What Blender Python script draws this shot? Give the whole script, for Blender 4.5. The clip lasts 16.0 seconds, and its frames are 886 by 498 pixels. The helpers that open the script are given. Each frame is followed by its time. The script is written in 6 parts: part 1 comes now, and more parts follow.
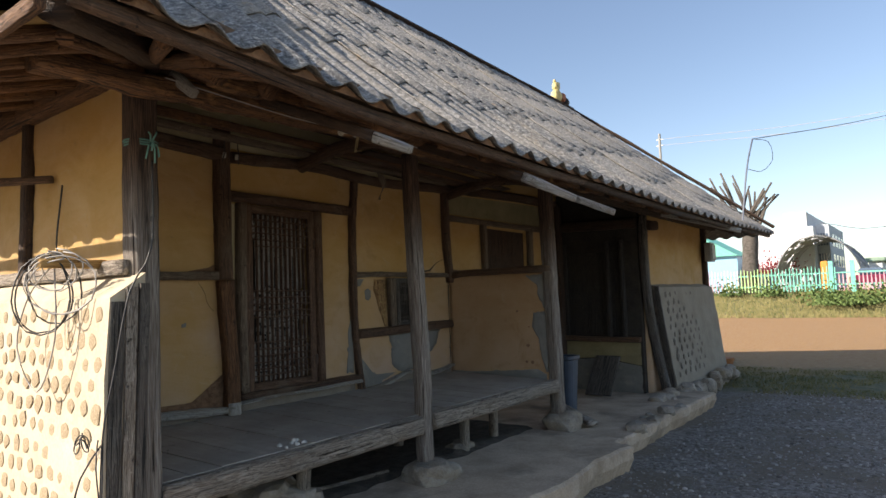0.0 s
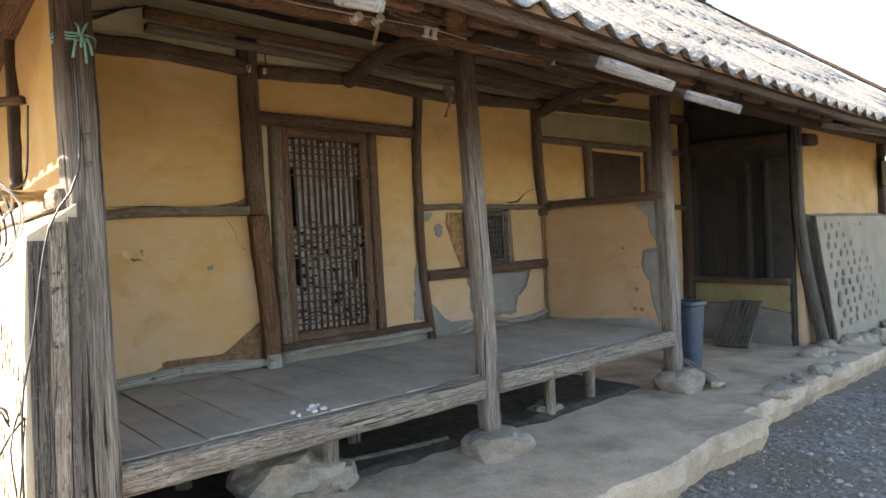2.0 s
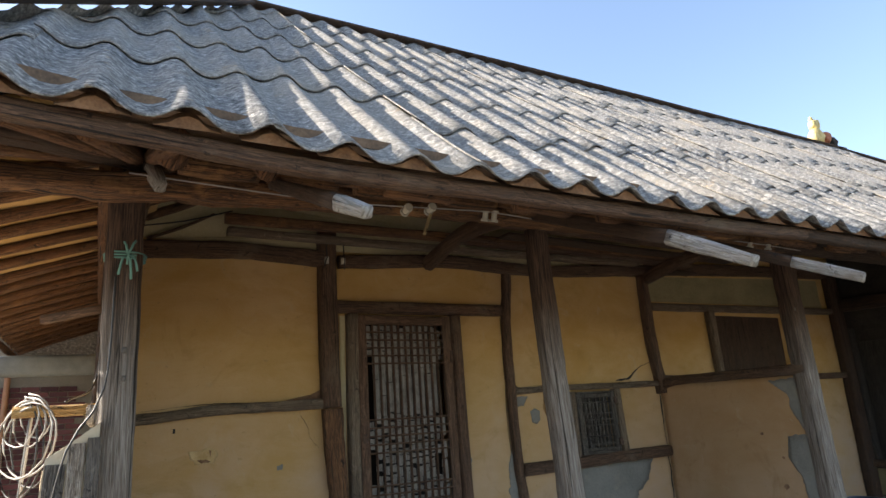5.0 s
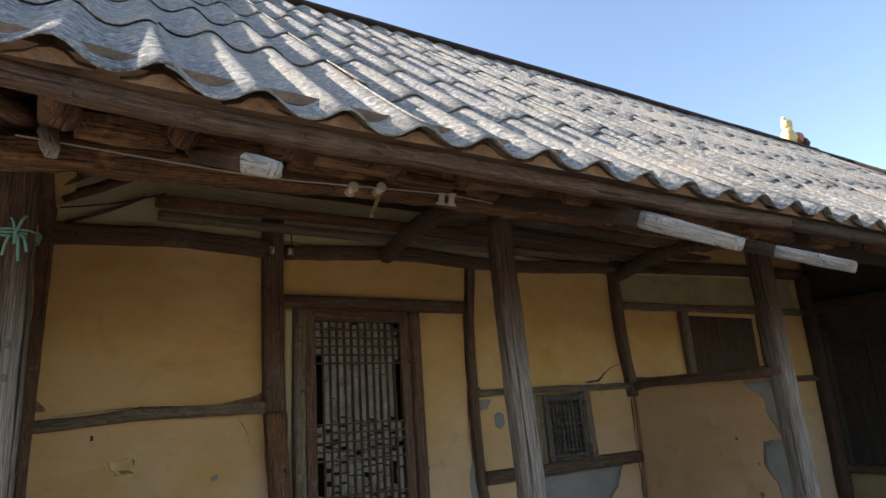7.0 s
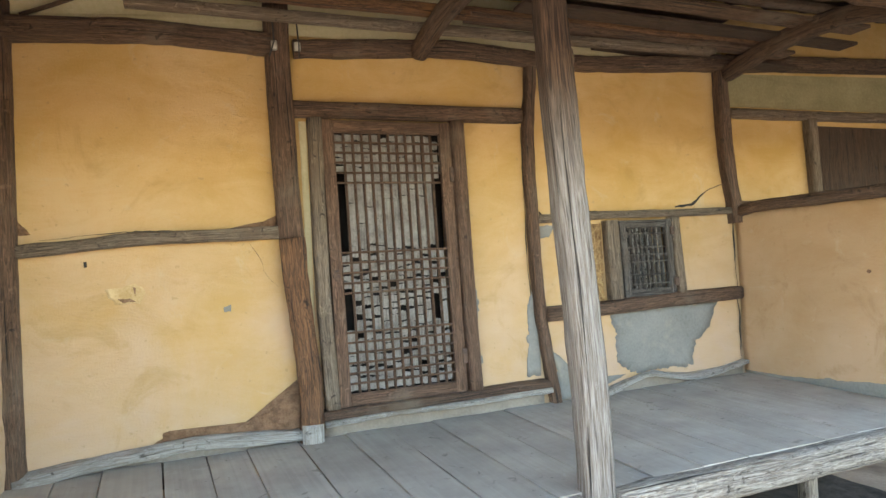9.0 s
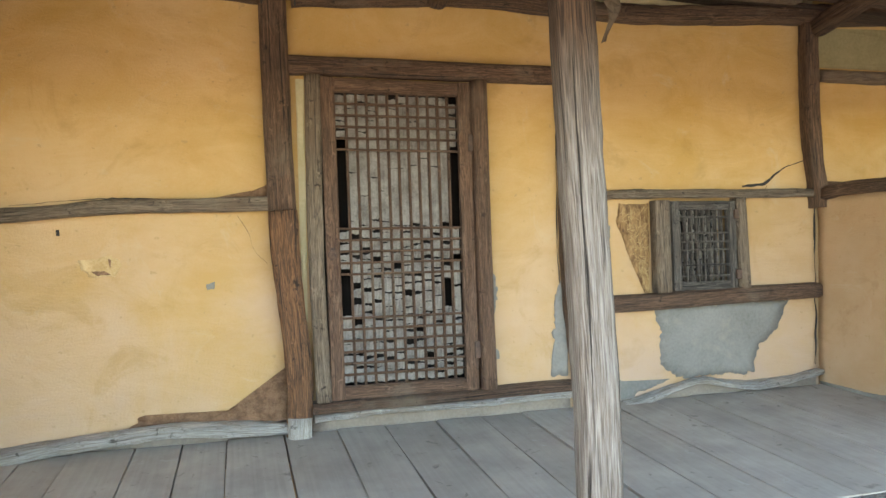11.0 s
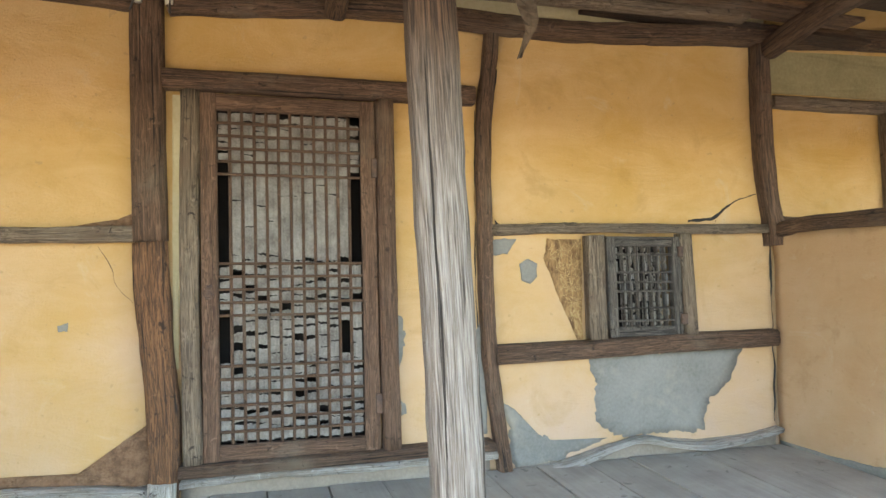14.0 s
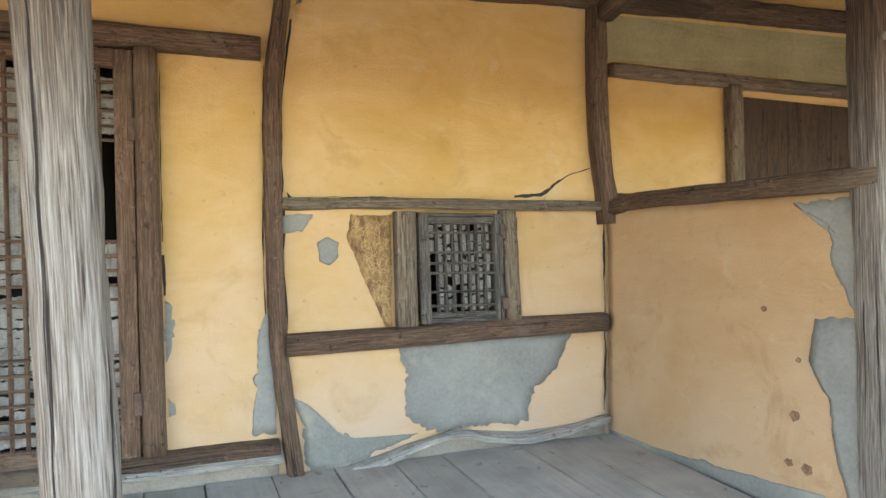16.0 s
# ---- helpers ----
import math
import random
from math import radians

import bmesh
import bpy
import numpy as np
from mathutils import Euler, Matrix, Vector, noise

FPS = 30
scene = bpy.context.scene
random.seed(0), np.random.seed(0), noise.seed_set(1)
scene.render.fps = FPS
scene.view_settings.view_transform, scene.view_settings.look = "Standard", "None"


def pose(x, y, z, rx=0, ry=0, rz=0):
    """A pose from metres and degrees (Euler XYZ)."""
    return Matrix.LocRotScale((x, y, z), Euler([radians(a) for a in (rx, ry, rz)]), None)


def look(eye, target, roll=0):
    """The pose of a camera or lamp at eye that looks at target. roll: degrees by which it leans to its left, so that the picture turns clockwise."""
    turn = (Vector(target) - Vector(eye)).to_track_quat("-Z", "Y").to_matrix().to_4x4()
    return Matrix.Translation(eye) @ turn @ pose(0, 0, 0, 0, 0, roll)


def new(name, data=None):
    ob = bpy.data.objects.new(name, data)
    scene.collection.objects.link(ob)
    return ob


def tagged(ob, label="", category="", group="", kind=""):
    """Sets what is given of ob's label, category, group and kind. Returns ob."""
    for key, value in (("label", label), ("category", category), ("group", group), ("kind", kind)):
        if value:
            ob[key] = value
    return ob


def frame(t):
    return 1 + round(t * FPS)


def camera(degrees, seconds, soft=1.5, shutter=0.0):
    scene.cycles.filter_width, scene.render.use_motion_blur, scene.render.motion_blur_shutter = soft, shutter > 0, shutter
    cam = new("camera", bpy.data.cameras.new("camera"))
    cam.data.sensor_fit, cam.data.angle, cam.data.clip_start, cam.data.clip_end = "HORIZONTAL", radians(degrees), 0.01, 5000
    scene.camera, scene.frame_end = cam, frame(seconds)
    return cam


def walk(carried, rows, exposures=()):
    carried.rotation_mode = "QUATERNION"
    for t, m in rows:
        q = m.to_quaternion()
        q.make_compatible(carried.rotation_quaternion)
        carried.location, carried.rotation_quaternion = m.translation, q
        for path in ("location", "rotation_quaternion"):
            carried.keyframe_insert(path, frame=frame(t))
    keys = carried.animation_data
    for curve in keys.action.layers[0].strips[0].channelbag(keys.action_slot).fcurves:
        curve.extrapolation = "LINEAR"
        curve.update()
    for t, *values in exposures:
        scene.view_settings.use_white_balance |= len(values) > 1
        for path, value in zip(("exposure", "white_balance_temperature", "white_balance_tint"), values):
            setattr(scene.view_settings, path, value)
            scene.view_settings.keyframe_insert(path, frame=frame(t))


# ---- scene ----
cam = camera(70.5, 16.0)
PATH = [
    (0, (0.045, 0.084, 1.646), (1.64, 1.279, 1.814), -1.7),
    (0.5, (0.369, 0.154, 1.657), (1.927, 1.398, 1.815), -2.8),
    (1, (0.728, 0.125, 1.661), (2.21, 1.456, 1.835), -1.0),
    (1.5, (1.026, 0.224, 1.623), (2.425, 1.653, 1.647), -1.8),
    (2, (1.283, 0.382, 1.616), (2.585, 1.901, 1.601), -2.3),
    (2.5, (1.583, 0.436, 1.609), (2.785, 2.033, 1.558), -2.2),
    (3, (1.802, 0.437, 1.636), (2.804, 2.168, 1.611), -1.5),
    (3.5, (1.853, 0.42, 1.664), (2.791, 2.185, 1.745), -2.2),
    (4, (1.881, 0.397, 1.744), (2.81, 2.142, 2.05), -2.8),
    (4.5, (1.869, 0.373, 1.795), (2.804, 2.085, 2.237), -2.7),
    (4.7, (1.869, 0.374, 1.815), (2.788, 2.08, 2.308), -3.0),
    (6.8, (2.092, 0.564, 1.825), (3.085, 2.217, 2.353), -3.6),
    (7, (2.164, 0.66, 1.821), (3.158, 2.318, 2.333), -3.2),
    (7.5, (2.377, 0.858, 1.788), (3.414, 2.522, 2.183), -2.3),
    (8, (2.629, 0.897, 1.721), (3.601, 2.622, 2.006), -1.5),
    (8.5, (2.795, 1.024, 1.709), (3.645, 2.831, 1.816), -1.8),
    (9, (2.908, 1.277, 1.696), (3.62, 3.145, 1.746), -3.1),
    (9.2, (2.884, 1.338, 1.704), (3.587, 3.21, 1.741), -2.3),
    (11.3, (3.506, 1.689, 1.741), (3.938, 3.641, 1.68), -0.5),
    (11.5, (3.542, 1.74, 1.733), (3.944, 3.698, 1.657), -0.1),
    (12, (3.565, 1.877, 1.73), (3.92, 3.844, 1.665), -0.2),
    (12.5, (3.563, 1.935, 1.737), (3.925, 3.902, 1.711), -0.2),
    (13, (3.633, 1.924, 1.739), (3.997, 3.89, 1.746), -0.6),
    (13.5, (3.809, 1.926, 1.746), (4.217, 3.883, 1.808), -0.8),
    (14, (4.015, 1.909, 1.746), (4.495, 3.849, 1.824), -0.4),
    (14.5, (4.183, 1.922, 1.75), (4.843, 3.809, 1.813), -1.4),
    (15, (4.38, 2.023, 1.749), (5.088, 3.893, 1.797), 0.2),
    (15.5, (4.547, 2.063, 1.768), (5.273, 3.926, 1.809), -0.8),
    (16, (4.782, 2.076, 1.764), (5.459, 3.958, 1.763), -0.2),
]
EXPOSURES = [
    (0.0, 0.85, 6900, 14), (0.5, 1.05, 6900, 14), (1.0, 1.25, 7000, 14), (1.5, 1.75, 7100, 14), (2.0, 2.50, 7200, 13), (2.5, 2.80, 7300, 13), (3.0, 3.27, 7200, 14), (3.5, 3.42, 7200, 13), (4.0, 3.02, 7200, 13), (4.5, 1.90, 7000, 12),
    (7.0, 1.60, 6800, 12), (7.5, 2.10, 7100, 12), (8.0, 2.75, 7200, 12), (8.5, 3.37, 7200, 11), (9.0, 3.82, 7200, 10), (11.5, 3.77, 7400, 10), (12.5, 3.65, 7400, 10), (14.5, 3.97, 7100, 10), (16.0, 3.92, 7100, 10),
]
walk(cam, [(t, look(eye, target, roll)) for t, eye, target, roll in PATH], EXPOSURES)

# ---- world and sun ----
SUN_TO = Vector((-1.0, 0.66, 0.74)).normalized()
world = bpy.data.worlds.new("sky")
scene.world = world
world.use_nodes = True
wt = world.node_tree
wt.nodes.clear()
sky = wt.nodes.new("ShaderNodeTexSky")
sky.sky_type = "NISHITA"
sky.sun_disc = False
sky.sun_elevation = math.asin(SUN_TO.z)
sky.sun_rotation = math.atan2(SUN_TO.x, SUN_TO.y)
sky.air_density, sky.dust_density, sky.ozone_density = 1.0, 0.7, 1.2
bgn = wt.nodes.new("ShaderNodeBackground")
bgn.inputs["Strength"].default_value = 0.115
wout = wt.nodes.new("ShaderNodeOutputWorld")
wt.links.new(sky.outputs[0], bgn.inputs["Color"])
wt.links.new(bgn.outputs[0], wout.inputs["Surface"])
sun_data = bpy.data.lights.new("sun", "SUN")
sun_data.energy, sun_data.angle, sun_data.color = 5.0, radians(0.5), (1.0, 0.93, 0.82)
sun = new("sun", sun_data)
sun.matrix_world = look((-30, 20, 25), tuple(Vector((-30, 20, 25)) - SUN_TO * 10))


# ---- materials ----
def nd(nt, kind, **kw):
    n = nt.nodes.new(kind)
    for k, v in kw.items():
        n.inputs[k.replace("_", " ")].default_value = v
    return n


def ramp(nt, src, stops):
    r = nt.nodes.new("ShaderNodeValToRGB")
    e = r.color_ramp.elements
    while len(e) < len(stops):
        e.new(0.5)
    for el, (p, c) in zip(e, stops):
        el.position = p
        el.color = (*c, 1) if len(c) == 3 else (c[0], c[0], c[0], 1)
    nt.links.new(src, r.inputs[0])
    return r.outputs[0]


def mix(nt, fac, a, b, blend="MIX"):
    m = nt.nodes.new("ShaderNodeMix")
    m.data_type, m.blend_type = "RGBA", blend
    for sock, v in ((m.inputs[0], fac), (m.inputs[6], a), (m.inputs[7], b)):
        if isinstance(v, bpy.types.NodeSocket):
            nt.links.new(v, sock)
        elif isinstance(v, (int, float)):
            sock.default_value = v
        else:
            sock.default_value = (*v, 1)
    return m.outputs[2]


def maths(nt, op, a, b):
    m = nt.nodes.new("ShaderNodeMath")
    m.operation = op
    for sock, v in ((m.inputs[0], a), (m.inputs[1], b)):
        if isinstance(v, bpy.types.NodeSocket):
            nt.links.new(v, sock)
        else:
            sock.default_value = v
    return m.outputs[0]


def noise_at(nt, vec, scale, detail=5.0, rough=0.6, stretch=None, distort=0.0):
    if stretch:
        mp = nt.nodes.new("ShaderNodeMapping")
        mp.inputs["Scale"].default_value = stretch
        nt.links.new(vec, mp.inputs["Vector"])
        vec = mp.outputs[0]
    n = nd(nt, "ShaderNodeTexNoise", Scale=scale, Detail=detail, Roughness=rough, Distortion=distort)
    nt.links.new(vec, n.inputs["Vector"])
    return n.outputs[0]


def begin(name):
    m = bpy.data.materials.new(name)
    m.use_nodes = True
    nt = m.node_tree
    return m, nt, nt.nodes["Principled BSDF"]


def coords(nt, kind="Object"):
    return nt.nodes.new("ShaderNodeTexCoord").outputs[kind]


def bump(nt, bsdf, height, strength, dist):
    b = nd(nt, "ShaderNodeBump", Strength=strength, Distance=dist)
    nt.links.new(height, b.inputs["Height"])
    nt.links.new(b.outputs[0], bsdf.inputs["Normal"])


def surface(name, dark, light, scale=6.0, fine=60.0, rough=0.85, relief=0.4, depth=0.01, stain=None, stain_scale=1.5, lo=0.5, hi=0.7, stretch=None, metal=0.0):
    """A mineral or painted surface with two scales of noise and optional stains."""
    m, nt, b = begin(name)
    c = coords(nt)
    n1 = noise_at(nt, c, scale, 6, 0.6, stretch)
    n2 = noise_at(nt, c, fine, 4, 0.65, stretch)
    f = maths(nt, "ADD", maths(nt, "MULTIPLY", n1, 0.62), maths(nt, "MULTIPLY", n2, 0.38))
    col = ramp(nt, f, [(0.38, dark), (0.62, light)])
    if stain:
        s = ramp(nt, noise_at(nt, c, stain_scale, 8, 0.65), [(lo, (0.0,)), (hi, (1.0,))])
        col = mix(nt, s, col, stain)
    nt.links.new(col, b.inputs["Base Color"])
    b.inputs["Roughness"].default_value = rough
    b.inputs["Metallic"].default_value = metal
    bump(nt, b, f, relief, depth)
    return m


def timber_mat(name, dark, light, crack=(0.02, 0.014, 0.01), stain=None, lo=0.5, hi=0.75, rough=0.8, cracks=0.36):
    """Sawn or hewn wood; the grain runs along the second UV axis, in metres."""
    m, nt, b = begin(name)
    uv = coords(nt, "UV")
    ob = coords(nt)
    g = noise_at(nt, uv, 1.0, 6, 0.70, (200, 4.5, 1), 0.2)
    rings = noise_at(nt, uv, 1.0, 4, 0.55, (34, 1.5, 1), 1.6)
    w = nd(nt, "ShaderNodeMath")
    w.operation = "FRACT"
    nt.links.new(maths(nt, "MULTIPLY", rings, 9.0), w.inputs[0])
    gr = maths(nt, "ADD", maths(nt, "MULTIPLY", g, 0.7), maths(nt, "MULTIPLY", w.outputs[0], 0.3))
    col = ramp(nt, gr, [(0.38, dark), (0.58, light)])
    big = noise_at(nt, ob, 2.3, 5, 0.6)
    streak = ramp(nt, noise_at(nt, uv, 1.0, 5, 0.7, (62, 3.0, 1), 1.4), [(0.40, (0.62,)), (0.50, (0.0,))])
    col = mix(nt, streak, col, tuple(0.55 * v for v in dark))
    worn = ramp(nt, noise_at(nt, uv, 1.0, 6, 0.75, (40, 6.0, 1), 1.0), [(0.56, (0.0,)), (0.66, (0.6,))])
    col = mix(nt, worn, col, tuple(min(0.8, 1.35 * v) for v in light))
    if stain:
        col = mix(nt, ramp(nt, big, [(lo, (0.0,)), (hi, (1.0,))]), col, stain)
    ck = ramp(nt, noise_at(nt, uv, 1.0, 3, 0.5, (58, 1.3, 1), 0.7), [(cracks - 0.06, (1.0,)), (cracks - 0.02, (0.0,))])
    col = mix(nt, ck, col, crack)
    # rot pits and flakes of dried clay
    pit = ramp(nt, noise_at(nt, ob, 24.0, 5, 0.75, None, 0.6), [(0.35, (0.85,)), (0.40, (0.0,))])
    col = mix(nt, pit, col, crack)
    flake = ramp(nt, noise_at(nt, ob, 17.0, 6, 0.8, None, 0.9), [(0.60, (0.0,)), (0.64, (0.5,))])
    col = mix(nt, flake, col, tuple(min(0.7, 1.5 * v + 0.02) for v in light))
    nt.links.new(col, b.inputs["Base Color"])
    b.inputs["Roughness"].default_value = rough
    h = maths(nt, "SUBTRACT", gr, maths(nt, "MULTIPLY", maths(nt, "MAXIMUM", ck, pit), 0.9))
    bump(nt, b, h, 1.0, 0.014)
    return m


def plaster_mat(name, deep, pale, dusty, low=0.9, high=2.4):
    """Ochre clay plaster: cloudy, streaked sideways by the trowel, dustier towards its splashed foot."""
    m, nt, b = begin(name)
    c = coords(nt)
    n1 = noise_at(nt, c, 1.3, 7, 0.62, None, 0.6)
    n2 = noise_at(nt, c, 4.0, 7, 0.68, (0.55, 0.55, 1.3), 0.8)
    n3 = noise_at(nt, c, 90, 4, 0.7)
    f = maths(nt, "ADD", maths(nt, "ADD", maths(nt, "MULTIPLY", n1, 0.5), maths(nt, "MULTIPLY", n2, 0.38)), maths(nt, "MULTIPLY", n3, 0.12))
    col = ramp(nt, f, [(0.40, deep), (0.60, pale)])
    sep = nt.nodes.new("ShaderNodeSeparateXYZ")
    nt.links.new(c, sep.inputs[0])
    mr = nd(nt, "ShaderNodeMapRange")
    mr.inputs[1].default_value, mr.inputs[2].default_value, mr.inputs[3].default_value, mr.inputs[4].default_value = low, high, 0.82, 0.0
    nt.links.new(sep.outputs[2], mr.inputs[0])
    fac = maths(nt, "MULTIPLY", mr.outputs[0], maths(nt, "ADD", maths(nt, "MULTIPLY", maths(nt, "SUBTRACT", n1, 0.5), 2.2), 0.75))
    col = mix(nt, fac, col, dusty)
    damp = ramp(nt, noise_at(nt, c, 2.6, 6, 0.7, None, 1.0), [(0.56, (0.0,)), (0.68, (0.38,))])
    col = mix(nt, damp, col, tuple(0.72 * v for v in deep))
    chalk = ramp(nt, noise_at(nt, c, 3.4, 6, 0.7, None, 1.2), [(0.60, (0.0,)), (0.72, (0.35,))])
    col = mix(nt, chalk, col, (0.47, 0.395, 0.285))
    specks = ramp(nt, noise_at(nt, c, 28, 2, 0.5), [(0.27, (1.0,)), (0.31, (0.0,))])
    col = mix(nt, maths(nt, "MULTIPLY", specks, 0.5), col, (0.30, 0.20, 0.10))
    nt.links.new(col, b.inputs["Base Color"])
    b.inputs["Roughness"].default_value = 0.92
    grit = noise_at(nt, c, 210, 3, 0.7)
    trowel = noise_at(nt, c, 7.0, 5, 0.6, (0.45, 0.45, 1.6), 0.5)
    bump(nt, b, maths(nt, "ADD", maths(nt, "ADD", n2, maths(nt, "MULTIPLY", trowel, 0.12)), maths(nt, "ADD", maths(nt, "MULTIPLY", n3, 0.35), maths(nt, "MULTIPLY", grit, 0.10))), 0.50, 0.022)
    return m


def plain(name, col, rough=0.6, metal=0.0):
    return surface(name, tuple(0.8 * v for v in col), tuple(min(1, 1.15 * v) for v in col), 8, 120, rough, 0.15, 0.003, metal=metal)


PLASTER = plaster_mat("ochre_plaster", (0.428, 0.261, 0.080), (0.511, 0.341, 0.160), (0.412, 0.301, 0.235), 0.75, 2.35)
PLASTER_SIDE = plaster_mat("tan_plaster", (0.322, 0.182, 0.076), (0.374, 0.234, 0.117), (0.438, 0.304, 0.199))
PLASTER_PALE = surface("cream_plaster", (0.437, 0.376, 0.218), (0.542, 0.481, 0.315), 3, 50, 0.9, 0.3, 0.01)
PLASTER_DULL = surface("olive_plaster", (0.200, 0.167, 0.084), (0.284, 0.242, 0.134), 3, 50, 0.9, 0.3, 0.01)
CEMENT = surface("grey_cement", (0.144, 0.143, 0.129), (0.217, 0.211, 0.192), 3, 60, 0.9, 0.4, 0.01, (0.281, 0.258, 0.205), 4, 0.55, 0.75)
CEMENT_FLOOR = surface("dusty_cement", (0.360, 0.270, 0.187), (0.575, 0.454, 0.337), 2.6, 45, 0.92, 0.8, 0.02, (0.197, 0.154, 0.114), 1.4, 0.52, 0.70)
EARTH = surface("bare_clay", (0.119, 0.063, 0.033), (0.266, 0.156, 0.089), 18, 90, 0.95, 1.0, 0.03)
STRAW = surface("straw_clay", (0.109, 0.055, 0.023), (0.401, 0.246, 0.109), 30, 140, 0.95, 1.0, 0.02, stretch=(1, 1, 0.35))
STONE = surface("field_stone", (0.175, 0.148, 0.118), (0.357, 0.315, 0.262), 7, 60, 0.9, 0.7, 0.02, (0.228, 0.167, 0.099), 3, 0.5, 0.75)
ROUND_STONE = surface("river_stone", (0.225, 0.159, 0.087), (0.451, 0.371, 0.252), 12, 70, 0.85, 0.5, 0.01)
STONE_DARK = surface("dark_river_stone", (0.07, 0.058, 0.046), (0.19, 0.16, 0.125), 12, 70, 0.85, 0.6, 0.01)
LIME = surface("lime_mortar", (0.479, 0.389, 0.269), (0.576, 0.502, 0.381), 3, 50, 0.9, 0.4, 0.01)
# Grey mortar, a fifth darker to put the end buttress's shade into it.
LIME_GREY_SHADED = surface("shaded_grey_mortar", (0.225, 0.194, 0.149), (0.299, 0.262, 0.206), 3, 50, 0.9, 0.4, 0.01)
WOOD_DARK = timber_mat("dark_timber", (0.030, 0.017, 0.011), (0.095, 0.052, 0.030), (0.009, 0.006, 0.005), (0.065, 0.042, 0.029), 0.45, 0.7)
WOOD_BROWN = timber_mat("brown_timber", (0.061, 0.034, 0.022), (0.183, 0.107, 0.065), (0.014, 0.009, 0.007), (0.198, 0.148, 0.104), 0.54, 0.74, cracks=0.39)
WOOD_RED = timber_mat("reddish_timber", (0.069, 0.032, 0.017), (0.253, 0.124, 0.055), (0.021, 0.011, 0.007), (0.310, 0.149, 0.052), 0.58, 0.76, cracks=0.4)
WOOD_GREY = timber_mat("weathered_timber", (0.149, 0.116, 0.088), (0.445, 0.389, 0.325), (0.033, 0.024, 0.018), (0.222, 0.157, 0.111), 0.54, 0.78, cracks=0.40)
WOOD_PALE = timber_mat("silvered_timber", (0.304, 0.277, 0.236), (0.532, 0.505, 0.456), (0.068, 0.053, 0.042), (0.243, 0.198, 0.152), 0.55, 0.75, cracks=0.36)


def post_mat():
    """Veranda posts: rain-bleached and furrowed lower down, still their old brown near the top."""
    m, nt, bs = begin("veranda_post_timber")
    uv, ob = coords(nt, "UV"), coords(nt)
    g = noise_at(nt, uv, 1.0, 6, 0.68, (230, 5.0, 1), 0.15)
    figure = noise_at(nt, uv, 1.0, 3, 0.55, (15, 0.7, 1), 0.9)
    w = nd(nt, "ShaderNodeMath")
    w.operation = "PINGPONG"
    w.inputs[1].default_value = 0.5
    nt.links.new(maths(nt, "MULTIPLY", figure, 9.0), w.inputs[0])
    gr = maths(nt, "ADD", maths(nt, "MULTIPLY", g, 0.86), maths(nt, "MULTIPLY", w.outputs[0], 0.20))
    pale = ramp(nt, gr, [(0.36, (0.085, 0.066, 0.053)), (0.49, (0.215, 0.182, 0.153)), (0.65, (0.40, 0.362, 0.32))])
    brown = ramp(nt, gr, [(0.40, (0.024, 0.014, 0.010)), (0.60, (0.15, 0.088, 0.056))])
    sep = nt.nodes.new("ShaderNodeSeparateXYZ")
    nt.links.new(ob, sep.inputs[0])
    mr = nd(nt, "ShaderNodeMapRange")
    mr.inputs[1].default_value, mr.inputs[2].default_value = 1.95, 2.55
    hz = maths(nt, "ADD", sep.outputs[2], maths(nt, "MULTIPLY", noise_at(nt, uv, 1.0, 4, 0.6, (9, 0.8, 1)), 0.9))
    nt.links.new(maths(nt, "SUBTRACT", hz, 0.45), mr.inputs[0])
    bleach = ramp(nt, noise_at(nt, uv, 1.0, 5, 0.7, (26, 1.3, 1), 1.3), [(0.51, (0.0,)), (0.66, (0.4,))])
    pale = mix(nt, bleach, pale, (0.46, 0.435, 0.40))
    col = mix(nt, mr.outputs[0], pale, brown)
    streak = ramp(nt, noise_at(nt, uv, 1.0, 6, 0.7, (24, 1.2, 1), 1.3), [(0.54, (0.0,)), (0.68, (0.6,))])
    col = mix(nt, streak, col, (0.085, 0.056, 0.040))
    ck = ramp(nt, noise_at(nt, uv, 1.0, 4, 0.6, (38, 0.7, 1), 0.5), [(0.36, (1.0,)), (0.39, (0.0,))])
    col = mix(nt, ck, col, (0.018, 0.012, 0.009))
    nt.links.new(col, bs.inputs["Base Color"])
    bs.inputs["Roughness"].default_value = 0.88
    bump(nt, bs, maths(nt, "SUBTRACT", gr, ck), 1.0, 0.014)
    return m


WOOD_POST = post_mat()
WOOD_SMOKE = timber_mat("smoke_grey_timber", (0.048, 0.041, 0.035), (0.180, 0.160, 0.138), (0.011, 0.010, 0.009), (0.105, 0.085, 0.071), 0.5, 0.7, cracks=0.42)
WOOD_ORANGE = timber_mat("split_orange_timber", (0.050, 0.022, 0.011), (0.26, 0.125, 0.050), (0.014, 0.008, 0.005), (0.44, 0.23, 0.085), 0.56, 0.66, cracks=0.42)
WOOD_RAIL = timber_mat("worn_rail_timber", (0.099, 0.070, 0.047), (0.274, 0.213, 0.152), (0.023, 0.015, 0.011), (0.167, 0.114, 0.076), 0.5, 0.72)


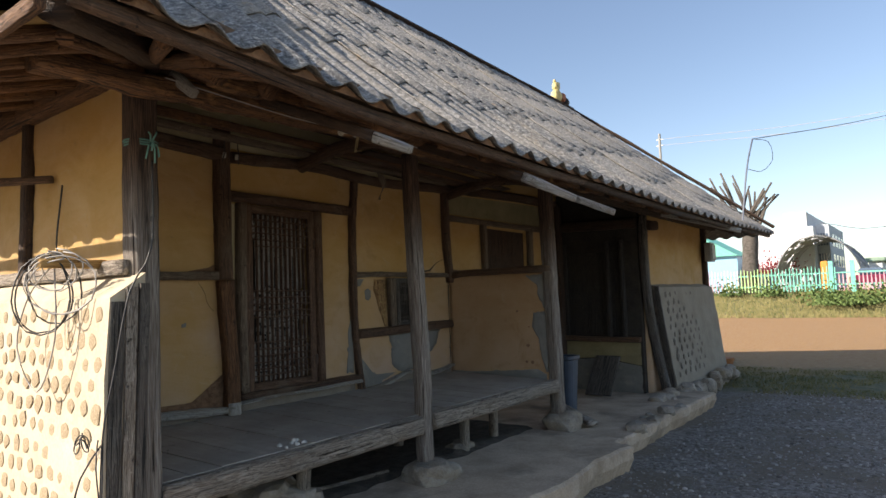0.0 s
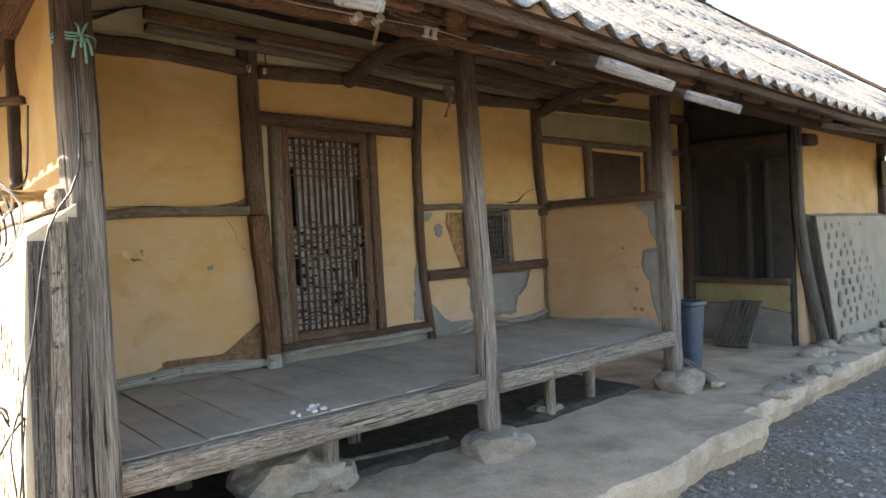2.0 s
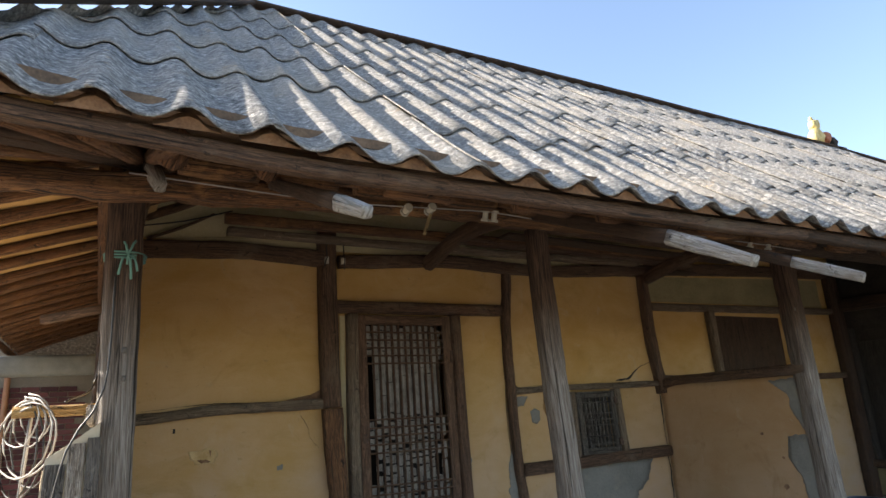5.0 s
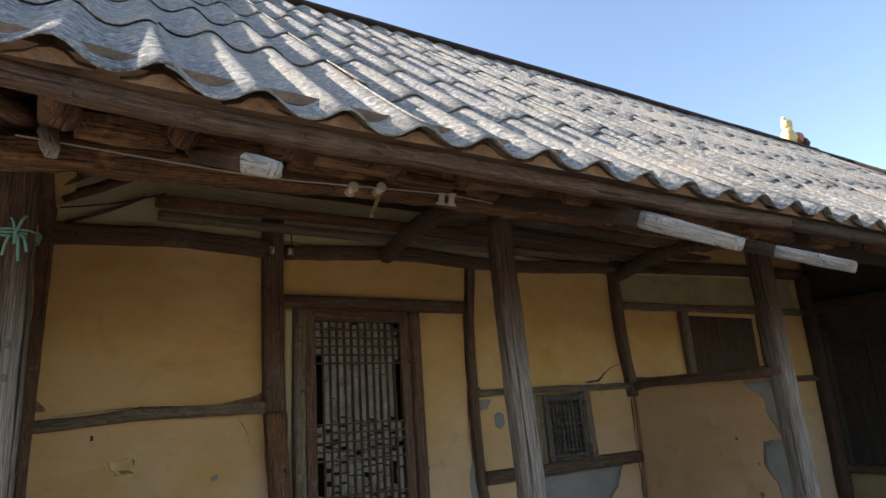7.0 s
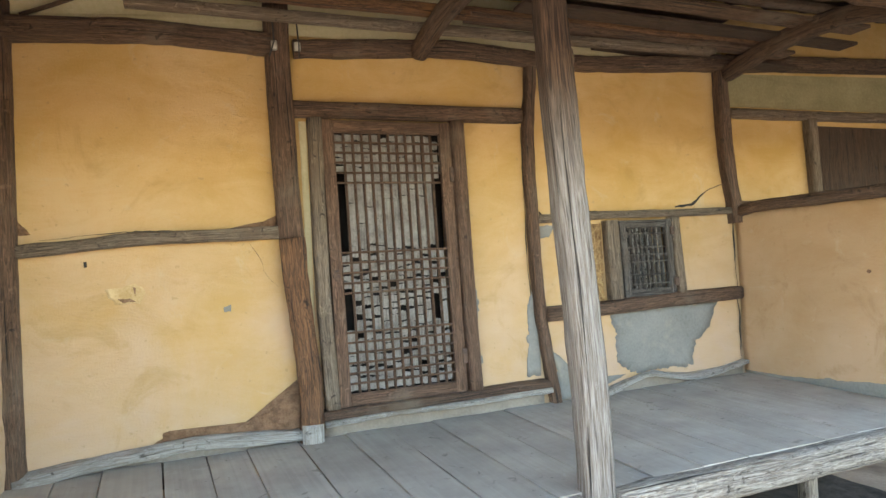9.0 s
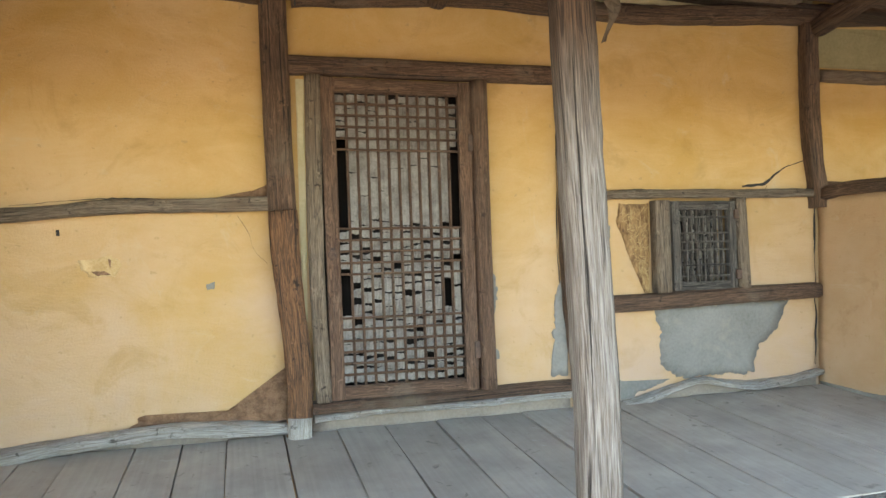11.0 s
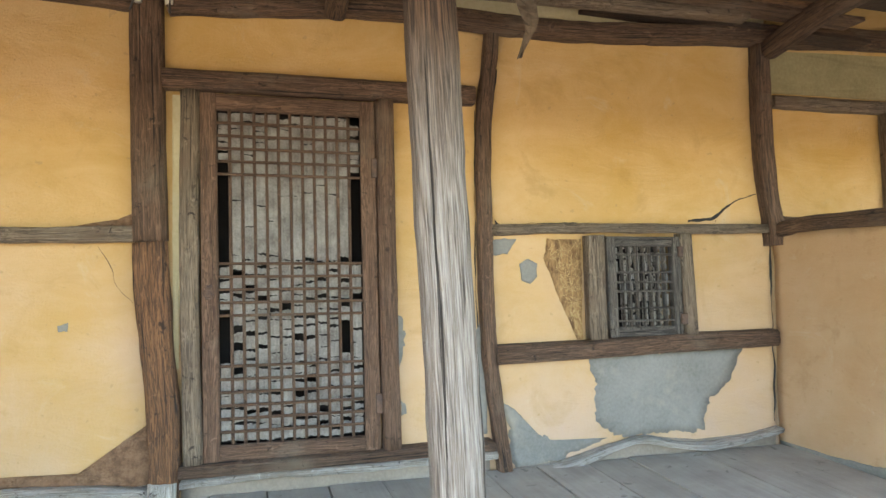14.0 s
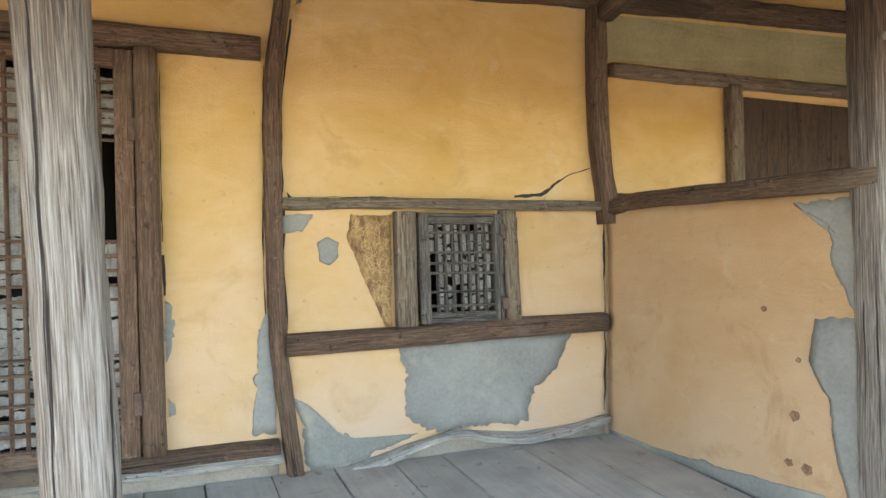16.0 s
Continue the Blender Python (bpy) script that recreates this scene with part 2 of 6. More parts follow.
def floor_mat():
    """Foot-worn boards under a film of dust, each a little different."""
    m, nt, bs = begin("dusty_floorboards")
    uv, ob = coords(nt, "UV"), coords(nt)
    g = noise_at(nt, uv, 1.0, 5, 0.6, (40, 1.2, 1), 0.5)
    cloud = noise_at(nt, ob, 3.0, 7, 0.65)
    f = maths(nt, "ADD", maths(nt, "MULTIPLY", cloud, 0.72), maths(nt, "MULTIPLY", g, 0.28))
    col = ramp(nt, f, [(0.38, (0.292, 0.256, 0.215)), (0.62, (0.428, 0.383, 0.324))])
    rnd = nt.nodes.new("ShaderNodeObjectInfo").outputs["Random"]
    col = mix(nt, maths(nt, "MULTIPLY", rnd, 0.35), col, (0.274, 0.233, 0.187))
    scuff = ramp(nt, noise_at(nt, ob, 9, 6, 0.7, None, 1.0), [(0.62, (0.0,)), (0.70, (0.5,))])
    col = mix(nt, scuff, col, (0.441, 0.410, 0.365))
    spot = ramp(nt, noise_at(nt, ob, 14, 4, 0.6, None, 0.8), [(0.30, (0.6,)), (0.36, (0.0,))])
    col = mix(nt, spot, col, (0.129, 0.106, 0.084))
    nt.links.new(col, bs.inputs["Base Color"])
    bs.inputs["Roughness"].default_value = 0.75
    bump(nt, bs, g, 0.5, 0.004)
    return m


WOOD_FLOOR = floor_mat()
WOOD_DOOR = timber_mat("door_timber", (0.078, 0.040, 0.025), (0.182, 0.108, 0.067), (0.036, 0.020, 0.013), (0.192, 0.142, 0.101), 0.55, 0.78, cracks=0.25)
CEMENT_BAND = surface("dusty_band", (0.182, 0.152, 0.122), (0.274, 0.236, 0.194), 4, 60, 0.92, 0.5, 0.012)
# Sooty wood, coloured darker still to hold the kitchen recess's shade.
WOOD_SOOT_SHADE = timber_mat("sooty_shaded_timber", (0.016, 0.014, 0.013), (0.07, 0.06, 0.052), (0.006, 0.005, 0.005), (0.045, 0.036, 0.03), 0.5, 0.7)
PAPER = surface("old_window_paper", (0.205, 0.190, 0.171), (0.418, 0.395, 0.361), 14, 120, 0.95, 0.8, 0.01)
PAPER_YELLOW = surface("yellowed_paper", (0.304, 0.213, 0.038), (0.418, 0.319, 0.091), 14, 90, 0.95, 0.3, 0.005)
IRON = surface("rusty_iron", (0.05, 0.035, 0.03), (0.14, 0.085, 0.06), 30, 120, 0.7, 0.4, 0.004, metal=0.4)
PORCELAIN = plain("porcelain", (0.471, 0.441, 0.365), 0.35)
WIRE = plain("grey_wire", (0.34, 0.32, 0.30), 0.6)
WIRE_DARK = plain("black_wire", (0.035, 0.033, 0.032), 0.5)
WIRE_WHITE = plain("white_wire", (0.341, 0.322, 0.298), 0.5)
ROPE = plain("green_twine", (0.12, 0.26, 0.23), 0.9)
PLASTIC_BLUE = plain("faded_blue_plastic", (0.039, 0.061, 0.096), 0.45)
COPPER = plain("copper_pipe_paint", (0.42, 0.20, 0.10), 0.5)
METAL = plain("dull_steel", (0.35, 0.35, 0.36), 0.4, 0.8)
BLACK = plain("flat_black", (0.02, 0.018, 0.017), 0.9)
RUST = surface("rust_orange", (0.20, 0.07, 0.02), (0.42, 0.18, 0.07), 10, 80, 0.9, 0.4, 0.01)
WHITE_WALL = surface("white_render", (0.561, 0.578, 0.595), (0.680, 0.689, 0.697), 1, 20, 0.85, 0.1, 0.01)
BLUE_PANEL = plain("blue_sheet", (0.25, 0.48, 0.68), 0.5)
GREEN_SHEET = plain("green_sheet", (0.14, 0.48, 0.38), 0.5)
GLASS_FAR = plain("dark_pane", (0.10, 0.14, 0.19), 0.15)
BARK = surface("bark", (0.055, 0.048, 0.042), (0.13, 0.115, 0.10), 6, 40, 0.95, 0.8, 0.03)


def slate_mat():
    """Old fibre-cement sheet: grey, speckled with pale and orange lichen."""
    m, nt, b = begin("fibre_cement_slate")
    c = coords(nt)
    n = noise_at(nt, c, 34, 5, 0.7)
    n2 = noise_at(nt, c, 2.2, 5, 0.6)
    rnd = nt.nodes.new("ShaderNodeObjectInfo").outputs["Random"]
    col = ramp(nt, n, [(0.38, (0.06, 0.062, 0.066)), (0.53, (0.24, 0.24, 0.235)), (0.66, (0.54, 0.515, 0.47))])
    col = mix(nt, ramp(nt, n2, [(0.45, (0.0,)), (0.7, (0.55,))]), col, (0.36, 0.31, 0.24))
    och = ramp(nt, noise_at(nt, c, 9, 6, 0.7), [(0.62, (0.0,)), (0.70, (0.75,))])
    col = mix(nt, och, col, (0.36, 0.24, 0.11))
    bl = ramp(nt, noise_at(nt, c, 21, 6, 0.7, None, 0.5), [(0.36, (0.8,)), (0.44, (0.0,))])
    col = mix(nt, bl, col, (0.05, 0.05, 0.05))
    grit = ramp(nt, noise_at(nt, c, 130, 3, 0.7), [(0.36, (0.45,)), (0.60, (1.15,))])
    col = mix(nt, 0.85, col, grit, "MULTIPLY")
    col = mix(nt, maths(nt, "MULTIPLY", rnd, 0.3), col, (0.40, 0.37, 0.33))
    nt.links.new(col, b.inputs["Base Color"])
    b.inputs["Roughness"].default_value = 0.95
    bump(nt, b, n, 0.9, 0.014)
    return m


SLATE = slate_mat()


def brick_mat():
    m, nt, b = begin("red_brick")
    c = coords(nt)
    rnd = nt.nodes.new("ShaderNodeObjectInfo").outputs["Random"]
    n = noise_at(nt, c, 40, 5, 0.6)
    col = ramp(nt, maths(nt, "ADD", maths(nt, "MULTIPLY", rnd, 0.6), maths(nt, "MULTIPLY", n, 0.4)), [(0.2, (0.075, 0.028, 0.03)), (0.8, (0.21, 0.072, 0.066))])
    nt.links.new(col, b.inputs["Base Color"])
    b.inputs["Roughness"].default_value = 0.85
    bump(nt, b, n, 0.4, 0.005)
    return m


BRICK = brick_mat()


def ground_mat():
    """Grey gravel by the house, orange soil beyond, rough grass at the far side."""
    m, nt, b = begin("yard_ground")
    c = coords(nt)
    sep = nt.nodes.new("ShaderNodeSeparateXYZ")
    nt.links.new(c, sep.inputs[0])
    wob = maths(nt, "MULTIPLY", maths(nt, "SUBTRACT", noise_at(nt, c, 0.6, 5, 0.6), 0.5), 5.0)
    x = maths(nt, "ADD", sep.outputs[0], wob)
    v = nd(nt, "ShaderNodeTexVoronoi", Scale=26.0)
    nt.links.new(c, v.inputs["Vector"])
    n = noise_at(nt, c, 9, 6, 0.65)
    gravel = mix(nt, ramp(nt, v.outputs["Color"], [(0.15, (0.0,)), (0.85, (1.0,))]), (0.103, 0.088, 0.073), (0.280, 0.255, 0.225))
    gravel = mix(nt, ramp(nt, noise_at(nt, c, 1.1, 5, 0.6), [(0.42, (0.0,)), (0.62, (1.0,))]), gravel, (0.164, 0.134, 0.100))
    soil = ramp(nt, n, [(0.3, (0.262, 0.144, 0.062)), (0.7, (0.362, 0.225, 0.106))])
    weeds = ramp(nt, n, [(0.3, (0.05, 0.065, 0.025)), (0.7, (0.17, 0.15, 0.08))])
    grass = ramp(nt, n, [(0.3, (0.064, 0.080, 0.024)), (0.7, (0.208, 0.184, 0.088))])

    def step(lo, hi):
        r = nd(nt, "ShaderNodeMapRange")
        r.inputs[1].default_value, r.inputs[2].default_value = lo, hi
        nt.links.new(x, r.inputs[0])
        return r.outputs[0]

    col = mix(nt, step(12.6, 13.6), gravel, weeds)
    col = mix(nt, step(15.5, 17.5), col, soil)
    col = mix(nt, step(36.5, 38.0), col, grass)
    nt.links.new(col, b.inputs["Base Color"])
    b.inputs["Roughness"].default_value = 0.95
    bump(nt, b, maths(nt, "ADD", v.outputs["Distance"], n), 0.8, 0.03)
    return m


GROUND = ground_mat()
GRASS = surface("dry_grass", (0.080, 0.096, 0.028), (0.288, 0.240, 0.104), 3, 20, 0.95, 0.5, 0.02)
LEAF = surface("green_leaf", (0.05, 0.09, 0.02), (0.13, 0.19, 0.05), 6, 40, 0.8, 0.2, 0.01)
LEAF_RED = surface("red_leaf", (0.16, 0.02, 0.03), (0.32, 0.05, 0.06), 6, 40, 0.8, 0.2, 0.01)


# ---- mesh tools ----
def part(name, bm, material, parent=None, label="", smooth=False):
    me = bpy.data.meshes.new(name)
    bmesh.ops.recalc_face_normals(bm, faces=bm.faces)
    bm.to_mesh(me)
    bm.free()
    me.materials.append(material)
    if smooth:
        me.polygons.foreach_set("use_smooth", [True] * len(me.polygons))
    ob = new(name, me)
    if parent:
        ob.parent = parent
    if label:
        ob["label"] = label
    return ob


def empty(name, x, y, z, label, category, group="", kind=""):
    e = new(name)
    e.location = (x, y, z)
    return tagged(e, label, category, group, kind)


def under(parent, ob):
    """Makes ob, built in world coordinates, a part of parent."""
    ob.parent = parent
    m = Matrix.Translation(parent.location)
    if parent.parent:
        m = Matrix.Translation(parent.parent.location) @ m
    ob.matrix_parent_inverse = m.inverted()
    return ob


def piece(name, bm, material, parent, label="", smooth=False):
    return under(parent, part(name, bm, material, None, label, smooth))


def add_box(bm, x0, x1, y0, y1, z0, z1, bevel=0.0):
    vs = [bm.verts.new((x, y, z)) for x in (x0, x1) for y in (y0, y1) for z in (z0, z1)]
    fs = [bm.faces.new([vs[i] for i in f]) for f in ((0, 1, 3, 2), (4, 6, 7, 5), (0, 4, 5, 1), (2, 3, 7, 6), (0, 2, 6, 4), (1, 5, 7, 3))]
    if bevel:
        es = list({e for f in fs for e in f.edges})
        bmesh.ops.bevel(bm, geom=es, offset=bevel, segments=1, affect="EDGES")
    return bm


def box(x0, x1, y0, y1, z0, z1, bevel=0.0):
    return add_box(bmesh.new(), x0, x1, y0, y1, z0, z1, bevel)


def smooth_path(points, step):
    """Points along a polyline at about that step, rounded by Catmull-Rom."""
    ps = [Vector(p) for p in points]
    out = []
    for i in range(len(ps) - 1):
        a, b = ps[i], ps[i + 1]
        p0 = ps[i - 1] if i else a - (b - a)
        p3 = ps[i + 2] if i + 2 < len(ps) else b + (b - a)
        n = max(1, round((b - a).length / step))
        for k in range(n):
            t = k / n
            out.append(0.5 * ((2 * a) + (b - p0) * t + (2 * p0 - 5 * a + 4 * b - p3) * t * t + (3 * a - p0 - 3 * b + p3) * t ** 3))
    out.append(ps[-1])
    return out


def add_timber(bm, points, w, h, seed=0.0, wob=0.006, sides=16, power=6.5, step=0.07, taper=1.0, up=None, w2=None):
    """A hewn or round timber along a path: rounded section of w by h, uneven faces, with UV in metres."""
    uv = bm.loops.layers.uv.verify()
    ps = smooth_path(points, step)
    rings, dist = [], 0.0
    total = sum((b - a).length for a, b in zip(ps, ps[1:]))
    for i, p in enumerate(ps):
        d = (ps[min(i + 1, len(ps) - 1)] - ps[max(i - 1, 0)]).normalized()
        if up is not None:
            u = Vector(up)
        else:
            u = Vector((0, 1, 0)) if abs(d.z) > 0.75 else Vector((0, 0, 1))
        side = d.cross(u).normalized()
        u = side.cross(d).normalized()
        if i:
            dist += (p - ps[i - 1]).length
        f = 1 + (taper - 1) * dist / total
        ring = []
        for k in range(sides):
            a = 2 * math.pi * (k + 0.5) / sides
            c, s = math.cos(a), math.sin(a)
            r = (abs(c) ** power + abs(s) ** power) ** (-1 / power)
            q = p + side * (c * r * w / 2 * f) + u * (s * r * h / 2 * f)
            nz = noise.noise(q * 5.0 + Vector((seed, seed * 2, 0))) * wob * 0.55 + noise.noise(Vector((a * 1.5, dist * 1.3, seed * 7))) * wob * 0.6 + noise.noise(q * 22.0) * wob * 0.4
            q = q + (side * c + u * s) * nz
            ring.append(bm.verts.new(q))
        rings.append((ring, dist))
    per = 2 * (w + h) / sides
    for (r0, d0), (r1, d1) in zip(rings, rings[1:]):
        for k in range(sides):
            k2 = (k + 1) % sides
            f = bm.faces.new((r0[k], r0[k2], r1[k2], r1[k]))
            for lp, (uu, vv) in zip(f.loops, ((k, d0), (k + 1, d0), (k + 1, d1), (k, d1))):
                lp[uv].uv = (uu * per + seed * 1.37, vv + seed * 3.1)
    for ring, dd in (rings[0], rings[-1]):
        f = bm.faces.new(ring)
        for lp in f.loops:
            lp[uv].uv = (lp.vert.co.x * 1.0 + lp.vert.co.y + seed, lp.vert.co.z * 3)
    return bm


def timber(*a, **k):
    return add_timber(bmesh.new(), *a, **k)


def add_board(bm, corner, along, across, thick, length, width, seed=0.0, uneven=0.004, segs=6):
    """A plank with slightly uneven edges and UV along its length."""
    uv = bm.loops.layers.uv.verify()
    o, a, b, t = Vector(corner), Vector(along).normalized(), Vector(across).normalized(), Vector(thick)
    rows = []
    for i in range(segs + 1):
        d = length * i / segs
        e0 = noise.noise(Vector((d * 2.1, seed * 5, 0.3))) * uneven
        e1 = noise.noise(Vector((d * 2.1, seed * 5 + 9, 0.7))) * uneven
        e2 = noise.noise(Vector((d * 1.3, seed * 3 + 4, 0.1))) * uneven
        p = o + a * d
        rows.append([bm.verts.new(v) for v in (p + b * e0 + t.normalized() * e2, p + b * (width + e1) + t.normalized() * e2, p + b * (width + e1) - t + t.normalized() * e2, p + b * e0 - t + t.normalized() * e2)])
    for i in range(segs):
        for k in range(4):
            k2 = (k + 1) % 4
            f = bm.faces.new((rows[i][k], rows[i][k2], rows[i + 1][k2], rows[i + 1][k]))
            us = {0: (0, width), 1: (width, width + 0.03), 2: (0, width), 3: (0, 0.03)}[k]
            for lp, (uu, vv) in zip(f.loops, ((us[0], i), (us[1], i), (us[1], i + 1), (us[0], i + 1))):
                lp[uv].uv = (uu + seed * 2.7, vv * length / segs + seed * 1.9)
    for r in (rows[0], rows[-1]):
        bm.faces.new(r)
    return bm


def board(*a, **k):
    return add_board(bmesh.new(), *a, **k)


def add_rod(bm, points, r, sides=6, step=0.15):
    return add_timber(bm, points, 2 * r, 2 * r, 0.0, 0.0, sides, 2.0, step)


def rod(points, r, sides=6, step=0.15):
    return add_rod(bmesh.new(), points, r, sides, step)


def add_rock(bm, c, size, seed, sub=2, rough=0.25, flat=0.0):
    """An uneven stone about c."""
    vs = bmesh.ops.create_icosphere(bm, subdivisions=sub, radius=0.5)["verts"]
    for v in vs:
        d = v.co.normalized()
        k = 1 + rough * noise.noise(d * 1.7 + Vector((seed, seed * 0.7, 1.3))) * 1.6 + rough * 0.5 * noise.noise(d * 4 + Vector((seed, 0, 0)))
        q = d * 0.5 * k
        m = max(abs(q.x), abs(q.y), abs(q.z))
        q = q.lerp(Vector([max(-0.42, min(0.42, t)) for t in q]), 0.7)
        v.co = Vector((q.x * size[0], q.y * size[1], q.z * size[2])) + Vector(c)
    return bm


def rock(c, size, seed, sub=2, rough=0.25):
    return add_rock(bmesh.new(), c, size, seed, sub, rough)


def swell(x, z, k=0.0):
    """The unevenness of the hand-laid plaster, in metres."""
    return 0.012 * noise.noise(Vector((x * 1.1, z * 1.3, k))) + 0.012 * noise.noise(Vector((x * 1.7, z * 6.5, k + 5))) + 0.004 * noise.noise(Vector((x * 5, z * 14, k + 9)))


def wall_sheet(a0, a1, z0, z1, place, holes=(), step=0.05, k=0.0, depth=0.16):
    """A plastered wall: place(a, z, d) gives the point at a along it, height z and depth d; holes are (a0, a1, z0, z1)."""
    bm = bmesh.new()

    def cuts(lo, hi, extra):
        ks = sorted({lo, hi, *[e for e in extra if lo < e < hi]})
        out = []
        for p, q in zip(ks, ks[1:]):
            n = max(1, round((q - p) / step))
            out += [p + (q - p) * i / n for i in range(n)]
        return out + [ks[-1]]

    xs = cuts(a0, a1, [v for h in holes for v in h[:2]])
    zs = cuts(z0, z1, [v for h in holes for v in h[2:]])
    grid = {}

    def vert(i, j):
        if (i, j) not in grid:
            grid[i, j] = bm.verts.new(place(xs[i], zs[j], swell(xs[i], zs[j], k)))
        return grid[i, j]

    for i in range(len(xs) - 1):
        for j in range(len(zs) - 1):
            cx, cz = (xs[i] + xs[i + 1]) / 2, (zs[j] + zs[j + 1]) / 2
            if any(h[0] < cx < h[1] and h[2] < cz < h[3] for h in holes):
                continue
            bm.faces.new((vert(i, j), vert(i + 1, j), vert(i + 1, j + 1), vert(i, j + 1)))
    back = {v: bm.verts.new(Vector(v.co) + Vector(place(0, 0, depth)) - Vector(place(0, 0, 0))) for v in list(bm.verts)}
    for f in list(bm.faces):
        bm.faces.new([back[v] for v in reversed(f.verts)])
    for e in [e for e in bm.edges if len(e.link_faces) == 1 and e.verts[0] in back and e.verts[1] in back]:
        a, b = e.verts
        bm.faces.new((a, b, back[b], back[a]))
    return bm


def patch(outline, place, lift=0.004, seed=0.0, jag=0.02, k=0.0, rings=5, rough=0.0):
    """A thin skin with a ragged outline, following the wall behind it."""
    bm = bmesh.new()
    pts = [Vector((p[0], p[1])) for p in outline]
    fine = []
    for a, b in zip(pts, pts[1:] + pts[:1]):
        n = max(1, round((b - a).length / 0.014))
        fine += [a + (b - a) * i / n for i in range(n)]
    c = sum(fine, Vector((0, 0))) / len(fine)
    edge = []
    for i, p in enumerate(fine):
        nz = noise.noise(Vector((p.x * 9, p.y * 9, seed))) * jag + noise.noise(Vector((p.x * 30, p.y * 30, seed + 3))) * jag * 0.7 + noise.noise(Vector((p.x * 75, p.y * 75, seed + 7))) * jag * 0.4
        edge.append(p + (p - c).normalized() * nz)
    mid = bm.verts.new(place(c.x, c.y, swell(c.x, c.y, k) - lift))
    prev = None
    for r in range(1, rings + 1):
        f = r / rings
        ring = []
        for p in edge:
            q = c + (p - c) * f
            d = swell(q.x, q.y, k) - lift
            if rough and r < rings:
                d -= abs(noise.noise(Vector((q.x * 25, q.y * 25, seed)))) * rough
            ring.append(bm.verts.new(place(q.x, q.y, d)))
        n = len(ring)
        for i in range(n):
            j = (i + 1) % n
            if prev is None:
                bm.faces.new((mid, ring[i], ring[j]))
            else:
                bm.faces.new((prev[i], ring[i], ring[j], prev[j]))
        prev = ring
    low = [bm.verts.new(place(p.x, p.y, swell(p.x, p.y, k) + 0.01)) for p in edge]
    for i in range(len(edge)):
        j = (i + 1) % len(edge)
        bm.faces.new((prev[i], low[i], low[j], prev[j]))
    return bm


def front(y):
    return lambda a, z, d: (a, y + d, z)


def partition_face(a, z, d):
    """The half-height partition stands a little askew to the wall."""
    return (6.86 + (5.10 - a) * 0.15 + d, a, z)


def facing_west(x):
    return lambda a, z, d: (x + d, a, z)


# ---- ground ----
def ground_lift(x):
    """The yard is level, the field beyond rises gently to a bank."""
    return -0.2 + 0.5 * max(0.0, min(1.0, (x - 13) / 24.0)) + max(0.0, min(1.0, (x - 37) / 8.0)) * 1.35


def ground_sheet():
    bm = bmesh.new()
    xs = [-400, -60, -12, -4, 0, 4, 8, 13, 20, 37, 40, 43, 46, 90, 400, 1500]
    ys = [-900, -100, -20, -6, 0, 3, 6, 12, 24, 60, 200, 1500]

    def lift(x, y):
        return ground_lift(x)

    g = [[bm.verts.new((x, y, lift(x, y))) for y in ys] for x in xs]
    for i in range(len(xs) - 1):
        for j in range(len(ys) - 1):
            bm.faces.new((g[i][j], g[i + 1][j], g[i + 1][j + 1], g[i][j + 1]))
    return bm


tagged(part("ground", ground_sheet(), GROUND), "grey gravel yard running out into orange soil and rough grass", "ground", kind="structure")


def plinth_sheet():
    """The low cement terrace along the front, with a broken, uneven edge."""
    bm = bmesh.new()
    n = 240
    rows = []
    for i in range(n + 1):
        x = 0.9 + 9.6 * i / n
        edge = 2.62 + 0.06 * noise.noise(Vector((x * 1.1, 0, 4))) + 0.045 * noise.noise(Vector((x * 4, 1, 4))) + 0.02 * noise.noise(Vector((x * 13, 1, 4)))
        if x > 6.65:
            edge += 0.20
        top = 0.08 + 0.015 * noise.noise(Vector((x, 3, 0)))
        if x > 6.9:
            top -= 0.03
        r = [(x, edge + 0.10, -0.3), (x, edge + 0.05 * noise.noise(Vector((x * 3, 7, 0))), -0.06), (x, edge + 0.012 * noise.noise(Vector((x * 9, 3, 0))), top - 0.022), (x, edge + 0.03, top)]
        for k in range(1, 9):
            y = edge + 0.03 + (5.3 - edge - 0.03) * k / 8
            r.append((x, y, top + 0.012 * noise.noise(Vector((x * 2, y * 2, 2)))))
        rows.append([bm.verts.new(v) for v in r])
    for a, b in zip(rows, rows[1:]):
        for k in range(len(a) - 1):
            bm.faces.new((a[k], b[k], b[k + 1], a[k + 1]))
    return bm


tagged(part("terrace", plinth_sheet(), CEMENT_FLOOR), "low dusty cement terrace with a broken edge", "terrace", kind="structure")

# ---- walls ----
DOOR = (3.60, 4.44, 0.86, 2.62)
WINDOW = (5.72, 6.18, 1.385, 1.95)
wall_front = tagged(part("wall_front", wall_sheet(1.95, 6.86, 0.1, 3.75, front(5.11), [DOOR, WINDOW]), PLASTER, smooth=True), "ochre clay-plastered timber-frame wall under the eaves", "wall", kind="structure")
SHUTTER = (7.90, 9.06, 2.06, 2.74)
wall_recess = tagged(part("wall_recess", wall_sheet(6.86, 9.95, 0.05, 3.75, front(5.20), [SHUTTER], k=2), PLASTER, smooth=True), "ochre plastered wall behind the half-height partition", "wall", kind="structure")
wall_side = tagged(part("wall_west", wall_sheet(3.70, 8.8, -0.2, 3.35, facing_west(1.86), (), k=7, depth=0.07), PLASTER, smooth=True), "ochre plastered gable-end wall, sunlit below the eaves", "wall", kind="structure")
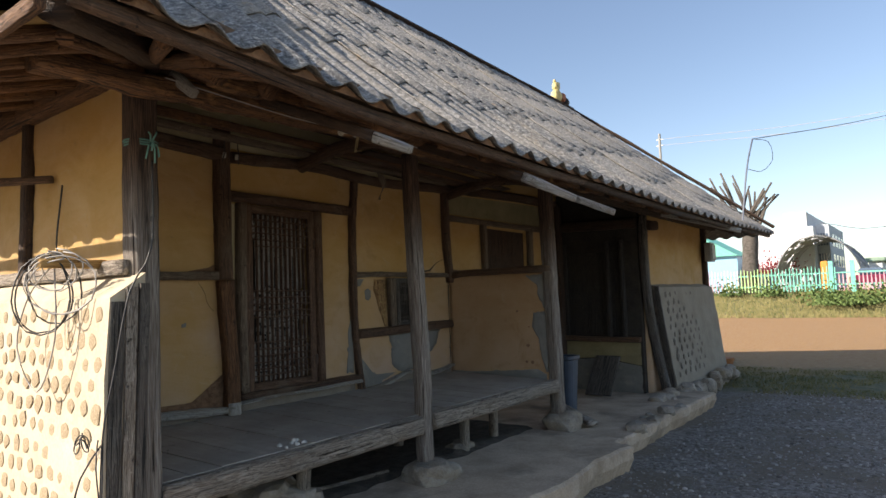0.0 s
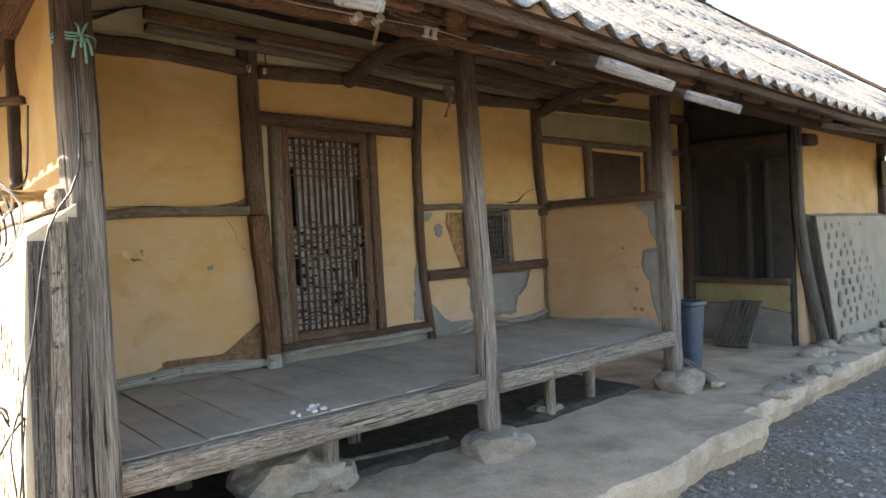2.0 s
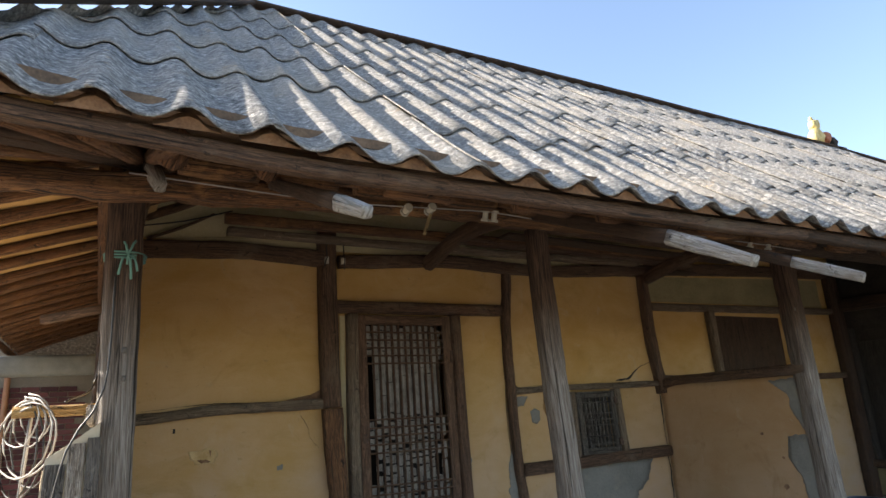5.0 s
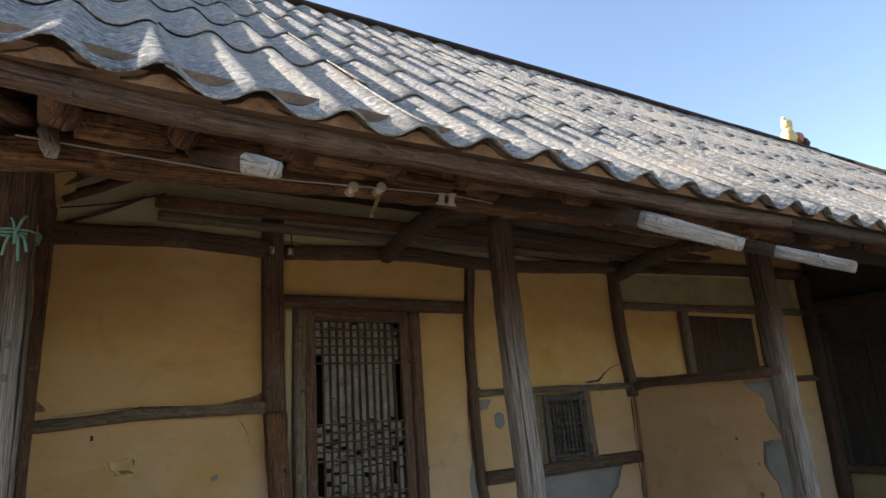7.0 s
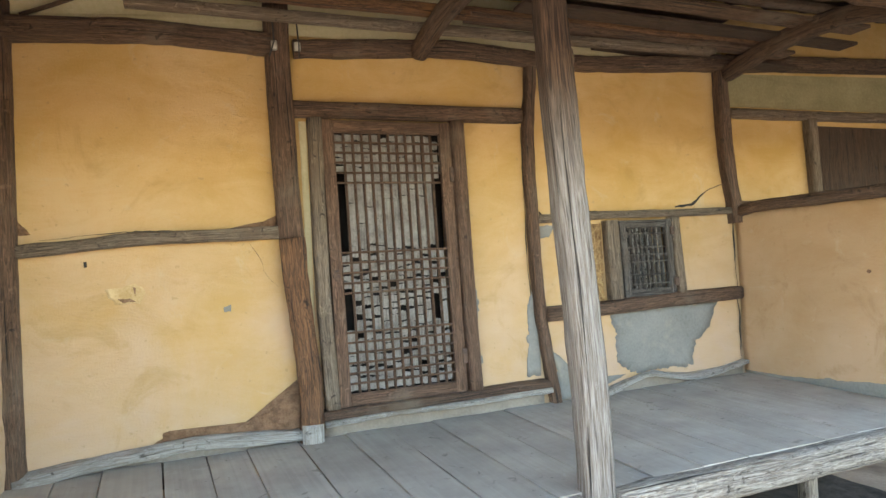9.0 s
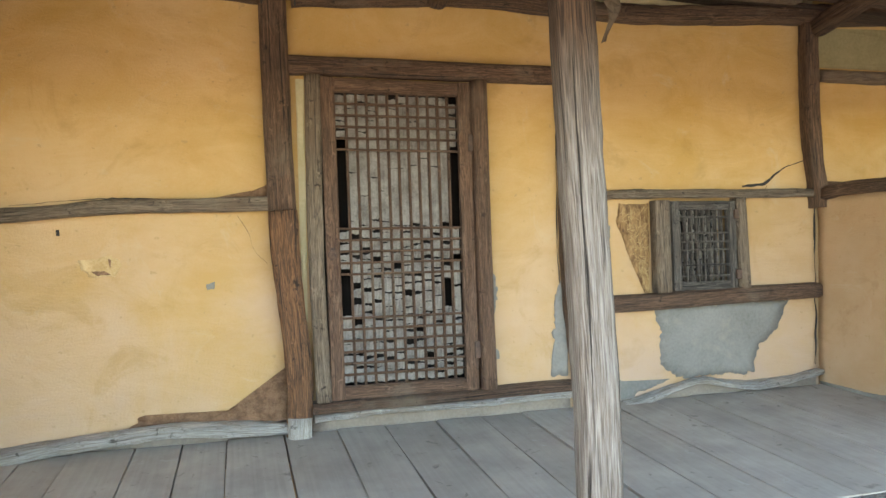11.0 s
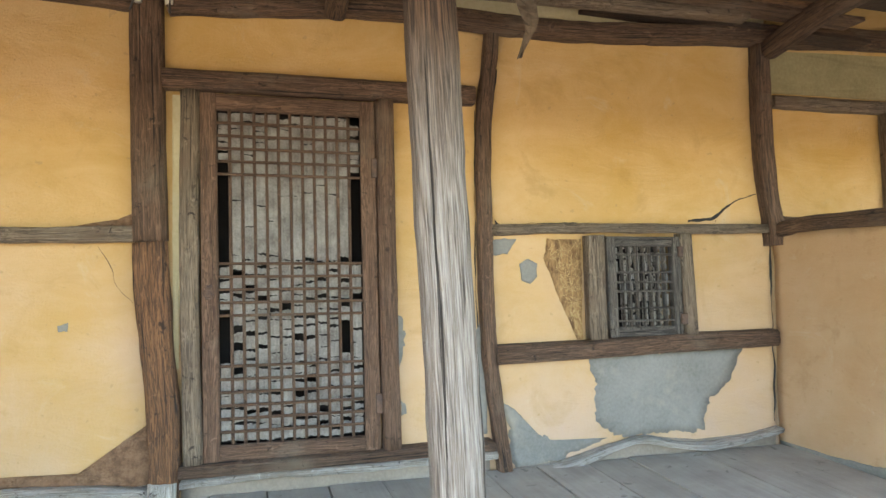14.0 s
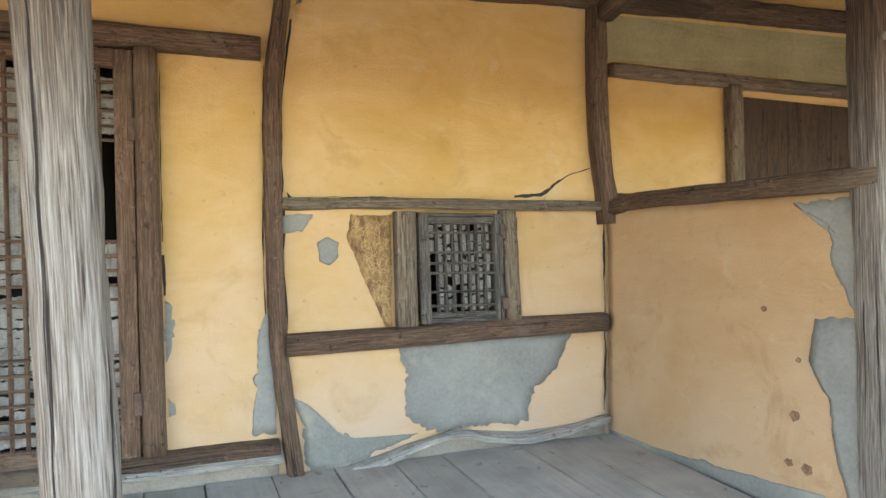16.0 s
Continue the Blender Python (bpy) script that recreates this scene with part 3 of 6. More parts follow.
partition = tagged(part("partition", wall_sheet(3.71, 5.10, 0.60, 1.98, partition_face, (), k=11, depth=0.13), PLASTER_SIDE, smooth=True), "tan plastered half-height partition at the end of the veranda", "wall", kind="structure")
# The kitchen plaster is sooty, with the recess's shade added into its colour.
wall_kitchen = tagged(part("wall_kitchen", wall_sheet(3.74, 5.20, 0.0, 3.5, facing_west(9.95), [(4.05, 5.05, 1.00, 2.42)], k=13), surface("sooty_shaded_plaster", (0.018, 0.016, 0.014), (0.05, 0.042, 0.034), 3, 40, 0.95, 0.4, 0.01)), "kitchen wall coloured dark for soot and recess shade, with plank doors", "wall", kind="structure")
wall_room = tagged(part("wall_room", wall_sheet(10.06, 13.0, 0.0, 3.3, front(3.66), (), k=15), PLASTER, smooth=True), "yellow plastered front wall of the end room", "wall", kind="structure")
tagged(part("wall_east", box(12.86, 13.02, 3.83, 8.8, -0.2, 3.3), PLASTER), "plain plastered end wall", "wall", kind="structure")
tagged(part("wall_north", box(1.86, 13.02, 8.82, 9.0, -0.2, 3.6), PLASTER), "plain plastered rear wall", "wall", kind="structure")
tagged(part("room_floor", box(2.03, 12.85, 5.31, 8.81, 0.3, 0.45), CEMENT), "plain floor inside the house", "floor", kind="structure")
tagged(part("ceiling", box(2.03, 12.85, 5.31, 8.81, 3.36, 3.42), PLASTER_DULL), "dark plaster ceiling inside the rooms", "ceiling", kind="structure")
# Unseen wall, black so that the rooms' shade is in its colour.
tagged(part("wall_inner", box(2.03, 9.9, 7.3, 7.42, 0.45, 3.35), BLACK), "unseen inner wall coloured black for the shade of the rooms", "wall", kind="structure")

P = front(5.11)
for nm, pts, mt, lift, jag, rough, lab, cat in (
    ("cement_patch", [(5.638, 1.286), (5.667, 1.143), (5.678, 0.915), (5.791, 0.832), (6.353, 0.836), (6.387, 1.0), (6.526, 1.113), (6.634, 1.294)], CEMENT, 0.005, 0.032, 0, "grey cement repair below the small window", "patch"),
    ("cement_patch", [(5.118, 1.061), (5.183, 1.029), (5.223, 0.944), (5.386, 0.846), (5.527, 0.817), (5.716, 0.831), (5.441, 0.73), (5.195, 0.705)], CEMENT, 0.006, 0.032, 0, "grey cement repair along the wall foot", "patch"),
    ("cement_patch", [(5.003, 1.484), (4.96, 1.402), (4.951, 1.14), (4.925, 0.894), (5.039, 0.89), (5.04, 1.081)], CEMENT, 0.005, 0.032, 0, "grey cement repair beside the middle post", "patch"),
    ("cement_patch", [(4.562, 1.545), (4.592, 1.507), (4.586, 1.319), (4.568, 1.27)], CEMENT, 0.005, 0.032, 0, "grey cement repair beside the door jamb", "patch"),
    ("cement_patch", [(4.572, 1.112), (4.608, 1.079), (4.606, 1.029), (4.578, 1.019)], CEMENT, 0.005, 0.01, 0, "small grey cement dab by the door", "patch"),
    ("cement_patch", [(5.232, 1.795), (5.28, 1.822), (5.334, 1.795), (5.334, 1.726), (5.293, 1.686), (5.239, 1.7)], CEMENT, 0.004, 0.01, 0, "round grey cement dab on the plaster", "patch"),
    ("cement_patch", [(5.069, 1.922), (5.213, 1.93), (5.16, 1.848), (5.069, 1.835)], CEMENT, 0.004, 0.012, 0, "grey cement dab under the rail", "patch"),
    ("straw_patch", [(5.396, 1.927), (5.594, 1.93), (5.601, 1.378), (5.566, 1.38), (5.445, 1.656), (5.376, 1.822)], STRAW, 0.004, 0.012, 0.006, "patch of bare straw-and-clay daub, plaster fallen off", "patch"),
    ("clay_patch", [(2.62, 0.79), (2.70, 0.855), (2.89, 0.852), (3.02, 0.836), (3.15, 0.865), (3.27, 0.915), (3.34, 1.00), (3.42, 1.08), (3.42, 0.76), (3.1, 0.77)], EARTH, 0.004, 0.045, 0.028, "bare crumbling clay where plaster fell off", "patch"),
    ("clay_patch", [(3.03, 1.965), (3.136, 1.992), (3.268, 2.013), (3.32, 2.045), (3.32, 1.965)], EARTH, 0.004, 0.01, 0.008, "bare brown clay above the rail", "patch"),
    ("clay_patch", [(1.96, 2.05), (2.0, 2.05), (2.06, 1.97), (1.96, 1.96)], EARTH, 0.004, 0.012, 0.008, "bare brown clay at the wall corner", "patch"),
    ("clay_patch", [(2.399, 1.657), (2.489, 1.677), (2.55, 1.682), (2.586, 1.628), (2.561, 1.576), (2.451, 1.582)], surface("scuffed_plaster", (0.40, 0.27, 0.12), (0.54, 0.40, 0.22), 12, 80, 0.95, 0.8, 0.02), 0.003, 0.025, 0.003, "scuffed hollow in the plaster", "patch"),
    ("clay_patch", [(2.456, 1.603), (2.52, 1.608), (2.549, 1.584), (2.488, 1.577)], EARTH, 0.0055, 0.006, 0.003, "small brown hole in the plaster", "patch"),
    ("clay_patch", [(2.535, 1.665), (2.55, 1.66), (2.545, 1.62)], EARTH, 0.0055, 0.006, 0.003, "small brown hole in the plaster", "patch"),
    ("clay_patch", [(2.30, 1.815), (2.315, 1.815), (2.315, 1.785), (2.30, 1.785)], BLACK, 0.004, 0.004, 0.0, "dark nail hole in the plaster", "patch"),
    ("clay_patch", [(3.00, 1.52), (3.04, 1.53), (3.04, 1.49), (3.00, 1.49)], CEMENT, 0.004, 0.008, 0.0, "small grey scar on the plaster", "patch"),
):
    tagged(part(nm, patch(pts, P, lift, random.random() * 50, jag, 0.0, 5, rough), mt, smooth=True), lab, cat, "wall patches")
straw_rng = random.Random(17)
straw = bmesh.new()
for k in range(150):
    z0 = straw_rng.uniform(1.40, 1.91)
    f = (z0 - 1.38) / 0.55
    x0 = straw_rng.uniform(5.575 - 0.185 * f, 5.595)
    a = straw_rng.uniform(0, math.pi)
    ln = straw_rng.uniform(0.012, 0.034)
    bend = straw_rng.uniform(-0.008, 0.008)
    d0 = swell(x0, z0) - 0.010
    add_rod(straw, [P(max(5.39, min(5.60, x0 - math.cos(a) * ln)), z0 - math.sin(a) * ln, d0), P(x0 + bend, z0 + bend, d0 - 0.003), P(max(5.39, min(5.60, x0 + math.cos(a) * ln)), z0 + math.sin(a) * ln, d0)], 0.0016, 4, 0.02)
piece("straw", straw, surface("dry_straw", (0.30, 0.19, 0.08), (0.52, 0.37, 0.18), 30, 120, 0.9, 0.2, 0.004), bpy.data.objects["straw_patch"], "dry chopped straw bedded in the daub")["kind"] = "stuff"
S = partition_face
for pts, lab in (
    ([(3.71, 1.955), (4.02, 1.945), (3.88, 1.86), (3.86, 1.67), (3.79, 1.52), (3.71, 1.50)], "grey cement repair under the partition beam"),
    ([(3.71, 1.49), (3.79, 1.49), (3.93, 1.47), (3.96, 1.31), (3.88, 1.15), (3.84, 0.92), (3.80, 0.75), (3.71, 0.75)], "grey cement repair along the partition's free edge"),
    ([(5.08, 0.62), (5.08, 0.74), (4.80, 0.73), (4.40, 0.75), (3.90, 0.78), (3.80, 0.72), (3.80, 0.62)], "grey cement skirting at the partition foot"),
):
    tagged(part("cement_patch", patch(pts, S, 0.005, random.random() * 50, 0.018, 11), CEMENT, smooth=True), lab, "patch", "wall patches")
for y, z, r in ((4.02, 1.07, 0.022), (4.05, 0.87, 0.02), (3.97, 0.86, 0.025), (3.88, 0.70, 0.02), (4.0, 1.3, 0.012), (4.15, 1.5, 0.01)):
    tagged(part("clay_patch", patch([(y + r * math.cos(a), z + r * math.sin(a)) for a in (0, 1.2, 2.4, 3.6, 4.8)], S, 0.004, y * 9, 0.008, 11), EARTH), "small chipped hole in the plaster", "patch", "wall patches")

# cement band between floor and sill
tagged(part("cement_band", patch([(1.98, 0.62), (1.98, 0.72), (2.5, 0.77), (3.4, 0.75), (3.41, 0.62)], P, 0.012, 3, 0.004), CEMENT_BAND, smooth=True), "dusty cement band under the sill beam", "skirting", kind="structure")
tagged(part("cement_band", patch([(3.53, 0.62), (3.53, 0.81), (4.3, 0.82), (5.05, 0.83), (5.05, 0.62)], P, 0.012, 8, 0.004), CEMENT_BAND, smooth=True), "dusty cement band under the door sill", "skirting", kind="structure")
tagged(part("cement_band", patch([(5.16, 0.62), (5.2, 0.71), (5.46, 0.73), (5.91, 0.83), (6.3, 0.78), (6.84, 0.80), (6.84, 0.62)], P, 0.012, 11, 0.004), CEMENT_BAND, smooth=True), "dusty cement band under the wavy sill", "skirting", kind="structure")


def crack_line(pts, place, k, width=0.006):
    bm = bmesh.new()
    fine = smooth_path([(p[0], 0, p[1]) for p in pts], 0.02)
    prev = None
    for i, p in enumerate(fine):
        f = i / (len(fine) - 1)
        w = width * (0.35 + math.sin(math.pi * min(1, f * 1.3 + 0.1)) * 0.8) * (0.6 + 0.7 * random.random())
        z = p.z + noise.noise(Vector((p.x * 31, p.z * 31, 2))) * 0.006
        d = swell(p.x, z, k) - 0.0035
        cur = [bm.verts.new(place(p.x, z + s * w, d)) for s in (-1, 1)] + [bm.verts.new(place(p.x, z + s * w, d + 0.02)) for s in (1, -1)]
        if prev:
            for a in range(4):
                b = (a + 1) % 4
                bm.faces.new((prev[a], prev[b], cur[b], cur[a]))
        prev = cur
    return bm


for pts, w in (([(6.28, 2.042), (6.40, 2.055), (6.461, 2.065), (6.531, 2.119), (6.619, 2.169), (6.75, 2.211)], 0.009), ([(3.16, 1.88), (3.22, 1.78), (3.24, 1.70), (3.31, 1.62)], 0.002), ([(6.44, 1.99), (6.47, 2.05)], 0.002), ([(5.09, 2.03), (5.11, 2.005), (5.16, 2.0)], 0.010), ([(5.70, 2.02), (5.3, 2.015), (5.2, 2.0)], 0.003), ([(2.9, 1.965), (2.5, 1.968), (2.1, 1.935)], 0.003), ([(3.55, 2.635), (4.1, 2.638), (4.9, 2.64)], 0.003)):
    tagged(part("wall_crack", crack_line(pts, P, 0.0, w), BLACK), "dark crack running through the plaster", "crack", "wall cracks")

def gap_line(pts, width):
    """A dark shrinkage gap that runs along a timber's edge."""
    bm = bmesh.new()
    prev = None
    for p in smooth_path([(q[0], 0, q[1]) for q in pts], 0.025):
        w = width * max(0.12, 0.55 + 1.3 * noise.noise(Vector((p.x * 3, p.z * 4.5, 2.0))) + 0.5 * noise.noise(Vector((p.x * 20, p.z * 20, 6.0))))
        x = p.x + 0.004 * noise.noise(Vector((p.x * 9, p.z * 16, 1.0)))
        d = swell(x, p.z) - 0.0035
        cur = [bm.verts.new(P(x + u * w, p.z, d + v)) for u, v in ((-1, 0), (1, 0), (1, 0.02), (-1, 0.02))]
        if prev:
            for a in range(4):
                b = (a + 1) % 4
                bm.faces.new((prev[a], prev[b], cur[b], cur[a]))
        prev = cur
    return bm


for pts, w in (
    ([(5.112, 2.85), (5.085, 2.62), (5.066, 2.4), (5.070, 2.03)], 0.006),
    ([(5.074, 1.95), (5.078, 1.66), (5.092, 1.38)], 0.007),
    ([(4.985, 2.62), (4.982, 2.3), (4.985, 1.6), (5.03, 1.1)], 0.004),
    ([(6.838, 1.94), (6.848, 1.4), (6.842, 0.85)], 0.006),
    ([(4.556, 1.74), (4.561, 1.56)], 0.009),
    ([(4.540, 2.6), (4.552, 1.8)], 0.003),
    ([(6.292, 1.93), (6.306, 1.42)], 0.006),
    ([(3.308, 2.9), (3.318, 2.2), (3.322, 1.98)], 0.003),
):
    tagged(part("wall_crack", gap_line(pts, w), BLACK), "dark gap between the plaster and a timber", "crack", "wall cracks")

# ---- timber frame of the front wall ----
FRAME = "timbers of the front wall"


def beam(name, pts, w, h, mat, label, cat="beam", seed=None, group=FRAME, **k):
    return tagged(part(name, timber(pts, w, h, random.random() * 20 if seed is None else seed, **k), mat, smooth=True), label, cat, group)


beam("wall_post", [(3.36, 5.08, 3.30), (3.365, 5.08, 2.9), (3.38, 5.08, 2.3), (3.394, 5.08, 1.905)], 0.145, 0.12, WOOD_BROWN, "brown squared wall post with a dark split", "post", wob=0.006)
beam("wall_post", [(3.394, 5.078, 1.90), (3.412, 5.075, 1.62), (3.445, 5.07, 1.25), (3.463, 5.07, 1.03), (3.458, 5.06, 0.66)], 0.142, 0.125, WOOD_RED, "rough reddish lower length of the wall post, scarfed on", "post", wob=0.020, taper=0.85)
beam("post_foot", [(3.462, 5.055, 0.80), (3.458, 5.05, 0.64)], 0.125, 0.135, WOOD_PALE, "bleached splice at the foot of the wall post", "post", wob=0.004)
beam("wall_post", [(5.075, 5.09, 3.10), (5.065, 5.09, 2.9), (5.035, 5.09, 2.66), (5.024, 5.09, 2.4), (5.026, 5.09, 2.03), (5.032, 5.09, 1.66), (5.048, 5.09, 1.35), (5.075, 5.085, 1.08), (5.132, 5.075, 0.66)], 0.076, 0.085, WOOD_BROWN, "thin crooked brown wall post", "post", wob=0.012)
beam("wall_post", [(6.78, 5.08, 3.15), (6.78, 5.08, 2.6), (6.80, 5.08, 2.3), (6.84, 5.08, 2.03), (6.85, 5.08, 1.9)], 0.11, 0.10, WOOD_BROWN, "brown corner post above the partition beam", "post", wob=0.01)
beam("wall_post", [(1.96, 5.08, 3.2), (1.955, 5.08, 1.8), (1.96, 5.08, 0.62)], 0.10, 0.12, WOOD_BROWN, "brown corner post of the veranda wall", "post", wob=0.008)
beam("wall_plate", [(1.9, 5.06, 3.035), (2.4, 5.06, 3.06), (2.7, 5.06, 3.075), (3.0, 5.06, 3.065), (3.32, 5.06, 3.05)], 0.14, 0.115, WOOD_BROWN, "rough brown wall plate under the rafters", wob=0.014)
beam("wall_plate", [(3.46, 5.06, 3.035), (4.0, 5.06, 3.075), (4.5, 5.06, 3.105), (5.1, 5.06, 3.08), (5.6, 5.06, 3.08), (6.2, 5.06, 3.12), (6.85, 5.06, 3.16)], 0.12, 0.10, WOOD_BROWN, "rough brown wall plate under the rafters", wob=0.016)
beam("lintel", [(3.44, 5.075, 2.675), (4.2, 5.075, 2.68), (4.97, 5.075, 2.685)], 0.10, 0.095, WOOD_BROWN, "brown door lintel", wob=0.005)
beam("wall_rail", [(1.97, 5.085, 1.875), (2.3, 5.085, 1.90), (2.56, 5.085, 1.925), (2.9, 5.085, 1.93), (3.36, 5.085, 1.94)], 0.08, 0.072, WOOD_RAIL, "weathered knotty wall rail", wob=0.011)
beam("wall_rail", [(5.06, 5.085, 1.975), (5.62, 5.085, 1.99), (6.3, 5.085, 1.995), (6.80, 5.085, 2.0)], 0.07, 0.055, WOOD_RAIL, "thin weathered rail over the small window", wob=0.010)
beam("wall_rail", [(5.08, 5.075, 1.315), (5.61, 5.075, 1.325), (6.2, 5.075, 1.345), (6.82, 5.075, 1.355)], 0.11, 0.10, WOOD_BROWN, "squared rail under the small window", wob=0.005)
beam("sill_beam", [(1.96, 5.07, 0.700), (2.3, 5.07, 0.740), (2.52, 5.07, 0.757), (2.82, 5.07, 0.775), (3.13, 5.07, 0.758), (3.40, 5.07, 0.742)], 0.11, 0.066, WOOD_PALE, "bowed weathered sill beam", wob=0.014)
beam("sill_beam", [(3.53, 5.065, 0.838), (4.2, 5.065, 0.842), (5.05, 5.065, 0.852)], 0.14, 0.055, WOOD_BROWN, "worn brown door sill", wob=0.006)
beam("sill_edge", [(3.54, 5.04, 0.785), (3.9, 5.035, 0.803), (4.4, 5.04, 0.80), (4.8, 5.04, 0.812), (5.06, 5.04, 0.812)], 0.11, 0.034, WOOD_PALE, "bleached split edge under the door sill", wob=0.012)
beam("sill_beam", [(5.17, 5.065, 0.685), (5.44, 5.065, 0.708), (5.61, 5.065, 0.750), (5.79, 5.065, 0.798), (5.95, 5.065, 0.815), (6.14, 5.065, 0.772), (6.33, 5.065, 0.752), (6.58, 5.065, 0.770), (6.84, 5.065, 0.812)], 0.08, 0.034, WOOD_PALE, "wavy bleached sill pole", wob=0.018)
beam("jamb", [(3.562, 5.07, 2.62), (3.565, 5.07, 1.7), (3.592, 5.07, 0.87)], 0.082, 0.11, WOOD_RAIL, "weathered left door jamb with flaking paint", "door jamb", wob=0.007)
beam("jamb", [(4.489, 5.075, 2.63), (4.505, 5.075, 1.7), (4.526, 5.075, 0.87)], 0.090, 0.11, WOOD_DOOR, "brown door jamb with iron hinges", "door jamb", wob=0.003)
beam("jamb", [(5.655, 5.075, 1.95), (5.668, 5.075, 1.38)], 0.105, 0.09, WOOD_RAIL, "weathered window jamb", "window jamb", wob=0.003)
beam("jamb", [(6.218, 5.075, 1.965), (6.252, 5.075, 1.39)], 0.08, 0.09, WOOD_RAIL, "weathered window jamb", "window jamb", wob=0.003)
beam("wall_plate", [(6.9, 5.15, 3.20), (7.9, 5.15, 3.25), (9.8, 5.15, 3.32)], 0.12, 0.12, WOOD_BROWN, "brown wall plate beyond the partition", wob=0.012)
beam("wall_rail", [(6.93, 5.17, 2.80), (7.8, 5.17, 2.805), (9.8, 5.17, 2.83)], 0.09, 0.075, WOOD_RAIL, "weathered rail over the shutter", wob=0.010)
beam("jamb", [(7.83, 5.16, 2.78), (7.85, 5.16, 2.05)], 0.10, 0.09, WOOD_RAIL, "weathered shutter jamb", "window jamb", wob=0.006)
beam("jamb", [(9.12, 5.16, 2.78), (9.12, 5.16, 2.05)], 0.10, 0.09, WOOD_RAIL, "weathered shutter jamb", "window jamb", wob=0.006)
beam("wall_post", [(9.84, 5.14, 3.3), (9.86, 5.14, 1.5), (9.84, 5.14, 0.05)], 0.13, 0.13, WOOD_DARK, "dark corner post of the kitchen", "post")
beam("partition_beam", [(6.89, 5.06, 1.985), (6.92, 4.85, 2.015), (7.01, 4.2, 2.02), (7.09, 3.68, 2.025)], 0.15, 0.085, WOOD_BROWN, "brown cap beam of the half-height partition", wob=0.009)
beam("wall_rail", [(6.93, 5.17, 2.05), (8.0, 5.17, 2.02), (9.8, 5.17, 2.02)], 0.10, 0.07, WOOD_BROWN, "brown rail under the shutter", wob=0.006)

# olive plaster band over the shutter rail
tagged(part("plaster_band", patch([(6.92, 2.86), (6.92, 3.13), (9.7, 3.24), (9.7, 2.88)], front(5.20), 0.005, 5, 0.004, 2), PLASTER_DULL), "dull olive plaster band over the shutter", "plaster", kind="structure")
tagged(part("plaster_band", patch([(1.98, 3.14), (1.98, 3.50), (6.84, 3.50), (6.84, 3.2), (5.0, 3.13)], P, 0.006, 5, 0.004), PLASTER_PALE), "cream plaster band above the wall plate", "plaster", kind="structure")
tagged(part("plaster_band", patch([(3.475, 2.61), (3.52, 2.61), (3.515, 1.3), (3.49, 1.3)], P, 0.008, 5, 0.006), PLASTER_PALE), "flaking pale plaster strip beside the door jamb", "plaster", kind="structure")


# ---- lattice door and window ----
def lattice(name, x0, x1, z0, z1, y, border, cols, bars, label, cat, paper_rows, gaps):
    """A framed lattice leaf with torn paper behind it. bars: heights of the cross bars."""
    d = empty(name, (x0 + x1) / 2, y, z0, label, cat)
    w = border
    wood = WOOD_DOOR if cat == "door" else WOOD_SMOKE
    for nm, pts in (("stile", [(x0 + w / 2, y, z0), (x0 + w / 2, y, z1)]), ("stile", [(x1 - w / 2, y, z0), (x1 - w / 2, y, z1)])):
        piece(nm, timber(pts, w, 0.045, random.random() * 9, 0.0015, power=9, sides=12, step=0.3), wood, d)
    for zz in (z0 + w / 2, z1 - w / 2):
        piece("rail", timber([(x0 + w, y, zz), (x1 - w, y, zz)], 0.043, w, random.random() * 9, 0.0015, power=9, step=0.3), wood, d)
    ax, bx, az, bz = x0 + w, x1 - w, z0 + w, z1 - w
    for i in range(1, cols):
        x = ax + (bx - ax) * i / cols
        piece("lattice_bar", timber([(x, y + 0.002, az), (x, y + 0.002, bz)], 0.0150, 0.034, i, 0.0008, 8, 8.0, 0.4), wood, d)
    for zz in bars:
        piece("lattice_bar", timber([(ax, y - 0.009, zz), (bx, y - 0.009, zz)], 0.016, 0.0135, zz * 7, 0.0008, 8, 8.0, 0.3), wood, d)
    bm = bmesh.new()
    yb = bmesh.new()
    rng = random.Random(int(x0 * 100))
    calm = paper_rows
    for i in range(cols):
        xa, xb = ax + (bx - ax) * i / cols, ax + (bx - ax) * (i + 1) / cols
        z = az + rng.random() * 0.01
        while z < bz - 0.012:
            quiet = calm[0] < z < calm[1]
            h = min(rng.uniform(0.16, 0.42) if quiet else rng.uniform(0.028, 0.085), bz - z)
            gap = rng.uniform(0.0, 0.003) if quiet or rng.random() < 0.45 else rng.uniform(0.004, 0.017)
            if not quiet and rng.random() < 0.09:
                gap = rng.uniform(0.016, 0.042)
            f = z + h / 2
            if not any(q[0] <= i <= q[1] and q[2] < f < q[3] for q in gaps):
                target = yb if rng.random() < 0.006 else bm
                yo = y + 0.026 + rng.random() * 0.012
                slant = rng.uniform(-0.008, 0.008)
                n = 5
                top, low = [], []
                for k in range(n + 1):
                    t = k / n
                    x = xa + 0.002 + (xb - xa - 0.004) * t
                    top.append(target.verts.new((x, yo + rng.uniform(-0.004, 0.004), min(bz, z + h + slant * (t - 0.5) + rng.uniform(-0.005, 0.003)))))
                    low.append(target.verts.new((x, yo + rng.uniform(-0.004, 0.004), max(az, z + slant * (0.5 - t) + rng.uniform(-0.002, 0.005)))))
                for k in range(n):
                    target.faces.new((low[k], low[k + 1], top[k + 1], top[k]))
            z += h + gap
    piece("torn_paper", bm, PAPER, d, "torn grey window paper behind the lattice")
    if len(yb.faces):
        piece("yellow_paper", yb, PAPER_YELLOW, d, "yellowed scrap of paper")
    return d


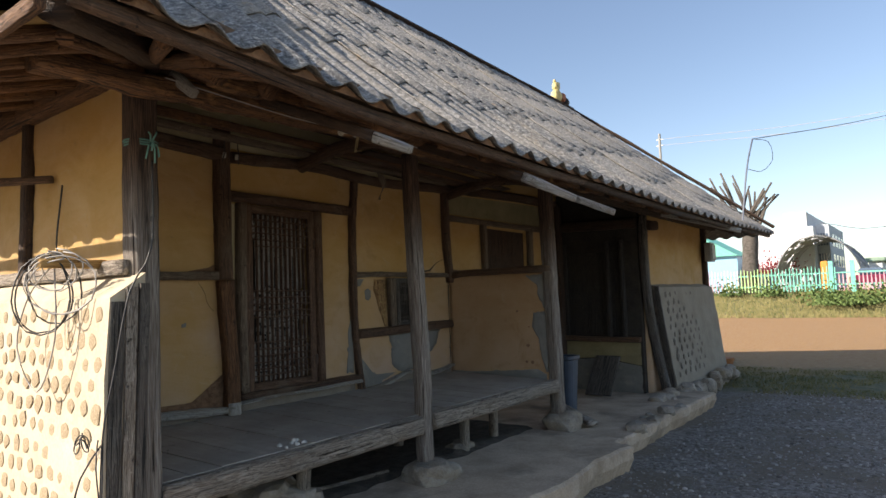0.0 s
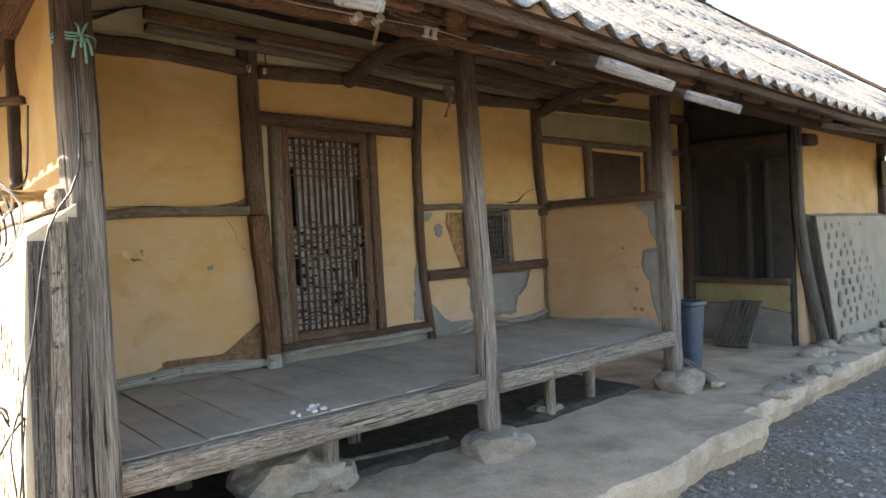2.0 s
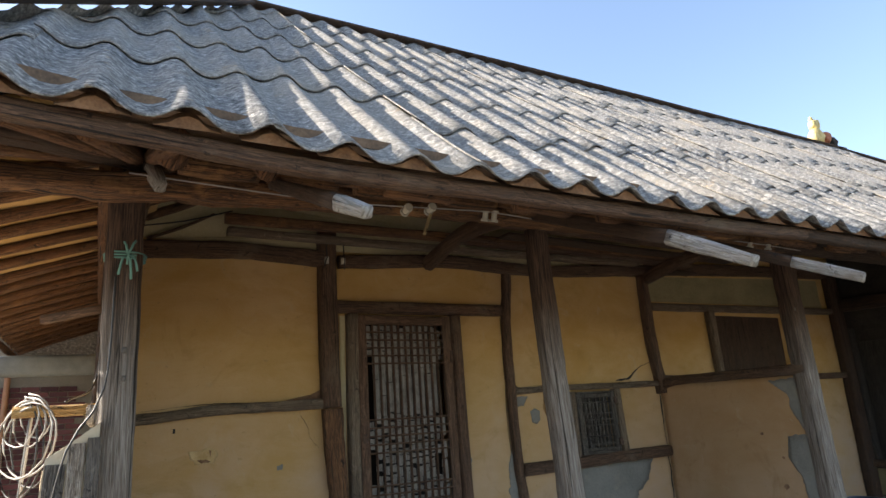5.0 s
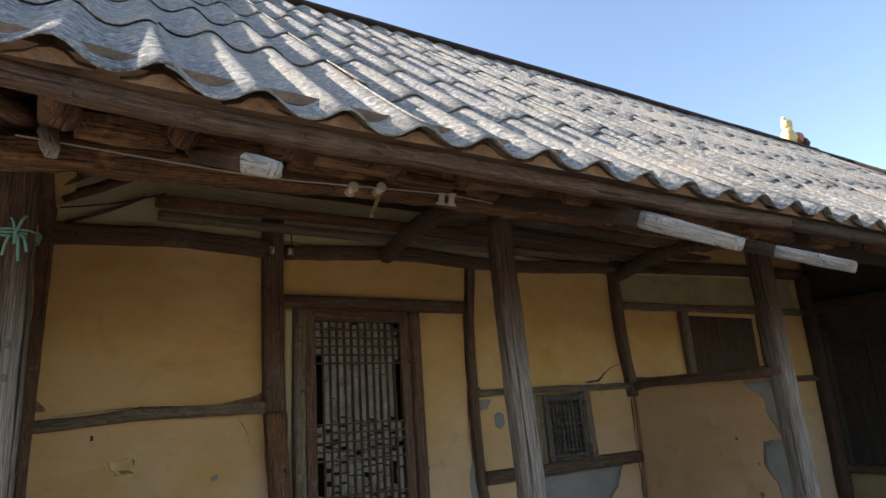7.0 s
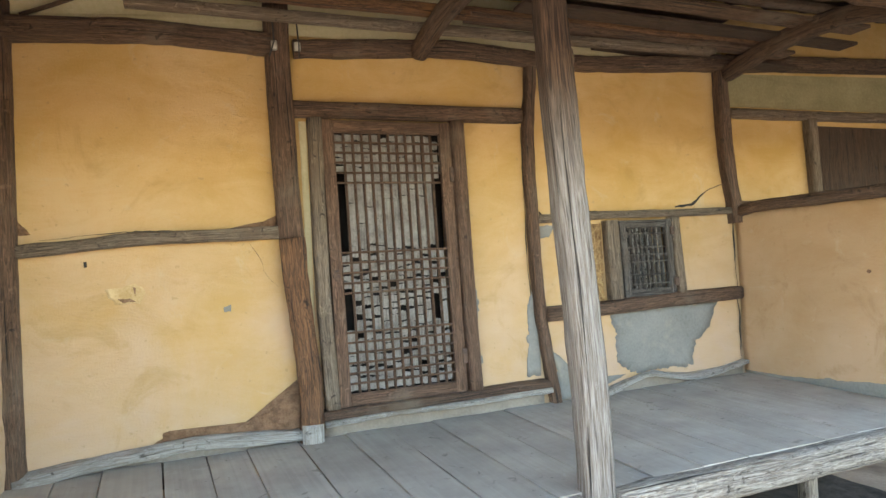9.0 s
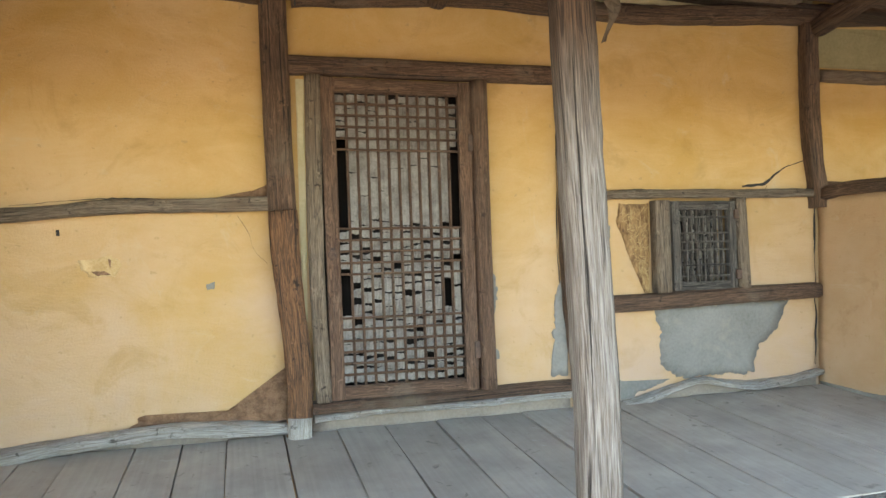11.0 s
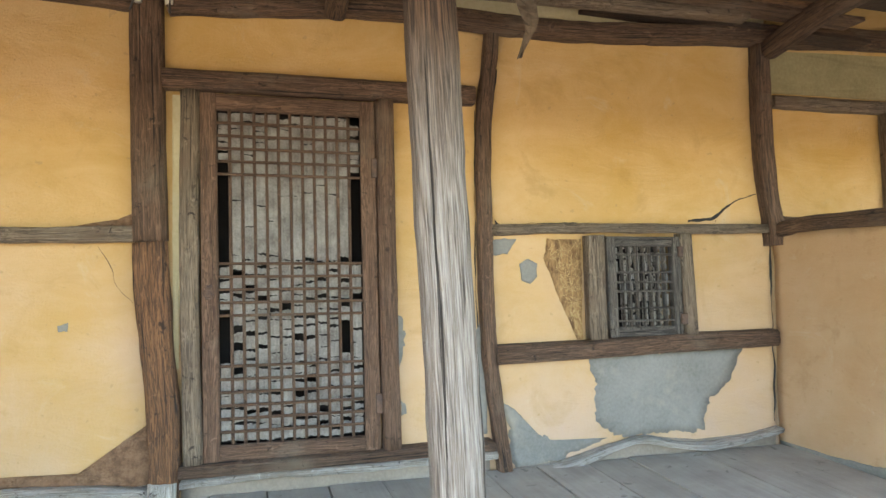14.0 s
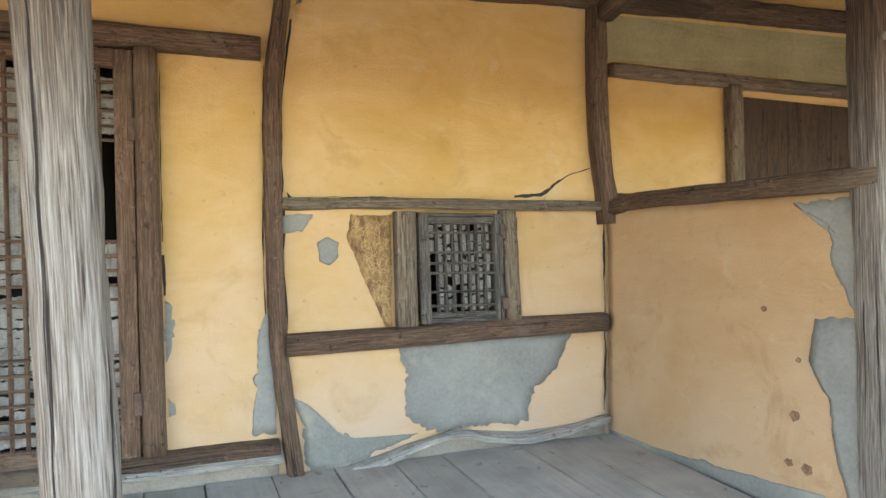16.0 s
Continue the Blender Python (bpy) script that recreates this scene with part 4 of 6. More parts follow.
za, zb = 0.94, 2.54
door_bars = [zb - 0.062 * k for k in range(1, 6)] + [1.80 - 0.062 * k for k in range(0, 5)] + [za + 0.062 * k for k in range(1, 7)]
door_rows = (1.80, 2.26)
door = lattice("lattice_door", 3.60, 4.44, 0.862, 2.618, 5.075, 0.078, 12, door_bars, "closed brown lattice door with torn grey paper", "door", door_rows, [(0, 0, 1.80, 2.23), (11, 11, 1.80, 2.20), (0, 0, 1.30, 1.55), (10, 10, 1.35, 1.50)])
for z in (2.28, 1.10):
    piece("hinge", box(4.415, 4.47, 5.045, 5.06, z - 0.05, z + 0.05, 0.004), IRON, door, "rusty iron hinge")
ring = bmesh.new()
add_rod(ring, [(3.635 + 0.022 * math.cos(a), 5.046, 1.66 + 0.022 * math.sin(a)) for a in [k * math.pi / 5 for k in range(11)]], 0.004)
add_box(ring, 3.62, 3.65, 5.046, 5.054, 1.63, 1.70)
piece("door_ring", ring, IRON, door, "rusty iron pull ring")
win_rows = (9.0, 9.1)


def lean(thing, top, rate):
    """Racks a leaf sideways: its frame has settled out of square."""
    for ob in thing.children:
        for v in ob.data.vertices:
            v.co.x += (top - v.co.z) * rate


window = lattice("lattice_window", 5.72, 6.18, 1.387, 1.945, 5.07, 0.055, 8, [1.475, 1.545, 1.64, 1.69, 1.745, 1.845], "small weathered lattice window with torn paper", "window", win_rows, [(0, 0, 1.4, 1.7), (3, 3, 1.4, 1.55)])
for z in (1.86, 1.48):
    piece("hinge", box(6.16, 6.205, 5.035, 5.05, z - 0.03, z + 0.03, 0.003), IRON, window, "rusty iron hinge")
lean(door, 2.62, 0.0175)
lean(window, 1.95, 0.036)
shutter = empty("plank_shutter", 8.48, 5.24, 2.08, "closed dark plank shutter above the partition", "shutter")
for i in range(4):
    piece("plank", board((7.90 + 0.29 * i, 5.235, 2.06), (0, 0, 1), (1, 0, 0), (0, -0.02, 0), 0.68, 0.285, i + 3.0), WOOD_DARK, shutter)
# Added black sheet: gives the paper gaps the darkness of an unlit room.
tagged(part("room_shade_sheet", wall_sheet(3.45, 4.6, 0.7, 2.7, front(5.45), (), k=3, step=0.2, depth=0.05), BLACK), "added black sheet standing in for the unlit room behind the door paper", "wall", kind="structure")

# ---- veranda floor ----
floor_v = empty("veranda_floor", 4.4, 4.3, 0.6, "grey dusty floorboards of the veranda", "floor", kind="structure")
x = 2.02
i = 0
plank_rng = random.Random(4)
while x < 6.98:
    w = min(plank_rng.uniform(0.20, 0.30), 6.99 - x)
    if 6.99 - x - w < 0.08:
        w = 6.99 - x
    bm = board((x, 3.70, 0.640 + 0.006 * (x - 2.0) + plank_rng.uniform(-0.004, 0.004)), (-0.10, 1.38, 0.055), (1, 0, 0), (0, 0, 0.03), 1.385, w - plank_rng.uniform(0.005, 0.010), i * 1.7 + 1, 0.004)
    piece("floorboard", bm, WOOD_FLOOR, floor_v)
    x += w
    i += 1
beam("edge_beam", [(2.02, 3.675, 0.552), (2.8, 3.67, 0.558), (3.6, 3.675, 0.562), (4.41, 3.675, 0.572)], 0.125, 0.160, WOOD_GREY, "thick weathered edge beam of the veranda", group="veranda edge beams", wob=0.010)
beam("edge_beam", [(4.58, 3.675, 0.575), (5.4, 3.67, 0.578), (6.2, 3.67, 0.588), (7.02, 3.675, 0.592)], 0.12, 0.150, WOOD_GREY, "thick weathered edge beam of the veranda", group="veranda edge beams", wob=0.010)
for px, py in ((3.28, 3.9), (4.78, 3.95), (5.55, 4.0), (6.2, 4.05), (5.3, 4.7), (3.9, 4.6), (2.6, 4.6)):
    beam("floor_prop", [(px, py, 0.05), (px + 0.01, py, 0.60)], 0.10, 0.10, WOOD_GREY, "short stub post under the veranda", "post", group="veranda props", power=2.5)
for yj in (4.3, 5.0):
    beam("floor_joist", [(2.05, yj, 0.57 + (yj - 3.6) * 0.035), (6.84, yj, 0.565 + (yj - 3.6) * 0.035)], 0.08, 0.07, WOOD_DARK, "dark joist under the veranda boards", "joist", group="veranda joists")

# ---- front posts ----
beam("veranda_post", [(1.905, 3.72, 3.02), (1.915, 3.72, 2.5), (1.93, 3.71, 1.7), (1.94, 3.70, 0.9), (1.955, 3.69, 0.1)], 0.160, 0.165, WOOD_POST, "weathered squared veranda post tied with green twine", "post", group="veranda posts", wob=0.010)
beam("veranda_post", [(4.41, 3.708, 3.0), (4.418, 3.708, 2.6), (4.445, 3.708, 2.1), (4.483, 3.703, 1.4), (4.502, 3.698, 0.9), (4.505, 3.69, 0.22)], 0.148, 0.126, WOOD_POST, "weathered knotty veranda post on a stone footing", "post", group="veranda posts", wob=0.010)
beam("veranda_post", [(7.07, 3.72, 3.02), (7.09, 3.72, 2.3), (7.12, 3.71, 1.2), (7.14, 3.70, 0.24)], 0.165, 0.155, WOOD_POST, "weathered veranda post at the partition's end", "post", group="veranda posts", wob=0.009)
beam("kitchen_post", [(10.0, 3.66, 3.0), (10.0, 3.66, 1.9), (10.1, 3.6, 0.9), (10.25, 3.5, 0.05)], 0.13, 0.13, WOOD_SMOKE, "dark leaning post at the kitchen corner", "post", group="veranda posts", wob=0.01)
beam("end_post", [(13.0, 3.64, 3.05), (13.0, 3.64, 1.8)], 0.14, 0.14, WOOD_DARK, "dark corner post of the end room", "post", group="veranda posts")
for kx, ky, kz, kr in ((4.44, 3.652, 2.05, 0.012), (4.47, 3.646, 1.42, 0.016), (7.03, 3.650, 2.52, 0.016), (7.09, 3.64, 1.12, 0.016), (1.94, 3.632, 2.18, 0.014), (1.945, 3.625, 2.05, 0.012)):
    tagged(part("knot", rock((kx, ky, kz), (kr * 2, 0.016, kr * 2.6), kz * 7, 2, 0.2), WOOD_SMOKE, smooth=True), "dark branch knot in a veranda post", "knot", "post knots")
for c, s, sd in (((4.53, 3.64, 0.13), (0.56, 0.46, 0.26), 3), ((7.16, 3.66, 0.13), (0.52, 0.46, 0.32), 8), ((1.95, 3.6, 0.02), (0.5, 0.4, 0.26), 5)):
    tagged(part("footing_stone", rock(c, s, sd, 3, 0.2), STONE, smooth=False), "rough field-stone footing under a veranda post", "stone", "footing stones")

# ---- eave structure ----
beam("eave_purlin", [(1.25, 3.5, 2.91), (1.9, 3.52, 2.94), (2.5, 3.53, 2.97), (3.3, 3.54, 3.01), (4.5, 3.55, 3.03), (5.6, 3.56, 3.04), (6.9, 3.57, 3.04)], 0.15, 0.115, WOOD_ORANGE, "long reddish-brown eave purlin over the posts", group="eave timbers", wob=0.034, power=4.0)
beam("eave_purlin", [(6.7, 3.55, 3.06), (8.5, 3.55, 3.06), (10.2, 3.56, 3.07), (13.4, 3.56, 3.1)], 0.16, 0.15, WOOD_DARK, "dark eave purlin along the kitchen and end room", group="eave timbers", wob=0.012)
beam("tie_beam", [(4.42, 3.62, 3.03), (4.36, 4.0, 3.16), (4.28, 4.5, 3.17), (4.24, 5.02, 3.06)], 0.11, 0.12, WOOD_BROWN, "arched brown tie beam from post to wall", group="eave timbers", wob=0.01, power=3)
beam("tie_beam", [(6.90, 3.62, 3.05), (6.87, 4.1, 3.17), (6.83, 4.6, 3.16), (6.80, 5.03, 3.07)], 0.12, 0.13, WOOD_BROWN, "arched brown tie beam from post to wall", group="eave timbers", wob=0.01, power=3)
beam("tie_beam", [(1.96, 3.64, 3.0), (1.95, 5.05, 3.08)], 0.12, 0.12, WOOD_BROWN, "brown tie beam over the veranda's end", group="eave timbers", wob=0.01)
beam("shelf_pole", [(2.54, 4.80, 3.235), (4.4, 4.80, 3.245), (7.0, 4.74, 3.235)], 0.08, 0.07, WOOD_RED, "long pole stored under the rafters", "pole", group="stored poles", wob=0.006)
beam("shelf_pole", [(2.57, 4.88, 3.165), (4.4, 4.88, 3.16), (6.5, 4.86, 3.17)], 0.09, 0.055, WOOD_RAIL, "long pole stored under the rafters", "pole", group="stored poles", wob=0.006)
beam("shelf_pole", [(4.7, 4.25, 3.30), (6.1, 4.25, 3.28), (7.6, 4.2, 3.25)], 0.10, 0.04, WOOD_BROWN, "long plank stored under the rafters", "plank", group="stored poles", wob=0.004)
beam("shelf_pole", [(4.8, 4.05, 3.33), (6.1, 4.0, 3.30), (7.2, 4.0, 3.28)], 0.05, 0.05, WOOD_GREY, "long pole stored under the rafters", "pole", group="stored poles", wob=0.004)


for k, (x0, x1, yy, zz) in enumerate(((4.6, 7.35, 4.30, 3.27), (4.75, 7.55, 4.52, 3.25), (4.5, 7.2, 4.74, 3.24), (5.6, 7.5, 4.95, 3.22))):
    tagged(part("stored_board", board((x0, yy, zz), (x1 - x0, 0.02 * (k - 2), -0.05), (0, 1, 0), (0, 0, 0.022), x1 - x0, 0.15, k + 60, 0.006, 10), WOOD_DARK if k % 2 else WOOD_BROWN), "dark board stored under the rafters", "board", "stored poles")
beam("upper_plate", [(1.98, 5.05, 3.56), (4.4, 5.05, 3.56), (6.84, 5.05, 3.56)], 0.12, 0.13, WOOD_DARK, "dark plate high on the wall under the roof deck", wob=0.012)


def eave_z(x):
    return 2.70 + 0.11 * max(0.0, (3.0 - x) / 2.2) ** 1.5 + 0.12 * max(0.0, (x - 8.0) / 5.5) ** 1.5


raft_rng = random.Random(9)
x = 2.05
while x < 13.5:
    jx = x + raft_rng.uniform(-0.04, 0.04)
    ze = eave_z(x)
    e = raft_rng.uniform(3.08, 3.24)
    pts = [(jx + 0.02, e, 3.12 - 0.40 * (3.5 - e) + raft_rng.uniform(-0.015, 0.015)), (jx, 3.50, 3.125), (jx, 5.25, 3.80)]
    d = raft_rng.uniform(0.105, 0.135)
    if x < 7.4:
        beam("eave_block", [(jx + 0.05, e + 0.16, 3.09 - 0.4 * (3.34 - e)), (jx + 0.42, e + 0.18, 3.10 - 0.4 * (3.34 - e))], 0.08, 0.12, WOOD_ORANGE, "split orange-brown packing timber between two rafters", "block", group="eave blocks", wob=0.016)
    beam("rafter", pts, d, d, WOOD_RED if x < 7 else WOOD_DARK, "round brown rafter under the eaves", "rafter", group="rafters", wob=0.008, power=2.2, sides=10, step=0.25)
    x += raft_rng.uniform(0.42, 0.50)


def deck_sheet():
    """Clay and boards over the rafters."""
    bm = bmesh.new()
    rows = []
    for i in range(40):
        x = 1.5 + 12.1 * i / 39
        r = []
        for y, z in ((2.50, 2.83), (3.0, 3.04), (3.55, 3.26), (4.4, 3.56), (5.5, 3.95)):
            r.append(bm.verts.new((x, y, z + (eave_z(x) - 2.70) * max(0, (3.6 - y)) + 0.012 * noise.noise(Vector((x * 3, y * 3, 0))))))
        rows.append(r)
    for a, b in zip(rows, rows[1:]):
        for k in range(4):
            bm.faces.new((a[k], a[k + 1], b[k + 1], b[k]))
    geo = bmesh.ops.extrude_face_region(bm, geom=list(bm.faces))
    for v in geo["geom"]:
        if isinstance(v, bmesh.types.BMVert):
            v.co.z += 0.04
    return bm


CREST = surface("crest_clay", (0.11, 0.055, 0.028), (0.26, 0.14, 0.07), 14, 80, 0.95, 0.8, 0.02)
DECK = surface("clay_and_brush_deck", (0.080, 0.054, 0.038), (0.224, 0.144, 0.088), 8, 60, 0.95, 0.8, 0.02)
tagged(part("roof_deck", deck_sheet(), DECK), "brown clay and brushwood deck over the rafters", "roof deck", kind="structure")
for a, b, lab in ((1.0, 5.4, 0), (5.35, 9.6, 1), (9.55, 13.45, 2)):
    n = 6
    pts = [(a + (b - a) * k / n, 2.455, eave_z(a + (b - a) * k / n) - 0.004 + 0.008 * math.sin(k * 2.3 + lab)) for k in range(n + 1)]
    beam("fascia_board", pts, 0.07, 0.060, WOOD_BROWN if lab < 1 else WOOD_DARK, "long brown fascia board under the roof sheets", "board", group="fascia boards", wob=0.008)
for k in range(11):
    a = 2.9 + k * 0.62 + raft_rng.uniform(-0.1, 0.1)
    beam("eave_block", [(a, 2.70, eave_z(a) + 0.06), (a + raft_rng.uniform(0.3, 0.5), 2.71, eave_z(a) + 0.065)], 0.06, 0.06, WOOD_RED, "short packing block behind the fascia", "block", group="eave blocks", wob=0.01)

# clay plugs in the hollows under the crests of the lowest sheets
filler_rng = random.Random(21)
for k in range(46):
    cx = 1.24 + 0.27 * k
    fb = bmesh.new()
    prof = [(-0.105, 0.0), (-0.06, 0.012), (-0.03, 0.036), (0.0, 0.047), (0.03, 0.036), (0.06, 0.012), (0.105, 0.0)]
    yy0 = 2.375 + filler_rng.uniform(0, 0.02)
    fr = [fb.verts.new((cx + px, yy0, eave_z(cx) + 0.022 + pz + filler_rng.uniform(-0.004, 0.0))) for px, pz in prof]
    bk2 = [fb.verts.new((v.co.x, yy0 + 0.06, v.co.z + 0.045)) for v in fr]
    fb.faces.new(fr)
    fb.faces.new(bk2)
    for q in range(len(fr)):
        q2 = (q + 1) % len(fr)
        fb.faces.new((fr[q], fr[q2], bk2[q2], bk2[q]))
    tagged(part("crest_plug", fb, CREST), "red-brown clay plug under a roof crest", "plug", "crest plugs")

# projecting timbers: roof shade put in as a dark shaft, sunlight as a pale tip
for root, bend, tip, w, h in (
    ((2.56, 3.4, 2.99), (2.57, 2.42, 2.57), (2.58, 2.18, 2.46), 0.058, 0.060),
    ((4.20, 3.4, 2.99), (4.23, 2.42, 2.58), (4.25, 2.02, 2.37), 0.080, 0.075),
    ((5.10, 3.4, 2.97), (5.13, 2.40, 2.51), (5.15, 2.08, 2.36), 0.066, 0.064),
    ((1.98, 3.75, 3.12), (2.0, 3.50, 3.03), (2.03, 3.34, 2.89), 0.075, 0.08),
):
    root, bend, tip = Vector(root), Vector(bend), Vector(tip)
    e = empty("projecting_rafter", root.x, root.y, root.z, "broken rafter end sticking out below the eave", "rafter", "projecting rafters")
    piece("shaft", timber([root, root.lerp(bend, 0.5), bend], w, h, w * 90, 0.006), WOOD_DARK, e, smooth=True)
    piece("sunlit_end", timber([bend, bend.lerp(tip, 0.5), tip], w, h, w * 70, 0.008, taper=0.75), WOOD_PALE, e, "broken end coloured paler to look sunlit past the eave", smooth=True)


for pts, w in ((((2.027, 4.75, 3.276), (2.299, 4.45, 3.344)), 0.06), (((2.044, 4.95, 3.241), (2.511, 4.6, 3.38)), 0.06), (((2.06, 5.06, 3.117), (2.501, 5.06, 3.342)), 0.022)):
    beam("brace_pole", [pts[0], ((pts[0][0] + pts[1][0]) / 2, (pts[0][1] + pts[1][1]) / 2, (pts[0][2] + pts[1][2]) / 2 - 0.012), pts[1]], w, w, WOOD_BROWN, "slanting brown pole at the veranda's end", "pole", group="stored poles", wob=0.006, power=2.4)

# ---- roof sheets ----
PITCH, RIDGE_Y, RIDGE_Z, EAVE_Y = 0.27, 6.2, 5.98, 2.36
SLOPE_LEN = math.hypot(RIDGE_Y - EAVE_Y, RIDGE_Z - 2.72)


def wave(s):
    c = 0.5 + 0.5 * math.cos(2 * math.pi * s / PITCH)
    return 0.052 * c ** 1.35


roof = empty("roof", 7.5, 4.5, 2.9, "grey lichen-covered corrugated slate roof", "roof", kind="structure")


def roof_sheet(x0, n_waves, v0, v1, lift, clip, tilt):
    """One corrugated sheet of the front slope from x0, between the shares v0 and v1 of the slope."""
    bm = bmesh.new()
    nx, ny = int(n_waves * 10), 5
    g = []
    for j in range(ny + 1):
        v = v0 + (v1 - v0) * j / ny
        row = []
        for i in range(nx + 1):
            s = i / nx * n_waves * PITCH
            xx = x0 + s
            y = EAVE_Y + (RIDGE_Y - EAVE_Y) * v
            ez = eave_z(xx) + 0.02
            z = ez + (RIDGE_Z - ez) * (v ** 1.04) + wave(s) + lift + tilt * (1 - j / ny)
            row.append((xx, y - 0.4 * (wave(s)), z))
        g.append(row)
    top = [[bm.verts.new(p) for p in r] for r in g]
    low = [[bm.verts.new((p[0], p[1], p[2] - 0.009)) for p in r] for r in g]
    for j in range(ny):
        for i in range(nx):
            bm.faces.new((top[j][i], top[j][i + 1], top[j + 1][i + 1], top[j + 1][i]))
            bm.faces.new((low[j][i], low[j + 1][i], low[j + 1][i + 1], low[j][i + 1]))
    for i in range(nx):
        bm.faces.new((top[0][i], low[0][i], low[0][i + 1], top[0][i + 1]))
    for j in range(ny):
        bm.faces.new((top[j][0], top[j + 1][0], low[j + 1][0], low[j][0]))
        bm.faces.new((top[j][nx], low[j][nx], low[j + 1][nx], top[j + 1][nx]))
    for co, no in clip:
        bmesh.ops.bisect_plane(bm, geom=list(bm.verts) + list(bm.edges) + list(bm.faces), plane_co=co, plane_no=no, clear_outer=True)
    return bm


HIP_L = [Vector((0.85, 2.36, 2.8)), Vector((2.9, RIDGE_Y, RIDGE_Z))]
HIP_R = [Vector((13.55, 2.36, 2.9)), Vector((12.35, RIDGE_Y, RIDGE_Z))]
clip_l = (HIP_L[0], Vector((-(HIP_L[1] - HIP_L[0]).y, (HIP_L[1] - HIP_L[0]).x, 0)).normalized())
clip_r = (HIP_R[0], Vector(((HIP_R[1] - HIP_R[0]).y, -(HIP_R[1] - HIP_R[0]).x, 0)).normalized())
rows_v = [0.0, 0.17, 0.34, 0.51, 0.68, 0.85, 1.0]
roof_rng = random.Random(2)
col = 0
x = 0.70
while x < 13.6:
    nw = 3
    shift = [0.0, 0.055, 0.11][col % 3]
    cuts = [0.0] + [v + shift - 0.03 for v in rows_v[1:-1]] + [1.0]
    for r in range(len(cuts) - 1):
        v1 = min(1.0, cuts[r + 1] + 0.02)
        bm = roof_sheet(x, nw + 0.12, cuts[r], v1, 0.010 * (col % 2) + roof_rng.uniform(0, 0.003), (clip_l, clip_r), 0.020 if r else 0.0)
        if len(bm.faces) < 8:
            bm.free()
            continue
        piece("roof_sheet", bm, SLATE, roof, smooth=True)
    x += nw * PITCH
    col += 1


def side_slope(hip, eave_x, sign):
    """A corrugated end slope, falling away from the ridge end."""
    bm = bmesh.new()
    ny = 140
    y0, y1 = 2.36, 2 * RIDGE_Y - 2.36
    g = []
    for i in range(ny + 1):
        y = y0 + (y1 - y0) * i / ny
        row = []
        for j in range(9):
            v = j / 8
            xx = eave_x + (hip[1].x - eave_x) * v
            z = 2.82 + (RIDGE_Z - 2.82) * v + wave(y - y0)
            row.append(bm.verts.new((xx, y, z)))
        g.append(row)
    for a, b in zip(g, g[1:]):
        for j in range(8):
            bm.faces.new((a[j], b[j], b[j + 1], a[j + 1]))
    for yy in (1, -1):
        d = Vector((hip[1].x - eave_x, (RIDGE_Y - y0) * yy, 0))
        o = Vector((eave_x, y0 if yy > 0 else y1, 0))
        no = Vector((d.y, -d.x, 0)).normalized()
        if no.y * yy > 0:
            no = -no
        bmesh.ops.bisect_plane(bm, geom=list(bm.verts) + list(bm.edges) + list(bm.faces), plane_co=o, plane_no=no, clear_outer=True)
    return bm


piece("end_slope", side_slope(HIP_L, 0.85, -1), SLATE, roof, smooth=True)
piece("end_slope", side_slope(HIP_R, 13.55, 1), SLATE, roof, smooth=True)
back = bmesh.new()
vs = [back.verts.new(v) for v in ((0.85, 10.04, 2.82), (13.55, 10.04, 2.82), (12.35, RIDGE_Y, RIDGE_Z), (2.9, RIDGE_Y, RIDGE_Z))]
back.faces.new(vs)
piece("rear_slope", back, SLATE, roof)
piece("ridge_cap", timber([(2.8, RIDGE_Y, RIDGE_Z + 0.03), (7.5, RIDGE_Y, RIDGE_Z + 0.05), (12.4, RIDGE_Y, RIDGE_Z + 0.03)], 0.22, 0.07, 3, 0.01, power=2.5, step=0.4), WOOD_DARK, roof, "dark ridge capping strip")
for hp in (HIP_L, HIP_R):
    d = [hp[0] + Vector((0, 0, 0.10)), hp[1] + Vector((0, 0, 0.06))]
    piece("hip_cap", timber([d[0], d[0].lerp(d[1], 0.5), d[1]], 0.20, 0.06, 5, 0.012, power=2.5, step=0.3), WOOD_DARK, roof, "dark hip capping strip")
def ridge_ornament(x):
    """A squat painted tile figure: a yellow upright block, a red back and a dark rounded rump."""
    orn = empty("ridge_ornament", x, RIDGE_Y, RIDGE_Z + 0.06, "yellow and red painted tile ornament on the ridge", "ornament")
    yellow = surface("yellow_tile", (0.42, 0.33, 0.12), (0.66, 0.56, 0.28), 14, 60, 0.7, 0.4, 0.01)
    red = surface("red_tile", (0.22, 0.07, 0.03), (0.38, 0.14, 0.07), 14, 60, 0.7, 0.4, 0.01)
    z = RIDGE_Z + 0.05
    piece("body", rock((x - 0.10, RIDGE_Y, z + 0.14), (0.26, 0.22, 0.32), 3.0, 3, 0.12), yellow, orn)
    piece("head", rock((x - 0.10, RIDGE_Y, z + 0.36), (0.20, 0.17, 0.22), 5.0, 3, 0.16), yellow, orn)
    piece("crest", rock((x - 0.16, RIDGE_Y, z + 0.46), (0.07, 0.07, 0.10), 6.0, 2, 0.1), yellow, orn)
    piece("back", rock((x + 0.09, RIDGE_Y, z + 0.15), (0.22, 0.21, 0.24), 8.0, 3, 0.12), red, orn, "worn red glaze")
    piece("rump", rock((x + 0.24, RIDGE_Y, z + 0.09), (0.20, 0.20, 0.22), 9.0, 3, 0.12), BLACK, orn, "sooty dark rump")


ridge_ornament(11.95)


